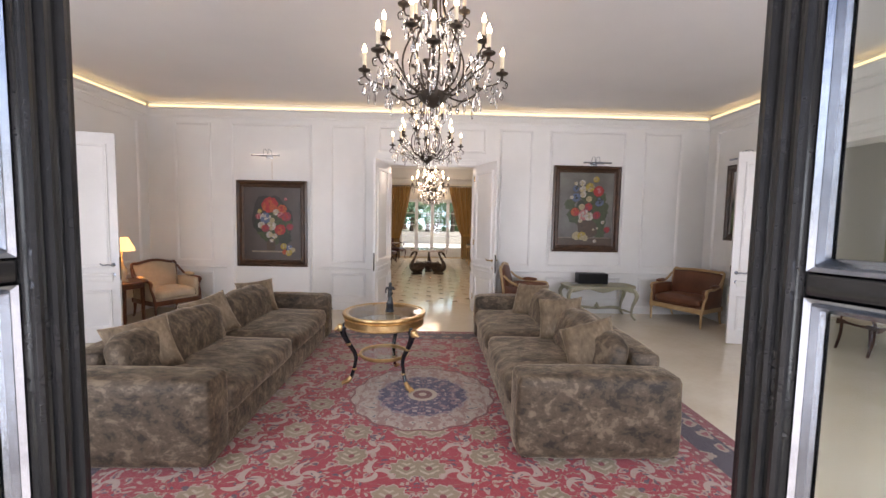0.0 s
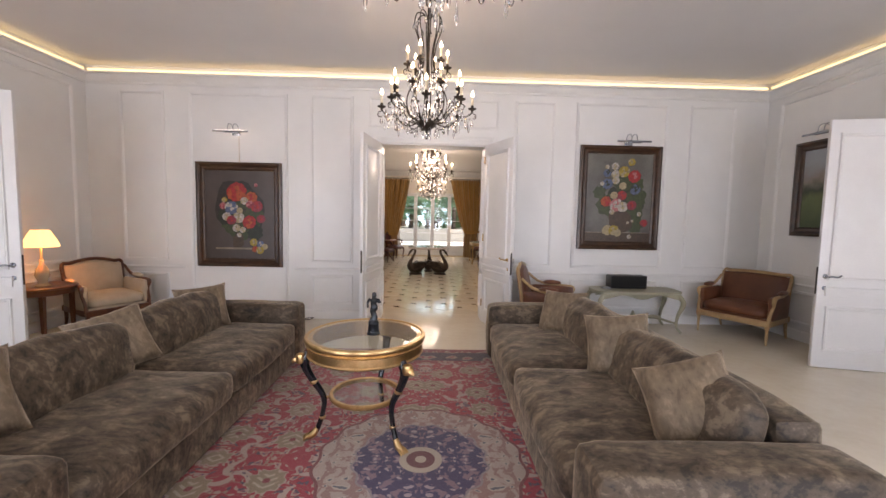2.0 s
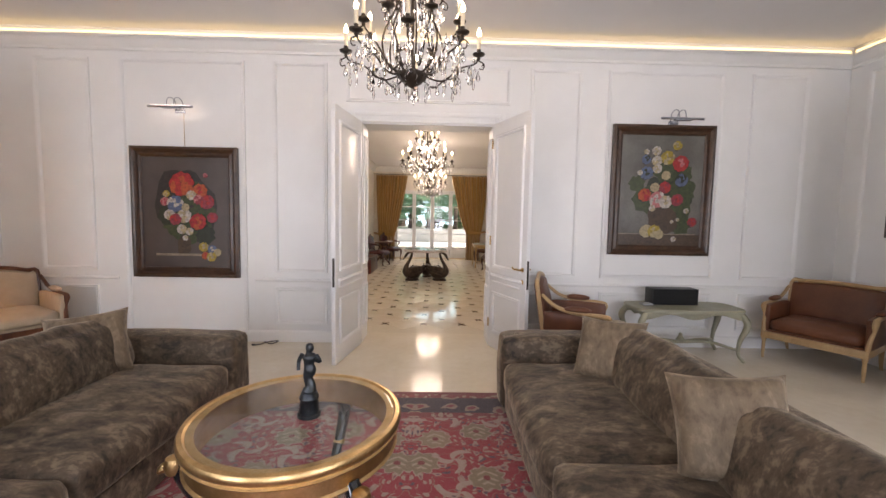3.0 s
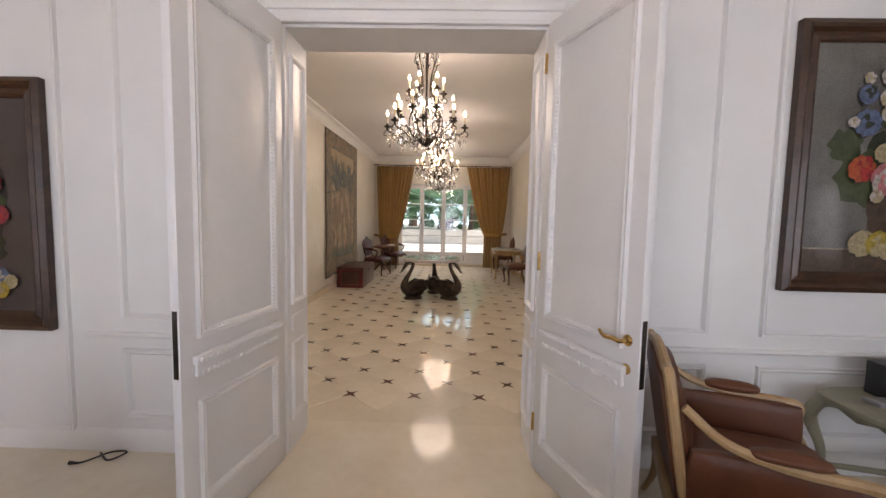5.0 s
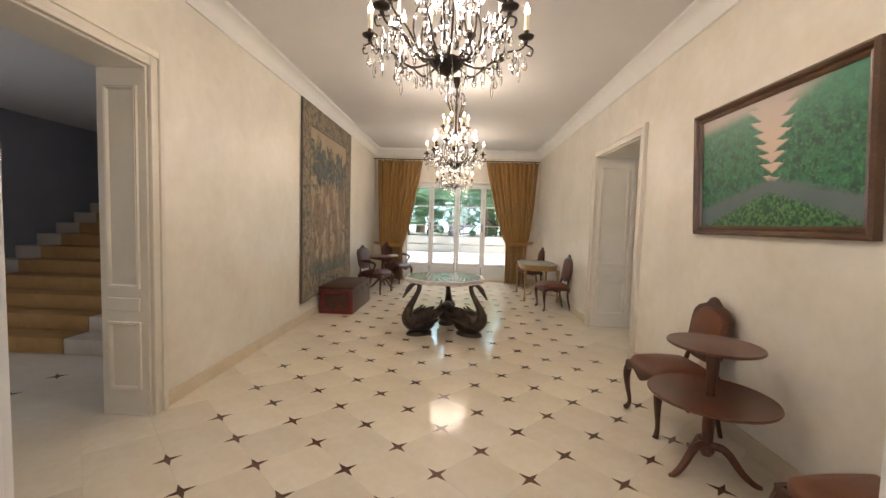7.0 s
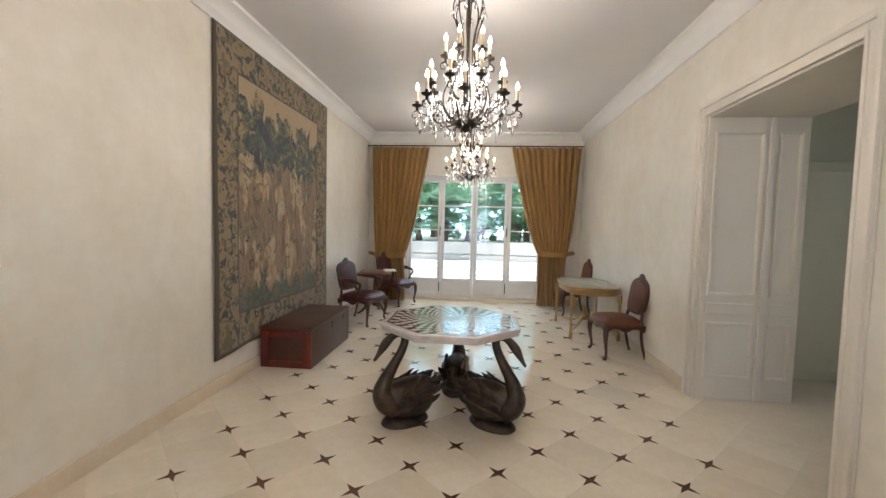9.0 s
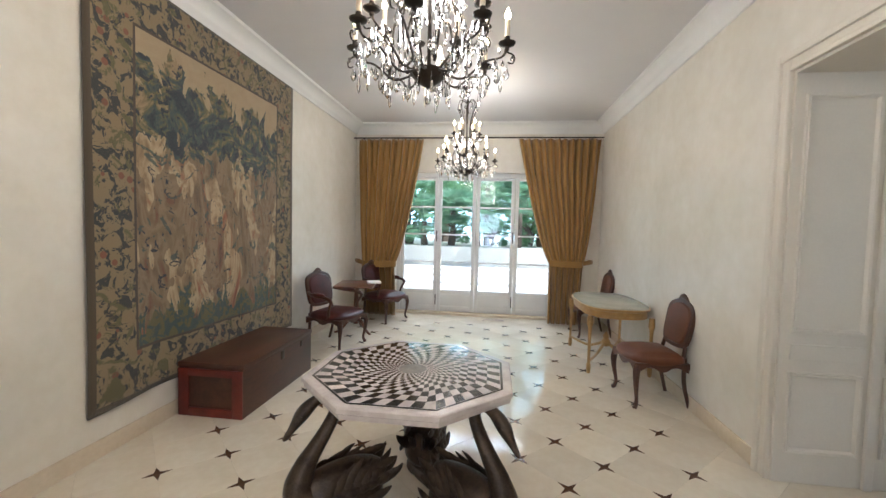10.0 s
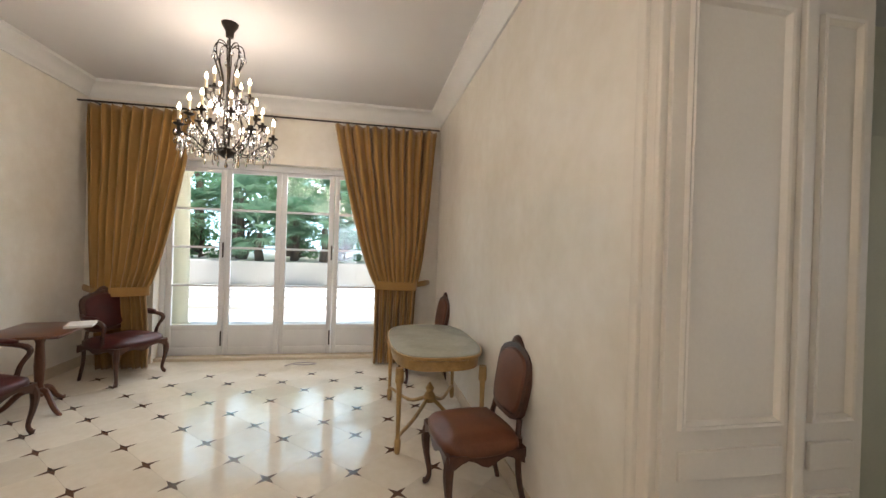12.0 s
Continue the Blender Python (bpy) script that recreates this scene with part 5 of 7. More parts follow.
panel_door("door_3", leaf_pose(-5.05, 2.97, -4.03, 3.22), 1.02, 2.72, "white panelled side door standing open", carved=False, brass=STEEL)
panel_door("door_4", leaf_pose(5.06, 3.28, 4.28, 3.46), 0.80, 2.72, "white panelled side door standing open", carved=False, brass=STEEL)


# ---- glazed black doors at the start ----
def glazed_door(name, m, w, h):
    """Leaf from the hinge along +x: lacquered steel stiles with steel beads round tall panes."""
    s = thing(name, "black lacquered glazed door standing open", "door", m, kind="structure")
    part("stile", boxes((w - 0.085, -0.024, 0.01, w, 0.024, h), bev=0.006), LACQUER, s)
    part("stile", boxes((0.0, -0.024, 0.01, 0.085, 0.024, h), bev=0.006), LACQUER, s)
    for z in (0.13, 0.60, 1.605, h - 0.06):
        part("rail", boxes((0.085, -0.022, z - 0.018, w - 0.085, 0.022, z + 0.018), bev=0.006), LACQUER, s)
    for z0, z1 in ((0.148, 0.582), (0.618, 1.587), (1.623, h - 0.078)):
        for side in (-1, 1):
            mm = Matrix.Translation((0, side * 0.006, 0)) @ Matrix.Diagonal((1, -side * 1.0, 1, 1))
            part("glazing_bead", ring_mould(bmesh.new(), 0.085, z0, w - 0.085, z1, 0.024, 0.018, mm), STEEL, s, "bright steel glazing bead", smooth=0)
        g = part("pane", boxes((0.086, -0.003, z0, w - 0.0851, 0.003, z1)), PANE, s, "clear glass pane", smooth=0)
        g.visible_shadow = False
    for y in (-0.026, 0.026):
        for o in (0.018, 0.045, 0.068):
            part("ridge", tube(((w - o, y, 0.02, 0.008), (w - o, y, h - 0.01, 0.008)), 8, 1), LACQUER, s)
    part("handle", tube(((w - 0.085, -0.024, 1.02, 0.011), (w - 0.085, -0.07, 1.02, 0.010), (w - 0.10, -0.075, 1.02, 0.010), (w - 0.17, -0.075, 1.02, 0.009)), 8, 3), STEEL, s)
    return s


glazed_door("door_5", leaf_pose(-0.80, -2.16, -0.572, -1.40), 0.79, 2.80)
glazed_door("door_6", leaf_pose(0.88, -2.16, 0.622, -1.41), 0.79, 2.80)
fr_ = structure("frame_garden_door", boxes((-0.86, -2.6, 0, -0.80, -2.18, GZ), (0.88, -2.6, 0, 0.94, -2.18, GZ), (-0.80, -2.6, GZ - 0.05, 0.88, -2.18, GZ - 0.004), bev=0.005), LACQUER, "black lacquered door frame", "trim")

# dining set glimpsed in the room beyond the east doorway
dt = thing("dining_table", "dark wooden table in the next room", "table", pose(7.0, 2.5, 0))
part("tabletop", boxes((-0.6, -0.9, 0.71, 0.6, 0.9, 0.75), bev=0.008), DARKWOOD, dt)
part("apron", boxes((-0.52, -0.82, 0.63, 0.52, 0.82, 0.71), bev=0.004), DARKWOOD, dt)
for x in (-0.5, 0.5):
    for y in (-0.78, 0.78):
        part("leg", tube(((x, y, 0.66, 0.03), (x, y, 0.4, 0.035), (x, y, 0.0, 0.018)), 8, 3), DARKWOOD, dt)
chair(pose(6.05, 3.1, 0, 0, 0, 90), "pale upholstered chair with dark legs beside a table", leather=LINEN, wood=DARKWOOD, name="dining_chair", group="chairs in the next room")
chair(pose(6.1, 1.9, 0, 0, 0, 90), "pale upholstered chair with dark legs beside a table", leather=LINEN, wood=DARKWOOD, name="dining_chair", group="chairs in the next room")
tagged(part("light_switch", boxes((8.585, 3.6, 1.12, 8.6, 3.69, 1.21), bev=0.003), WHITE), "white wall switch in the next room", "switch")


# ---- chandeliers ----
SLEEVE = surf("ivory_candle_sleeve", (0.75, 0.66, 0.5), (0.65, 0.55, 0.4), 20, 90, 0.5)


def drop_mesh(h, r):
    return mesh_of("crystal_drop", lathe(((0.001, 0), (r * 0.35, -h * 0.25), (r, -h * 0.68), (r * 0.75, -h * 0.86), (0.001, -h)), 6), 10)


DROP, SPEAR, BEAD = drop_mesh(0.075, 0.016), drop_mesh(0.12, 0.010), drop_mesh(0.03, 0.010)
for q in (DROP, SPEAR, BEAD):
    q.materials.append(CRYSTAL)


def chandelier(m, k, kr, drop_to_ceiling, label):
    s = thing("chandelier", label, "chandelier", m, "chandeliers")
    top = 0.93 * k
    part("stem", tube(((0, 0, 0.02, 0.010), (0, 0, drop_to_ceiling - 0.03, 0.010)), 8, 1), IRON, s)
    part("canopy", lathe(((0.012, drop_to_ceiling - 0.13), (0.03, drop_to_ceiling - 0.12), (0.035, drop_to_ceiling - 0.07), (0.065, drop_to_ceiling - 0.02), (0.07, drop_to_ceiling - 0.001)), 20), IRON, s)
    part("bowl", lathe([(r * k, z * k) for r, z in ((0.004, -0.035), (0.03, -0.02), (0.06, 0.0), (0.085, 0.03), (0.088, 0.045), (0.07, 0.05), (0.03, 0.06))], 20, lobes=10, lobe=0.05), IRON, s)
    bar = mesh_of("cage_bar", tube([tuple(v * k for v in p) for p in ((0.05, 0, 0.03, 0.006), (0.15, 0, 0.11, 0.006), (0.17, 0, 0.24, 0.0055), (0.10, 0, 0.40, 0.005), (0.055, 0, 0.52, 0.005), (0.07, 0, 0.68, 0.005), (0.115, 0, 0.82, 0.005), (0.10, 0, 0.92, 0.005), (0.05, 0, 0.93, 0.005), (0.02, 0, 0.90, 0.005))], 6, 4))
    for i in range(8):
        part("cage_bar", bar, IRON, s, m=rot_z(45 * i + 10))
    pan = mesh_of("drip_pan", lathe(((0.006, -0.03), (0.012, -0.02), (0.01, -0.008), (0.038, 0.004), (0.042, 0.012), (0.03, 0.012), (0.014, 0.016), (0.014, 0.04)), 14))
    cs = mesh_of("candle_sleeve", lathe(((0.012, 0.035), (0.0125, 0.12), (0.010, 0.122)), 10))
    bl = mesh_of("bulb", lathe(((0.008, 0.12), (0.0145, 0.134), (0.0135, 0.148), (0.006, 0.168), (0.001, 0.18)), 10))
    for n, r, z, ph, r0, z0 in ((8, 0.43, 0.157, 0, 0.06, 0.04), (8, 0.32, 0.285, 22.5, 0.08, 0.09), (6, 0.19, 0.50, 10, 0.05, 0.42)):
        r, z, r0, z0 = r * kr, z * k, r0 * k, z0 * k
        arm_me = mesh_of("arm", tube(((r0, 0, z0, 0.006), (r * 0.45, 0, z0 - 0.03 * k, 0.0065), (r * 0.72, 0, (z0 + z) / 2 - 0.015 * k, 0.006), (r * 0.93, 0, z - 0.055, 0.0055), (r, 0, z - 0.02, 0.006)), 6, 4, tube(((r * 0.97, 0, z - 0.025, 0.005), (r + 0.035, 0, z - 0.05, 0.0045), (r + 0.03, 0, z - 0.085, 0.004), (r + 0.005, 0, z - 0.08, 0.004)), 6, 3)))
        for i in range(n):
            mm = rot_z(360 / n * i + ph)
            arm = part("arm", arm_me, IRON, s, m=mm)
            tip = Matrix.Translation((r, 0, z))
            part("drip_pan", pan, IRON, arm, m=tip)
            part("candle_sleeve", cs, SLEEVE, arm, m=tip)
            part("bulb", bl, BULB, arm, m=tip)
            for me, a, dz in ((DROP, 1.0, -0.085), (DROP, 0.86, -0.06), (SPEAR, 0.66, -0.03), (BEAD, 1.07, -0.04), (SPEAR, 0.93, -0.10), (BEAD, 0.78, -0.03), (SPEAR, 0.5, -0.03), (BEAD, 0.35, -0.02)):
                rr = r * a
                zz = z + dz if a > 0.8 else (z0 + z) / 2 - 0.02
                part("crystal_drop", me, CRYSTAL, arm, m=Matrix.Translation((rr, 0.014 * (1 if a > 0.9 else -1), zz)) @ rot_z(17 * i)).visible_shadow = False
    for i in range(10):
        part("crystal_drop", SPEAR, CRYSTAL, s, m=rot_z(36 * i) @ Matrix.Translation((0.10 * k, 0, 0.02))).visible_shadow = False
        part("crystal_drop", DROP, CRYSTAL, s, m=rot_z(36 * i + 18) @ Matrix.Translation((0.25 * k, 0, 0.05 * k))).visible_shadow = False
        part("crystal_drop", DROP, CRYSTAL, s, m=rot_z(36 * i + 9) @ Matrix.Translation((0.12 * k, 0, 0.86 * k))).visible_shadow = False
        part("crystal_drop", SPEAR, CRYSTAL, s, m=rot_z(36 * i + 5) @ Matrix.Translation((0.08 * k, 0, 0.40 * k))).visible_shadow = False
    for i in range(16):
        part("crystal_drop", SPEAR if i % 2 else DROP, CRYSTAL, s, m=rot_z(22.5 * i + 11) @ Matrix.Translation((0.385 * kr, 0, (0.075 + 0.02 * (i % 3)) * k))).visible_shadow = False
        part("crystal_drop", BEAD, CRYSTAL, s, m=rot_z(22.5 * i + 4) @ Matrix.Translation((0.41 * kr, 0, 0.10 * k))).visible_shadow = False
        part("crystal_drop", DROP, CRYSTAL, s, m=rot_z(22.5 * i) @ Matrix.Translation((0.30 * kr, 0, (0.20 + 0.03 * (i % 2)) * k))).visible_shadow = False
        part("crystal_drop", BEAD, CRYSTAL, s, m=rot_z(22.5 * i + 7) @ Matrix.Translation((0.17 * kr, 0, (0.34 + 0.05 * (i % 3)) * k))).visible_shadow = False
    part("pendant", DROP, CRYSTAL, s, m=Matrix.Translation((0, 0, -0.04 * k)))
    return s


for (cx, cy, cz, size, ceil_z, _) in CHANDELIERS:
    chandelier(pose(cx, cy, cz), size * 1.03, size * (0.92 if ceil_z > 3.5 else 0.95 if cy < 8 else 0.88), ceil_z - cz, "iron chandelier with crystal drops and lit candle bulbs")


# ---- swan table ----
def octagon(r, n_per=1):
    """Points on a regular octagon with flat sides facing x and y; r is the apothem."""
    cs = []
    R = r / math.cos(math.pi / 8)
    v = [Vector((R * math.cos(math.pi / 8 + k * math.pi / 4), R * math.sin(math.pi / 8 + k * math.pi / 4))) for k in range(8)]
    for k in range(8):
        for i in range(n_per):
            cs.append(v[k].lerp(v[(k + 1) % 8], i / n_per))
    return cs


MARBLEW = surf("white_veined_marble", (0.70, 0.65, 0.61), (0.52, 0.44, 0.42), 7, 40, 0.16, bumps=0.01, coat=0.2)
MARBLEK = surf("black_marble", (0.022, 0.022, 0.022), (0.010, 0.010, 0.010), 9, 60, 0.12, bumps=0.0, coat=0.2)


def swan_mesh():
    """Facing +x from the table's axis: a boat-shaped body, raised wings, a neck bowed back and the head hung outwards."""
    bm = bmesh.new()
    # body, as rings of an egg that is flat below
    n, seg = 22, 20
    rings = []
    for i in range(n + 1):
        u = i / n
        x = 0.13 + 0.43 * u
        full = max(0.0, math.sin(math.pi * min(1, 0.06 + 0.9 * u ** 0.85))) ** 0.6
        hw, top = 0.135 * full, 0.15 + 0.10 * full - 0.03 * u
        rings.append([bm.verts.new((x + 0.03 * math.sin(a) * u, hw * math.cos(a), max(0.03, 0.16 + (top if math.sin(a) > 0 else 0.13 * full) * math.sin(a) * (0.8 if math.sin(a) > 0 else 1)))) for a in (2 * math.pi * k / seg for k in range(seg))])
    for a, b in zip(rings, rings[1:]):
        for i in range(seg):
            bm.faces.new((a[i], a[(i + 1) % seg], b[(i + 1) % seg], b[i]))
    bm.faces.new(rings[0][::-1]), bm.faces.new(rings[-1])
    # breast, neck and head
    tube(((0.44, 0, 0.14, 0.10), (0.52, 0, 0.20, 0.095), (0.555, 0, 0.27, 0.076), (0.53, 0, 0.36, 0.056), (0.475, 0, 0.47, 0.042), (0.43, 0, 0.57, 0.035), (0.415, 0, 0.645, 0.032), (0.435, 0, 0.695, 0.030), (0.485, 0, 0.708, 0.029), (0.53, 0, 0.69, 0.030), (0.56, 0, 0.665, 0.036), (0.585, 0, 0.632, 0.037), (0.605, 0, 0.595, 0.027), (0.625, 0, 0.56, 0.018), (0.643, 0, 0.53, 0.013), (0.648, 0, 0.52, 0.004)), 14, 5, bm)
    for sy in (-1, 1):
        bmesh.ops.create_icosphere(bm, subdivisions=1, radius=0.008, matrix=Matrix.Translation((0.59, sy * 0.032, 0.64)))
    lathe(((0.15, 0.0), (0.158, 0.012), (0.15, 0.03), (0.12, 0.06)), 24, bm, Matrix.Translation((0.36, 0, 0)) @ Matrix.Diagonal((1.25, 0.82, 1, 1)))
    # wings: three rows of overlapping feathers, the last row long and lifted
    for sy in (-1, 1):
        for row in range(3):
            for i in range(6):
                x0 = 0.50 - 0.055 * i - 0.02 * row
                z0 = 0.13 + 0.065 * row + 0.008 * i
                y0 = sy * (0.137 - 0.022 * row - 0.006 * abs(i - 2))
                tube(((x0, y0 * 0.96, z0, 0.012), (x0 - 0.035, y0 * 1.04, z0 + 0.012, 0.026), (x0 - 0.085, y0 * 1.0, z0 + 0.026, 0.020), (x0 - 0.12, y0 * 0.93, z0 + 0.036, 0.004)), 6, 2, bm, flat=0.45)
        for i in range(6):
            x0 = 0.44 - 0.045 * i
            tip = 0.37 - 0.02 * abs(i - 2)
            tube(((x0, sy * 0.10, 0.22, 0.022), (x0 - 0.02, sy * 0.105, 0.29, 0.026), (x0 - 0.065, sy * 0.09, tip - 0.02, 0.018), (x0 - 0.10, sy * 0.075, tip + 0.012, 0.004)), 6, 3, bm, flat=0.4)
    for a in (-22, -8, 8, 22):
        tube(((0.20, 0.0022 * a, 0.20, 0.03), (0.13, 0.0036 * a, 0.24, 0.032), (0.075, 0.005 * a, 0.285, 0.02), (0.05, 0.0055 * a, 0.32, 0.004)), 6, 3, bm, flat=0.45)
    for v in bm.verts:
        v.co.x += 0.055 if v.co.z < 0.4 else 0.055 * max(0.0, (0.72 - v.co.z) / 0.32)
    return mesh_of("swan", bm, 50)


sw = thing("swan_table", "octagonal black and white marble table on three bronze swans", "table", pose(-0.135, 10.62, 0))
sm = swan_mesh()
for a in (86, 217, 328):
    part("swan", sm, BRONZE, sw, "dark bronze swan with a bowed neck", rot_z(a))
TT = 0.775
slab = bmesh.new()
rings = [[slab.verts.new((*p, z)) for p in octagon(r)] for r, z in ((0.50, TT - 0.065), (0.535, TT - 0.06), (0.54, TT - 0.035), (0.548, TT - 0.03), (0.548, TT - 0.008), (0.542, TT - 0.003))]
for a, b in zip(rings, rings[1:]):
    for i in range(8):
        j = (i + 1) % 8
        slab.faces.new((a[i], a[j], b[j], b[i]))
slab.faces.new(rings[0][::-1]), slab.faces.new(rings[-1])
top_ = part("tabletop", slab, MARBLEW, sw, "thick white marble octagonal slab", smooth=20)
inlay = bmesh.new()
seg, nr = 7, 12
radii = [0.485 * (0.86 ** k) for k in range(nr + 1)]
pts = [octagon(r, seg) for r in radii]
npt = 8 * seg
for k in range(nr):
    for i in range(npt):
        # each ring is turned by half a piece, so that the rows spiral inward
        def at(kk, idx):
            rr = pts[kk]
            lo = math.floor(idx)
            f = idx - lo
            return rr[lo % npt].lerp(rr[(lo + 1) % npt], f)
        q = [at(k, i + 0.5 * k), at(k, i + 1 + 0.5 * k), at(k + 1, i + 1 + 0.5 * k + 0.5), at(k + 1, i + 0.5 * k + 0.5)]
        f = inlay.faces.new([inlay.verts.new((*p, TT - 0.001)) for p in q])
        f.material_index = i % 2 if k % 2 == 0 else (i + 1) % 2
ime = mesh_of("checker_inlay", inlay, 0)
ime.materials.append(MARBLEK), ime.materials.append(MARBLEW)
tagged(part("checker_inlay", ime, None, top_, "spiralling black and white marble squares"), kind="stuff")
ln = bmesh.new()
ra, rb = [[ln.verts.new((*p, TT - 0.0012)) for p in octagon(r)] for r in (0.500, 0.488)]
for i in range(8):
    ln.faces.new((ra[i], ra[(i + 1) % 8], rb[(i + 1) % 8], rb[i]))
part("border_line", ln, MARBLEK, top_, "thin black marble border", smooth=0)
part("centre_disc", lathe(((0.080, TT - 0.001), (0.078, TT)), 24), surf("grey_marble", (0.3, 0.29, 0.28), (0.2, 0.19, 0.18), 20, 60, 0.15), top_, "grey marble centre", smooth=0)

# ---- chest ----
REDWOOD = surf("red_lacquered_wood", (0.17, 0.018, 0.010), (0.075, 0.010, 0.006), 5, 60, 0.36, coat=0.1, stretch=(1, 0.3, 1), bumps=0.05)
CHESTWOOD = surf("worn_brown_chest_wood", (0.10, 0.036, 0.018), (0.035, 0.014, 0.008), 4, 50, 0.42, stretch=(1, 0.25, 1), bumps=0.12)
tr = thing("wooden_chest", "old red-brown wooden chest against the wall", "chest", pose(-1.93, 11.95, 0))
cw, cl, ch_ = 0.56, 1.2, 0.44
part("body", boxes((-cw / 2, -cl / 2, 0.0, cw / 2, cl / 2, ch_ - 0.045), bev=0.004), CHESTWOOD, tr)
part("lid", boxes((-cw / 2 - 0.008, -cl / 2 - 0.008, ch_ - 0.043, cw / 2 + 0.008, cl / 2 + 0.008, ch_), bev=0.008), CHESTWOOD, tr)
for x0, z0, x1, z1 in ((-cw / 2, 0.0, -cw / 2 + 0.09, ch_ - 0.05), (cw / 2 - 0.09, 0.0, cw / 2, ch_ - 0.05), (-cw / 2 + 0.09, 0.0, cw / 2 - 0.09, 0.07), (-cw / 2 + 0.09, ch_ - 0.11, cw / 2 - 0.09, ch_ - 0.05)):
    part("end_rail", boxes((x0, -cl / 2 - 0.014, z0, x1, -cl / 2 + 0.002, z1), bev=0.003), REDWOOD, tr, "red lacquered end frame")
part("lock", boxes((cw / 2, -0.03, ch_ - 0.14, cw / 2 + 0.006, 0.03, ch_ - 0.06), bev=0.002), IRON, tr)
part("lock", boxes((cw / 2, 0.35, ch_ - 0.12, cw / 2 + 0.006, 0.39, ch_ - 0.06), bev=0.002), IRON, tr)


# ---- tapestry ----
def tapestry_material(w, h):
    m, t, b = nodes_of("woven_tapestry")
    vec = coords(t)
    sep = nd(t, "SeparateXYZ", {"Vector": vec})
    y, z = sep.outputs[1], sep.outputs[2]
    ed = math_(t, "MINIMUM", math_(t, "SUBTRACT", w / 2, math_(t, "ABSOLUTE", y)), math_(t, "SUBTRACT", h / 2, math_(t, "ABSOLUTE", z)))
    tall = nd(t, "Mapping", {"Vector": vec, "Scale": (1, 2.6, 1.1)}).outputs[0]
    n1, n2, n3 = noise_(t, 1.5, 5, 0.6, tall, 1.6), noise_(t, 4.0, 5, 0.65, vec, 2.0), noise_(t, 11, 4, 0.65, vec, 1.0)
    tan, lt, br = (0.34, 0.24, 0.13), (0.50, 0.39, 0.24), (0.11, 0.07, 0.04)
    teal, navy, rust, olive = (0.05, 0.085, 0.08), (0.024, 0.034, 0.048), (0.30, 0.10, 0.055), (0.13, 0.115, 0.05)
    fig = ramp(t, n1, ((0.30, br), (0.42, tan), (0.50, lt), (0.56, tan), (0.64, rust), (0.70, br)))
    fold = nd(t, "TexWave", {"Vector": tall, "Scale": 1.6, "Distortion": 4.5, "Detail": 2.0}).outputs["Fac"]
    fig = mixc(t, math_(t, "MULTIPLY", math_(t, "LESS_THAN", fold, 0.2), 0.6), fig, br)
    fig = mixc(t, math_(t, "LESS_THAN", n3, 0.375), fig, navy)
    fig = mixc(t, math_(t, "MULTIPLY", math_(t, "GREATER_THAN", n2, 0.60), 0.85), fig, teal)
    leaf = ramp(t, n2, ((0.38, navy), (0.47, teal), (0.54, olive), (0.62, tan)))
    leaf = mixc(t, math_(t, "LESS_THAN", n3, 0.44), leaf, navy)
    zz = math_(t, "ADD", z, math_(t, "MULTIPLY", math_(t, "SUBTRACT", n1, 0.5), 1.1))
    field = mixc(t, math_(t, "GREATER_THAN", zz, 0.38), fig, leaf)
    field = mixc(t, math_(t, "GREATER_THAN", zz, 0.92), field, mixc(t, n2, lt, tan))
    field = mixc(t, math_(t, "LESS_THAN", zz, -0.92), field, mixc(t, math_(t, "LESS_THAN", n3, 0.5), olive, teal))
    vo = nd(t, "TexVoronoi", {"Vector": vec, "Scale": 7.0}, voronoi_dimensions="3D")
    bord = mixc(t, math_(t, "LESS_THAN", n3, 0.47), (0.26, 0.195, 0.105), (0.036, 0.042, 0.042))
    bord = mixc(t, math_(t, "LESS_THAN", vo.outputs["Distance"], 0.17), bord, mixc(t, n2, rust, br))
    bord = mixc(t, math_(t, "GREATER_THAN", n2, 0.57), bord, olive)
    c = mixc(t, math_(t, "LESS_THAN", ed, 0.36), field, bord)
    c = mixc(t, math_(t, "LESS_THAN", math_(t, "ABSOLUTE", math_(t, "SUBTRACT", ed, 0.36)), 0.010), c, (0.07, 0.055, 0.04))
    c = mixc(t, math_(t, "LESS_THAN", ed, 0.05), c, (0.09, 0.07, 0.045))
    weave = nd(t, "TexWave", {"Vector": vec, "Scale": 90.0, "Distortion": 1.5}, bands_direction="Z").outputs["Fac"]
    c = mixc(t, math_(t, "MULTIPLY", weave, 0.25), c, br)
    t.links.new(c, b.inputs["Base Color"])
    b.inputs["Roughness"].default_value = 0.92
    b.inputs["Sheen Weight"].default_value = 0.2
    bump(t, b, math_(t, "ADD", weave, math_(t, "MULTIPLY", n3, 2.0)), 0.3, 0.003)
    return m


def cloth_sheet(nu, nv, at):
    bm = bmesh.new()
    g = [[bm.verts.new(at(i / nu, j / nv)) for j in range(nv + 1)] for i in range(nu + 1)]
    for i in range(nu):
        for j in range(nv):
            bm.faces.new((g[i][j], g[i + 1][j], g[i + 1][j + 1], g[i][j + 1]))
    return bm


def thicken(ob, d):
    md = ob.modifiers.new("thickness", "SOLIDIFY")
    md.thickness = d
    return ob


TW, TH = 2.58, 3.01
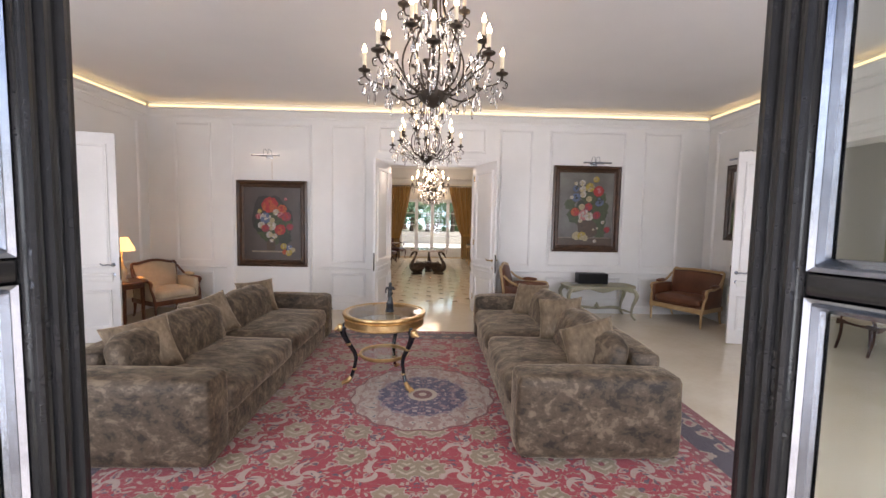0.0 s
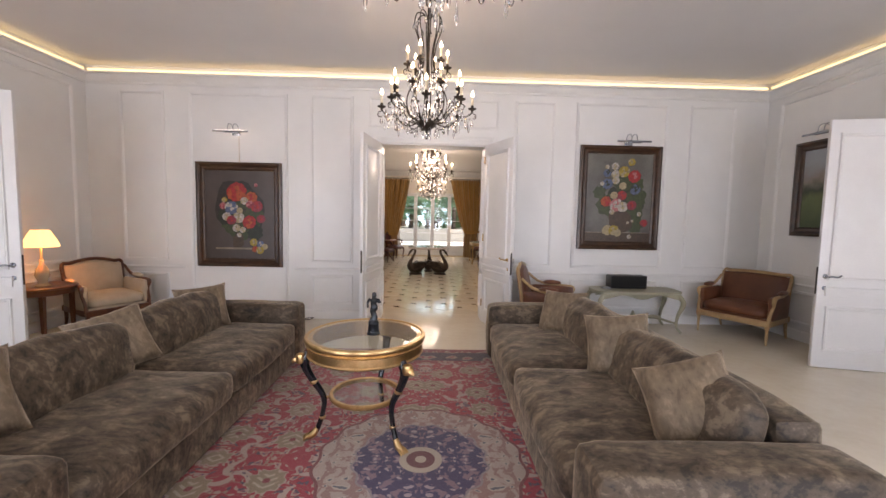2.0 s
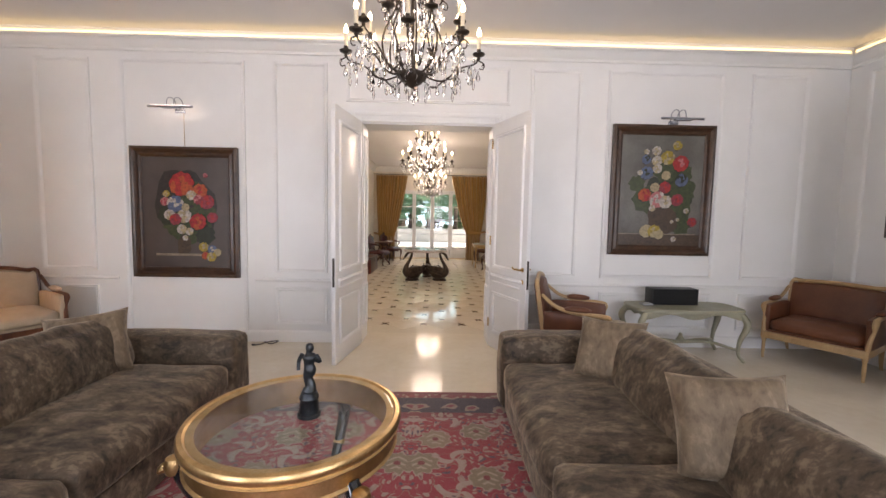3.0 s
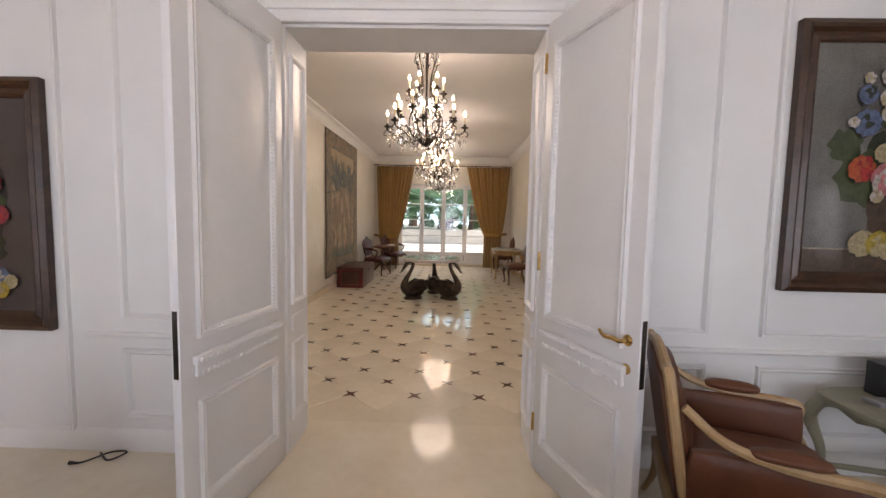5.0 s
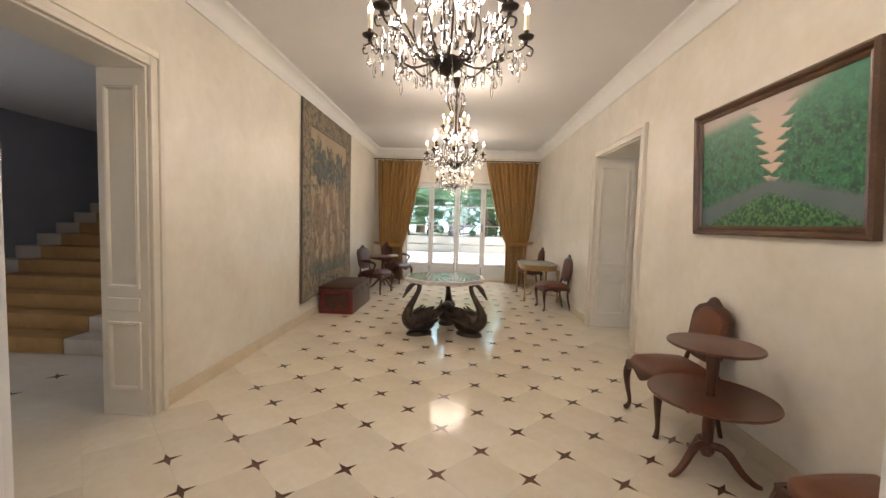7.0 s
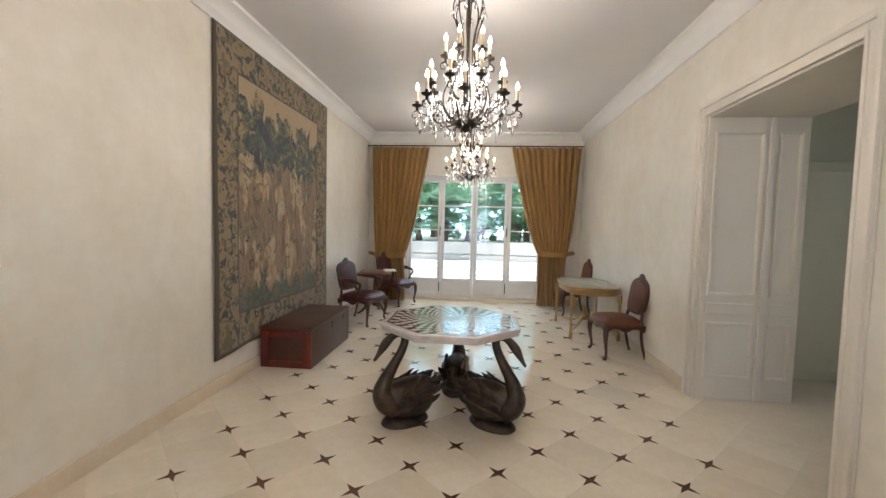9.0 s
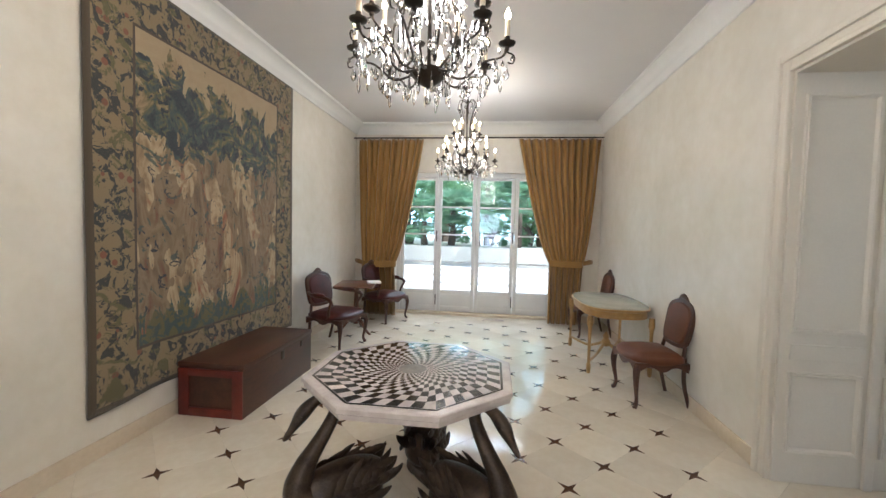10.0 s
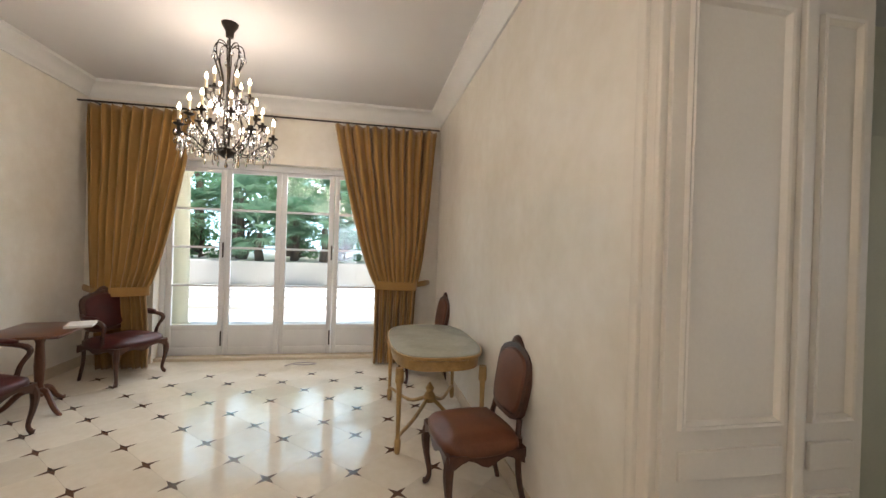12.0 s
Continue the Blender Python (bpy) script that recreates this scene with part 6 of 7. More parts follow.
tp = part("tapestry", cloth_sheet(50, 40, lambda u, v: (0.018 + 0.012 * math.sin(u * 21 + 2 * v) * (1 - v) + 0.02 * (1 - v) * noise.noise(Vector((u * 4, v * 2, 3))), (u - 0.5) * TW, (v - 0.5) * TH + 0.02 * math.sin(u * 9) * (1 - v))), tapestry_material(TW, TH), m=pose(HX0, 11.92, 1.79))
tagged(thicken(tp, 0.008), "large faded woven tapestry with figures and a leafy border", "tapestry")

# ---- hall chairs and tables ----
chair(pose(1.80, 12.42, 0, 0, 0, -84), "brown leather side chair with carved frame beside a gilded table", leather=TANLEATHER, group="hall side chairs", w=0.5, d=0.46)
chair(pose(1.80, 14.83, 0, 0, 0, -84), "brown leather side chair with carved frame by the curtain", leather=TANLEATHER, group="hall side chairs", w=0.5, d=0.46)
chair(pose(1.74, 8.11, 0, 0, 0, -88), "brown leather side chair with carved frame by the wall", leather=TANLEATHER, group="hall side chairs", w=0.5, d=0.46)
chair(pose(1.74, 6.50, 0, 0, 0, -82), "brown leather side chair with carved frame by the wall", leather=TANLEATHER, group="hall side chairs", w=0.5, d=0.46)
chair(pose(-1.73, 13.49, 0, 0, 0, 75), "dark red leather armchair with a carved wooden frame", arms=True, group="red leather armchairs", name="armchair", w=0.58, d=0.52, sh=0.44, bh=0.44)
chair(pose(-1.52, 15.10, 0, 0, 0, 66), "dark red leather armchair with a carved wooden frame by the curtain", arms=True, group="red leather armchairs", name="armchair", w=0.58, d=0.52, sh=0.44, bh=0.44)


def tripod(s, r, h, mat, z=0.0):
    for k in range(3):
        part("foot", tube(((0.02, 0, h, 0.026), (r * 0.4, 0, h * 0.95, 0.026), (r * 0.75, 0, h * 0.35, 0.022), (r, 0, 0.016, 0.018), (r + 0.04, 0, 0.012, 0.012)), 8, 4), mat, s, m=rot_z(120 * k + 200))


tt = thing("tiered_table", "two-tier round mahogany table on a tripod foot", "side table", pose(1.665, 7.50, 0))
part("column", lathe(((0.03, 0.1), (0.045, 0.13), (0.03, 0.18), (0.036, 0.3), (0.028, 0.44), (0.034, 0.47), (0.028, 0.52), (0.032, 0.64), (0.038, 0.72), (0.026, 0.80)), 16), MAHOGANY, tt)
part("lower_tier", lathe(((0.34, 0.475), (0.355, 0.48), (0.36, 0.49), (0.355, 0.498), (0.34, 0.494)), 40), MAHOGANY, tt)
part("upper_tier", lathe(((0.245, 0.80), (0.26, 0.805), (0.265, 0.814), (0.26, 0.822), (0.245, 0.818)), 40), MAHOGANY, tt)
tripod(tt, 0.25, 0.17, MAHOGANY)
pt = thing("pedestal_table", "small square mahogany table on a tripod foot", "side table", pose(-1.72, 14.20, 0, 0, 0, 10))
part("tabletop", boxes((-0.28, -0.36, 0.70, 0.28, 0.36, 0.725), bev=0.006), MAHOGANY, pt)
part("column", lathe(((0.035, 0.12), (0.05, 0.16), (0.03, 0.22), (0.04, 0.4), (0.03, 0.6), (0.06, 0.68), (0.1, 0.70)), 16), MAHOGANY, pt)
tripod(pt, 0.28, 0.18, MAHOGANY)
# booklet-shaped pale slab that imitates light reflected at the tabletop's edge
glint_slab = thing("booklet", "thin pale slab standing in for a light reflection on the table", "booklet", pose(-1.50, 14.36, 0.725, 0, 0, 22))
GLINT = surf("off_white_glint", (0.72, 0.69, 0.64), (0.62, 0.58, 0.53), 6, 120, 0.7)
part("glint_shell", boxes((-0.10, -0.14, 0.0, 0.10, 0.14, 0.003), (-0.10, -0.14, 0.017, 0.10, 0.14, 0.02), (-0.103, -0.14, 0.0, -0.10, 0.14, 0.02)), GLINT, glint_slab, smooth=0)
part("glint_core", boxes((-0.098, -0.136, 0.0032, 0.096, 0.136, 0.0168)), WHITE, glint_slab, smooth=0)


def game_table(m):
    s = thing("gilded_table", "gilded table with a grey stone top and crossed stretchers", "table", m)
    W, L, H = 0.77, 1.28, 0.75

    def outline(k):
        p = []
        for i in range(48):
            a = 2 * math.pi * i / 48
            q = 3.2
            rr = (abs(math.cos(a)) ** q + abs(math.sin(a)) ** q) ** (-1 / q)
            p.append((math.cos(a) * rr * W / 2 * k, math.sin(a) * rr * L / 2 * (k * 0.5 + 0.5)))
        return p

    def ringed(levels):
        bm = bmesh.new()
        rs = [[bm.verts.new((x, y, z)) for x, y in outline(k)] for k, z in levels]
        for a, b in zip(rs, rs[1:]):
            for i in range(48):
                j = (i + 1) % 48
                bm.faces.new((a[i], a[j], b[j], b[i]))
        bm.faces.new(rs[0][::-1]), bm.faces.new(rs[-1])
        return bm
    part("stone_top", ringed(((0.95, H - 0.018), (0.965, H - 0.012), (0.965, H - 0.003), (0.955, H))), surf("grey_green_stone", (0.42, 0.42, 0.35), (0.33, 0.33, 0.27), 5, 40, 0.2, bumps=0.02), s, "grey-green stone top")
    part("apron", ringed(((0.88, H - 0.12), (0.93, H - 0.115), (0.93, H - 0.04), (1.0, H - 0.03), (1.0, H - 0.01), (0.955, H - 0.006))), GOLDWOOD, s, "gilded bowed apron")
    for sx in (-1, 1):
        for sy in (-1, 1):
            x, y = sx * (W / 2 - 0.06), sy * (L / 2 - 0.10)
            part("leg", tube(((x, y, H - 0.1, 0.03), (x, y, H - 0.2, 0.034), (x, y, H - 0.24, 0.022), (x, y, 0.3, 0.018), (x, y, 0.13, 0.016), (x, y, 0.1, 0.024), (x, y, 0.03, 0.024), (x, y, 0.0, 0.016)), 10, 3), GOLDWOOD, s)
            part("stretcher", tube(((x, y, 0.13, 0.014), (x * 0.5, y * 0.4, 0.12, 0.016), (x * 0.12, y * 0.08, 0.2, 0.018)), 8, 4), GOLDWOOD, s)
    part("finial", lathe(((0.0, 0.16), (0.05, 0.18), (0.06, 0.22), (0.03, 0.27), (0.04, 0.3), (0.0, 0.36)), 16), GOLDWOOD, s)
    return s


game_table(pose(1.72, 13.57, 0))

# ---- large green painting in the hall ----
def garden_canvas(w, h, fw):
    """Painted hedges with a bright gap of dusk sky between them and grey paths in the grass."""
    m, t, b = nodes_of("garden_canvas")
    vec = coords(t)
    sep = nd(t, "SeparateXYZ", {"Vector": vec})
    x = math_(t, "DIVIDE", sep.outputs[0], w / 2)
    z = math_(t, "DIVIDE", math_(t, "SUBTRACT", sep.outputs[2], fw), h)
    fleck, tuft, soft = noise_(t, 46, 4, 0.7), noise_(t, 17, 5, 0.65, None, 0.8), noise_(t, 3.2, 4)

    def step(v, lo, hi):
        return nd(t, "MapRange", {"Value": v, "From Min": lo, "From Max": hi}, interpolation_type="SMOOTHSTEP").outputs[0]

    sky = ramp(t, z, ((0.35, (0.60, 0.46, 0.34)), (0.7, (0.58, 0.46, 0.36)), (1.0, (0.46, 0.40, 0.36))))
    # boughs: a saw of layered branches along each flank of the gap
    saw = math_(t, "FRACT", math_(t, "ADD", math_(t, "MULTIPLY", z, 11.0), math_(t, "MULTIPLY", soft, 1.6)))
    jag = math_(t, "ADD", math_(t, "MULTIPLY", math_(t, "SUBTRACT", 1.0, saw), 0.15), math_(t, "MULTIPLY", tuft, 0.07))
    gap = math_(t, "MULTIPLY", math_(t, "SUBTRACT", z, 0.36), 0.42)
    left = math_(t, "SUBTRACT", math_(t, "SUBTRACT", math_(t, "ADD", -0.03, jag), gap), x)
    right = math_(t, "SUBTRACT", math_(t, "SUBTRACT", x, math_(t, "SUBTRACT", 0.21, jag)), math_(t, "MULTIPLY", gap, 0.8))
    crest_l = math_(t, "SUBTRACT", math_(t, "ADD", 0.99, math_(t, "MULTIPLY", x, 0.06)), z)
    crest_r = math_(t, "SUBTRACT", math_(t, "ADD", 0.88, math_(t, "MULTIPLY", x, 0.32)), z)
    tree_l = math_(t, "MULTIPLY", step(left, -0.015, 0.035), step(crest_l, -0.02, 0.10))
    tree_r = math_(t, "MULTIPLY", step(right, -0.015, 0.035), step(crest_r, -0.02, 0.16))
    trees = math_(t, "MAXIMUM", tree_l, tree_r)
    bough = mixc(t, step(tuft, 0.36, 0.64), (0.008, 0.06, 0.032), (0.025, 0.17, 0.08))
    bough = mixc(t, math_(t, "MULTIPLY", step(fleck, 0.52, 0.66), 0.55), bough, (0.10, 0.32, 0.12))
    bough = mixc(t, math_(t, "MULTIPLY", step(z, 0.62, 1.0), 0.55), bough, (0.10, 0.30, 0.21))
    c = mixc(t, trees, sky, bough)
    # paths and the grass before them
    ax = math_(t, "ABSOLUTE", math_(t, "SUBTRACT", x, 0.08))
    lift = math_(t, "SUBTRACT", math_(t, "ADD", z, math_(t, "MULTIPLY", ax, 0.20)), math_(t, "MULTIPLY", tuft, 0.05))
    c = mixc(t, step(math_(t, "SUBTRACT", 0.38, lift), 0.0, 0.07), c, mixc(t, soft, (0.07, 0.12, 0.12), (0.15, 0.19, 0.20)))
    grass = mixc(t, step(fleck, 0.42, 0.62), (0.012, 0.065, 0.028), (0.10, 0.27, 0.09))
    low = math_(t, "SUBTRACT", math_(t, "ADD", z, math_(t, "MULTIPLY", ax, 0.26)), math_(t, "MULTIPLY", tuft, 0.08))
    c = mixc(t, step(math_(t, "SUBTRACT", 0.255, low), 0.0, 0.06), c, grass)
    t.links.new(c, b.inputs["Base Color"])
    b.inputs["Roughness"].default_value = 0.45
    bump(t, b, fleck, 0.15, 0.002)
    return m


WALNUT = surf("brown_walnut_frame", (0.14, 0.07, 0.032), (0.06, 0.028, 0.014), 8, 70, 0.35, coat=0.2, bumps=0.08)
picture("painting", "large green garden painting in a brown wooden frame", pose(HX1 - 0.003, 7.755, 1.50) @ rot_z(-90) @ Matrix.Rotation(radians(3), 4, "X"), 1.51, 0.985, 0.072, garden_canvas(1.366, 0.841, 0.072), wood=WALNUT)

# ---- garden doors of the hall ----
WF = surf("white_window_paint", (0.80, 0.80, 0.79), (0.73, 0.73, 0.73), 3, 80, 0.35, bumps=0.04)
wy = HY1 + 0.20
wf = structure("window_frame_hall", boxes((WX0, wy - 0.05, 0, WX0 + 0.06, wy + 0.05, WZ), (WX1 - 0.06, wy - 0.05, 0, WX1, wy + 0.05, WZ), (WX0 + 0.06, wy - 0.05, WZ - 0.08, WX1 - 0.06, wy + 0.05, WZ), bev=0.004), WF, "white painted frame of the garden doors", "window frame")
structure("threshold", boxes((WX0, HY1 + 0.04, 0.0, WX1, HY1 + 0.4, 0.045), bev=0.004), SKIRT, "stone threshold of the garden doors", "threshold")
lw = (WX1 - WX0 - 0.12) / 4
for k in range(4):
    x0 = WX0 + 0.06 + k * lw
    lf = thing("window_%d" % (k + 1), "white glazed garden door leaf with four panes", "glazed door", pose(x0, wy, 0.045), kind="structure")
    zt = WZ - 0.08 - 0.05
    sw_ = 0.065
    for a in (0.003, lw - sw_ - 0.003):
        part("stile", boxes((a, -0.022, 0, a + sw_, 0.022, zt), bev=0.004), WF, lf)
    for z, hh in ((0.05, 0.05), (0.365, 0.035), (0.922, 0.014), (1.43, 0.014), (1.935, 0.014), (zt - 0.022, 0.022)):
        part("rail" if hh > 0.02 else "glazing_bar", boxes((sw_ + 0.003, -0.02, z - hh, lw - sw_ - 0.003, 0.02, z + hh), bev=0.003), WF, lf)
    part("lower_panel", boxes((sw_ + 0.003, -0.01, 0.10, lw - sw_ - 0.003, 0.01, 0.33), bev=0.002), WF, lf)
    lims = (0.40, 0.908, 0.936, 1.416, 1.444, 1.921, 1.949, zt - 0.044)
    for i in range(4):
        g = part("pane", boxes((sw_ + 0.003, -0.002, lims[2 * i], lw - sw_ - 0.003, 0.002, lims[2 * i + 1])), PANE, lf, "clear glass pane", smooth=0)
        g.visible_shadow = False
    if k in (0, 2):
        part("bolt", boxes((lw - 0.03, -0.034, 0.12, lw - 0.012, -0.0225, 0.32), bev=0.003), IRON, lf, "dark iron bolt")
        part("bolt", boxes((lw - 0.03, -0.034, 1.3, lw - 0.012, -0.0225, 1.5), bev=0.003), IRON, lf, "dark iron bolt")
tagged(part("cable_coil", tube(((0.25, 15.4, 0.012, 0.008), (0.4, 15.34, 0.02, 0.008), (0.52, 15.42, 0.012, 0.008), (0.3, 15.45, 0.02, 0.008), (0.15, 15.36, 0.01, 0.008)), 6, 5), surf("pale_cloth_strap", (0.5, 0.45, 0.42), (0.4, 0.35, 0.33), 20, 80, 0.8)), "loose pale strap on the floor by the garden doors", "strap")


# ---- curtains ----
def curtain(side, xo, xi_top, xi_tie, xi_bot, xo_tie, ztie, label):
    zt = 3.12

    def at(u, v):
        z = 0.015 + v * (zt - 0.015)
        if z > ztie:
            f = ((z - ztie) / (zt - ztie))
            xi = xi_tie + (xi_top - xi_tie) * (f ** 0.72)
            amp = 0.022 + 0.035 * f
        else:
            f = z / ztie
            xi = xi_bot + (xi_tie - xi_bot) * f ** 2
            amp = 0.04
        squeeze = math.exp(-((z - ztie) / 0.22) ** 2)
        out = xo_tie + (xo - xo_tie) * (max(0.0, z - ztie) / (zt - ztie)) ** 0.55 - 0.08 * (xo_tie - xi_bot) * max(0.0, 1 - z / ztie)
        x = out + (xi - out) * u
        ph = 2 * math.pi * 11 * (u + 0.02 * noise.noise(Vector((u * 5, v * 3, side))))
        y = math.sin(ph) * amp * (1 - 0.4 * squeeze) + 0.02 * noise.noise(Vector((u * 8, v * 4, 9 + side))) - 0.02 * squeeze
        x += 0.25 * amp * math.cos(ph * 0.5)
        return (x, y, z)
    s = thing("curtain", label, "curtain", pose(0, 15.38, 0), "ochre curtains")
    thicken(part("drape", cloth_sheet(154, 40, at), GOLDFABRIC, s, smooth=80), 0.006)
    xm, hw = (xo_tie + xi_tie) / 2, abs(xi_tie - xo_tie) / 2
    band = []
    for i in range(24):
        a = 2 * math.pi * i / 24
        band.append((xm + (hw + 0.02) * math.cos(a), 0.10 * math.sin(a) - 0.01))
    bm = bmesh.new()
    rs = [[bm.verts.new((x * 1.0, y, ztie + dz + 0.03 * (x - xm) * (-side))) for x, y in band] for dz in (-0.055, -0.05, 0.05, 0.055)]
    for a, b in zip(rs, rs[1:]):
        for i in range(24):
            j = (i + 1) % 24
            bm.faces.new((a[i], a[j], b[j], b[i]))
    thicken(part("tieback", bm, GOLDFABRIC, s, "ochre fabric tieback", smooth=60), 0.006)
    hook = tube(((xo_tie, 0.0, ztie + 0.01, 0.035), (xo_tie + side * 0.14, 0.10, ztie + 0.03, 0.04), (xo_tie + side * 0.22, 0.23, ztie + 0.03, 0.03)), 8, 3, flat=0.4)
    part("tieback_hook", hook, GOLDFABRIC, s)
    return s


curtain(-1, -2.13, -0.94, -1.43, -1.40, -2.02, 0.93, "ochre floor-length curtain tied back by the window")
curtain(1, 2.0, 0.69, 1.26, 1.26, 1.78, 1.04, "ochre floor-length curtain tied back by the window")
rod = thing("curtain_rod", "thin dark iron curtain rod above the window", "curtain rod", pose(0, 15.38, 3.15))
part("rod", tube(((HX0 + 0.03, 0, 0, 0.012), (2.05, 0, 0, 0.012)), 8, 1), IRON, rod)
for x in (-2.1, -0.1, 1.9):
    part("bracket", tube(((x, 0, 0.012, 0.008), (x, 0.1, 0.02, 0.008), (x, 0.24, 0.02, 0.010)), 6, 2), IRON, rod)

# ---- stairs seen through the west opening ----
STONE = surf("pale_stone_steps", (0.58, 0.5, 0.4), (0.48, 0.4, 0.31), 3, 30, 0.4)
RUNNER = surf("brown_stair_carpet", (0.44, 0.25, 0.09), (0.32, 0.17, 0.06), 5, 200, 0.95, bumps=0.4)
stc = thing("staircase", "stone staircase with a brown carpet runner", "staircase", pose(0, 0, 0), kind="structure")
for k in range(13):
    y0, z1 = 9.0 + 0.30 * k, 0.17 * (k + 1)
    xr = -3.55 if k > 2 else -3.05
    part("step", boxes((-6.4, y0, 0.0 if k < 3 else z1 - 0.34, xr, y0 + 0.34, z1), bev=0.012), STONE, stc)
    part("runner", boxes((-6.0, y0 - 0.012, z1 - 0.16, -4.15 + 0.0 * k, y0 + 0.30, z1 + 0.010), bev=0.006), RUNNER, stc, "brown carpet runner")
part("stringer", boxes((-3.55, 9.9, 0.0, -3.4, 12.8, 1.2), bev=0.01), STONE, stc)
ns = thing("newel_post", "dark carved wooden newel post of the stairs", "newel post", pose(-3.48, 11.2, 1.2))
part("post", lathe(((0.07, 0), (0.07, 0.1), (0.04, 0.14), (0.055, 0.4), (0.035, 0.7), (0.06, 0.78), (0.06, 0.86)), 16), DARKWOOD, ns)
part("finial", lathe(((0.02, 0.86), (0.07, 0.9), (0.085, 0.96), (0.06, 1.03), (0.0, 1.05)), 16), DARKWOOD, ns)

# cupboard in the room beyond the east opening
cb = thing("wall_cupboard", "grey-green panelled cupboard in the next room", "cupboard", pose(4.6, 12.2, 0))
part("body", boxes((-1.3, -0.35, 0, 1.3, 0, 2.3), bev=0.006), GREYWALL, cb)
for x in (-0.98, -0.33, 0.33, 0.98):
    part("door", boxes((x - 0.31, -0.372, 0.1, x + 0.31, -0.35, 2.2), bev=0.004), GREYWALL, cb)

# ---- garden ----
BARK = surf("brown_bark", (0.12, 0.085, 0.06), (0.06, 0.042, 0.03), 6, 40, 0.9, stretch=(1, 1, 0.3), bumps=0.6, deep=0.02)


def leaf_mat(name, a, b_, trans=0.25):
    m, t, b = nodes_of(name)
    r = nd(t, "NewGeometry").outputs["Random Per Island"]
    c = ramp(t, r, ((0.0, a), (1.0, b_)))
    t.links.new(c, b.inputs["Base Color"])
    b.inputs["Roughness"].default_value = 0.5
    out = t.nodes["Material Output"]
    tl_ = nd(t, "BsdfTranslucent")
    t.links.new(c, tl_.inputs["Color"])
    mx = nd(t, "MixShader", {0: trans})
    t.links.new(b.outputs[0], mx.inputs[1]), t.links.new(tl_.outputs[0], mx.inputs[2]), t.links.new(mx.outputs[0], out.inputs["Surface"])
    return m


LEAF = leaf_mat("broad_leaves", (0.11, 0.25, 0.11), (0.22, 0.38, 0.19), 0.6)
PALMLEAF = leaf_mat("palm_leaves", (0.11, 0.25, 0.14), (0.24, 0.38, 0.24), 0.6)


def crown_mesh(seed, lumps, n, size):
    rng = np.random.default_rng(seed)
    vs, fs = [], []
    for k in range(n):
        cx, cy, cz, r = lumps[rng.integers(len(lumps))]
        d = rng.normal(size=3)
        d /= np.linalg.norm(d)
        p = np.array((cx, cy, cz)) + d * r * rng.uniform(0.55, 1.05) * (1, 1, 0.8)
        a, b = rng.normal(size=3), rng.normal(size=3)
        a /= np.linalg.norm(a)
        b -= a * a.dot(b)
        b /= np.linalg.norm(b)
        s = size * rng.uniform(0.6, 1.3)
        i = len(vs)
        vs += [p - a * s, p + b * s * 0.45, p + a * s, p - b * s * 0.45]
        fs.append((i, i + 1, i + 2, i + 3))
    me = bpy.data.meshes.new("crown")
    me.from_pydata([tuple(v) for v in vs], [], fs)
    return me


def tree(m, seed, h=5.0, label="leafy green garden tree in sunlight", n=5600, spread=2.2, name="tree"):
    s = thing(name, label, "tree" if h > 2.5 else "shrub", m, "garden trees" if h > 2.5 else "garden shrubs")
    rng = random.Random(seed)
    tb = tube(((0, 0, 0, 0.2 * h / 5), (0.1, 0.05, h * 0.3, 0.14 * h / 5), (0.0, 0.1, h * 0.6, 0.09 * h / 5), (0.1, 0, h * 0.9, 0.03)), 8, 4)
    lumps = []
    for k in range(9):
        a, rr = rng.uniform(0, 6.28), rng.uniform(0.3, 1.0) * spread
        z = h * rng.uniform(0.12, 1.0)
        lumps.append((rr * math.cos(a), rr * math.sin(a), z, rng.uniform(0.5, 0.95) * spread * 0.55))
        tube(((0.05, 0.05, z * 0.5, 0.06), (rr * 0.5 * math.cos(a), rr * 0.5 * math.sin(a), z * 0.8, 0.04), (rr * math.cos(a), rr * math.sin(a), z, 0.015)), 5, 3, tb)
    part("trunk", tb, BARK, s)
    cm = crown_mesh(seed, lumps, n, 0.10 if h > 2.5 else 0.07)
    part("crown", cm, LEAF, s, smooth=0)
    return s


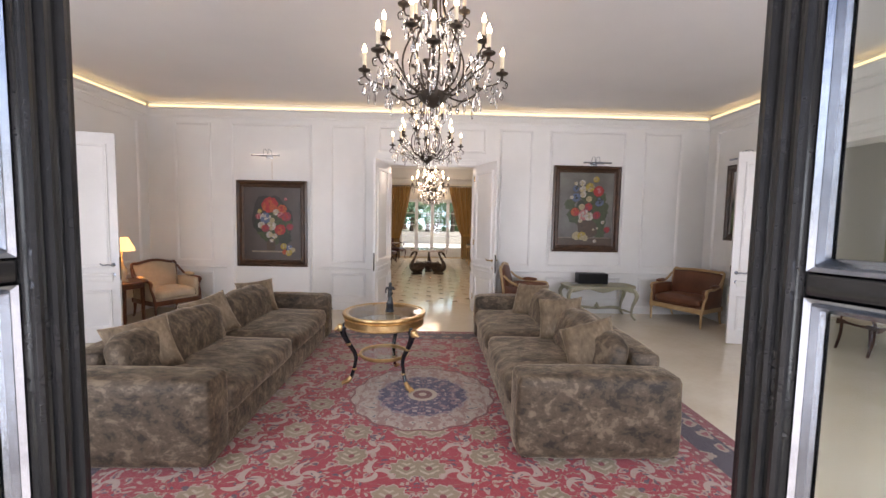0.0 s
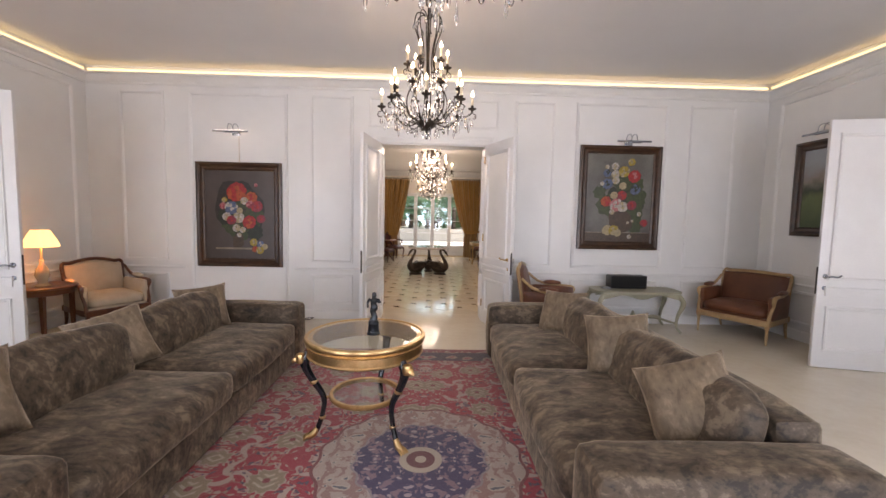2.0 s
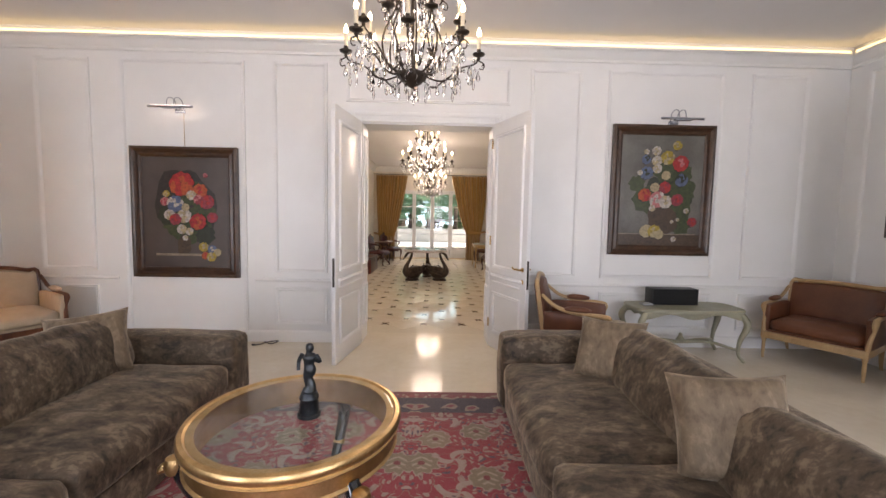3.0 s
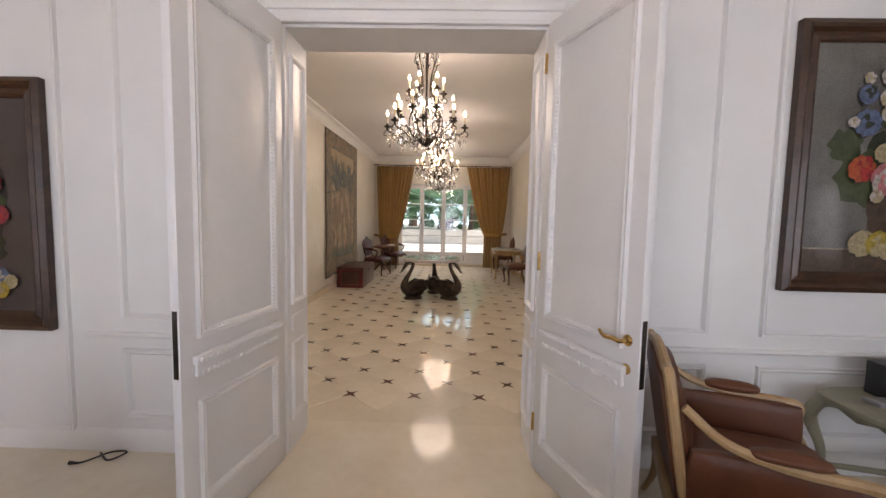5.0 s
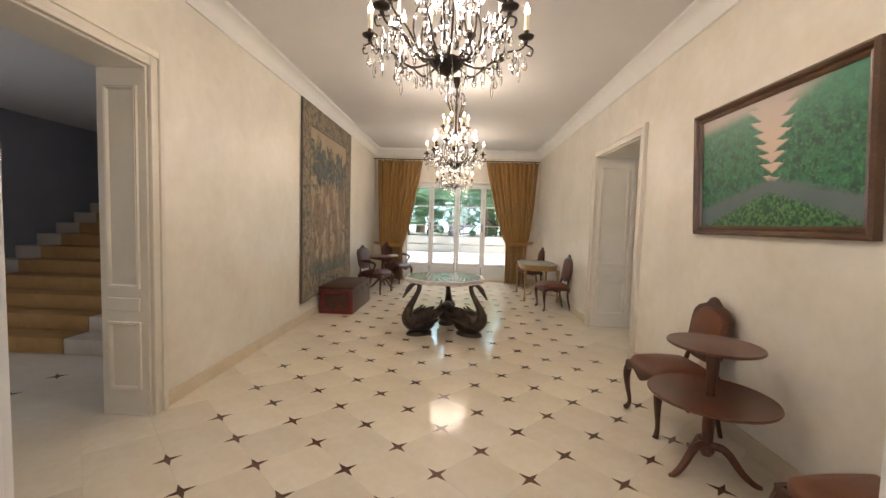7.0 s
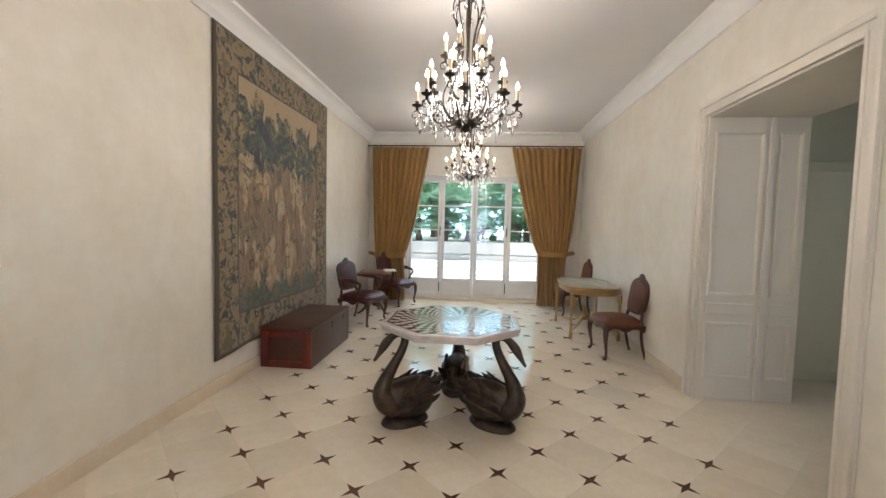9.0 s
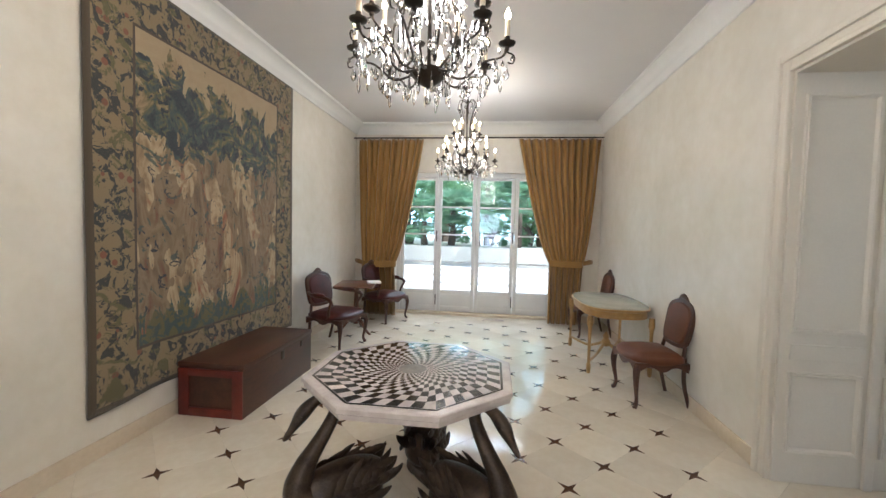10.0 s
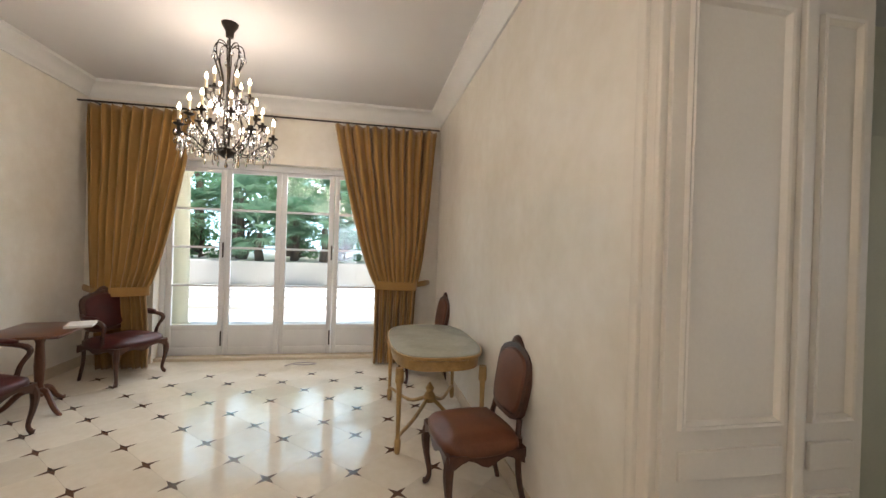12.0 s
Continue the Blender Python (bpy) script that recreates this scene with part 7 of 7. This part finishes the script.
def palm(m, seed, h=2.2, label="fan palm with spiky green leaves"):
    s = thing("palm", label, "palm", m, "garden palms")
    rng = random.Random(seed)
    tb = tube(((0, 0, 0, 0.16), (0.05, 0, h * 0.5, 0.13), (0.02, 0.05, h, 0.11)), 10, 4)
    part("trunk", tb, BARK, s)
    vs, fs = [], []
    for k in range(46):
        az, el = rng.uniform(0, 2 * math.pi), rng.uniform(-0.6, 1.3)
        d = Vector((math.cos(az) * math.cos(el), math.sin(az) * math.cos(el), math.sin(el)))
        L = rng.uniform(0.5, 0.8)
        hub = Vector((0.02, 0.05, h)) + d * L
        side = d.cross(Vector((0, 0, 1)))
        side = side.normalized() if side.length > 0.05 else Vector((1, 0, 0))
        upv = side.cross(d).normalized()
        i = len(vs)
        vs += [Vector((0.02, 0.05, h)) - side * 0.012, Vector((0.02, 0.05, h)) + side * 0.012, hub + side * 0.012, hub - side * 0.012]
        fs.append((i, i + 1, i + 2, i + 3))
        for b in range(15):
            t_ = (b / 14 - 0.5) * 2.5
            bd = (d * math.cos(t_) + side * math.sin(t_) + upv * 0.12).normalized()
            bl = rng.uniform(0.55, 0.75)
            tip = hub + bd * bl - Vector((0, 0, 0.16))
            w_ = (side * math.cos(t_) - d * math.sin(t_)) * 0.03
            i = len(vs)
            mid = hub + bd * bl * 0.5
            vs += [hub, mid - w_, tip, mid + w_]
            fs.append((i, i + 1, i + 2, i + 3))
    me = bpy.data.meshes.new("crown")
    me.from_pydata([tuple(v) for v in vs], [], fs)
    part("crown", me, PALMLEAF, s, smooth=0)
    return s


PORCH = surf("cream_porch_plaster", (0.72, 0.66, 0.5), (0.64, 0.57, 0.42), 2, 40, 0.7)
structure("porch_roof", boxes((-7, HY1 + 0.3, 2.95, 7, 18.3, 3.2)), PORCH, "plain plaster porch roof over the garden doors", "roof")
structure("terrace", boxes((-9, HY1 + 0.3, -0.1, 9, 18.6, -0.03)), surf("pale_terrace_stone", (0.72, 0.72, 0.72), (0.62, 0.62, 0.62), 1.2, 30, 0.5), "pale stone terrace under the porch", "pavement")
for k in range(3):
    structure("garden_step", boxes((-9, 20.6 + 1.3 * k, -0.1, 9, 21.9 + 1.3 * k, 0.06 * k + 0.0), bev=0.01), surf("pale_garden_stone", (0.72, 0.69, 0.64), (0.62, 0.59, 0.54), 1.5, 30, 0.7), "wide shallow stone garden step", "step")
structure("garden_bed", boxes((-30, 24.6, -0.1, 30, 42, 0.9)), surf("sunlit_pale_earth", (0.68, 0.64, 0.56), (0.56, 0.52, 0.45), 1.0, 30, 0.95, bumps=0.4, deep=0.03), "pale sunlit raised planting bed", "ground")
for x in (-2.15, -5.2, 3.2, 6.0):
    col_ = thing("porch_column", "round cream plaster porch column", "column", pose(x, 17.9, -0.03), "porch columns")
    part("shaft", lathe(((0.16, 0.12), (0.165, 0.9), (0.14, 2.72)), 28), PORCH, col_)
    part("base", lathe(((0.22, 0), (0.22, 0.06), (0.19, 0.07), (0.2, 0.1), (0.165, 0.125)), 28), PORCH, col_)
    part("capital", lathe(((0.145, 2.72), (0.19, 2.8), (0.19, 2.84), (0.22, 2.86), (0.22, 2.98)), 28), PORCH, col_)
for k, (x, y, hp) in enumerate(((-1.5, 25.6, 1.5), (1.3, 25.3, 2.0), (-3.6, 26.4, 2.3), (3.4, 25.9, 1.7), (0.0, 26.9, 2.6), (-2.6, 25.2, 1.0), (2.4, 27.2, 2.9), (-5.4, 25.9, 1.6), (5.2, 25.6, 2.2), (-0.4, 25.0, 1.2), (4.6, 27.4, 3.0), (-4.6, 27.6, 3.0))):
    palm(pose(x, y, 0.9, 0, 0, 40 * k), 10 + k, hp)
for k, (x, y, h) in enumerate(((-6.5, 30, 7), (-2.5, 31, 8), (2.0, 30.5, 7.5), (6.5, 30, 7), (10.5, 31, 8), (-11, 31, 8), (-4.5, 28.5, 5), (5.0, 28.2, 5))):
    tree(pose(x, y, 0.9, 0, 0, 50 * k), 30 + k, h, spread=2.9)
for k in range(9):
    tree(pose(-7 + 1.8 * k, 26.4 + 0.5 * (k % 2), 0.9), 60 + k, 1.3, "low green garden shrub in sunlight", 1400, 0.8, "shrub")
# woods that close the garden
wl = random.Random(8)
tagged(part("hedge_wood", crown_mesh(99, [(-30 + 2.0 * i, 36 + wl.uniform(-1, 1), wl.uniform(1, 7), 2.2) for i in range(31)] * 1, 13000, 0.24), LEAF, smooth=0), "dense green trees closing the garden", "trees", kind="stuff")

# glowing sheet added behind the woods; brightens the window view and floor reflection
HAZE = glow("glowing_sky_sheet", (0.62, 0.88, 1.0), 1.5)
structure("backdrop", boxes((-90, 70, -0.1, 90, 70.2, 45)), HAZE, "glowing sheet added as bright hazy summer sky beyond the garden", "sky")

# ---- floor tiles and stars of the hall ----
PX, PY, X0, Y0 = 0.281, 0.276, -0.045, 7.30
g_ = 0.0005
tile = bmesh.new()
lo_ = [tile.verts.new(p) for p in ((-PX + g_, 0, -0.006), (0, -PY + g_, -0.006), (PX - g_, 0, -0.006), (0, PY - g_, -0.006))]
mi_ = [tile.verts.new((v.co.x, v.co.y, -0.0008)) for v in lo_]
hi_ = [tile.verts.new((v.co.x * 0.994, v.co.y * 0.994, 0.0)) for v in lo_]
for a, b in ((lo_, mi_), (mi_, hi_)):
    for i in range(4):
        tile.faces.new((a[i], a[(i + 1) % 4], b[(i + 1) % 4], b[i]))
tile.faces.new(hi_), tile.faces.new(lo_[::-1])
tile_me = mesh_of("tile", tile, 0)
tile_me.materials.append(MARBLE)
star = bmesh.new()
for z in (-0.003, 0.0012):
    ring = []
    for k in range(8):
        a = math.pi / 4 * k
        r = 0.080 if k % 2 == 0 else 0.023
        ring.append(star.verts.new((r * math.cos(a + math.pi / 4), r * math.sin(a + math.pi / 4), z)))
    if z > 0:
        star.faces.new(ring)
        low = prev
        for i in range(8):
            star.faces.new((low[i], low[(i + 1) % 8], ring[(i + 1) % 8], ring[i]))
    prev = ring
star_me = mesh_of("star_inlay", star, 0)
star_me.materials.append(STARSTONE)
hall_floor = bpy.data.objects["floor_hall"]
for i in range(-8, 9):
    for j in range(-6, 31):
        x, y = X0 + PX * i, Y0 + PY * j
        if y > HY1 + 0.05 or y < 5.98:
            continue
        if (i + j) % 2 == 1:
            part("tile", tile_me, None, hall_floor, m=Matrix.Translation((x, y, 0)))
        elif -6 <= i <= 6 and 6.1 < y < 15.3:
            part("star_inlay", star_me, None, hall_floor, m=Matrix.Translation((x, y, 0)))
for x, y in ((-3.65, 8.45), (-3.65, 8.05), (-3.65, 7.65), (-4.2, 8.25), (-4.2, 7.85)):
    part("star_inlay", star_me, None, hall_floor, m=Matrix.Translation((x, y, -0.002)))
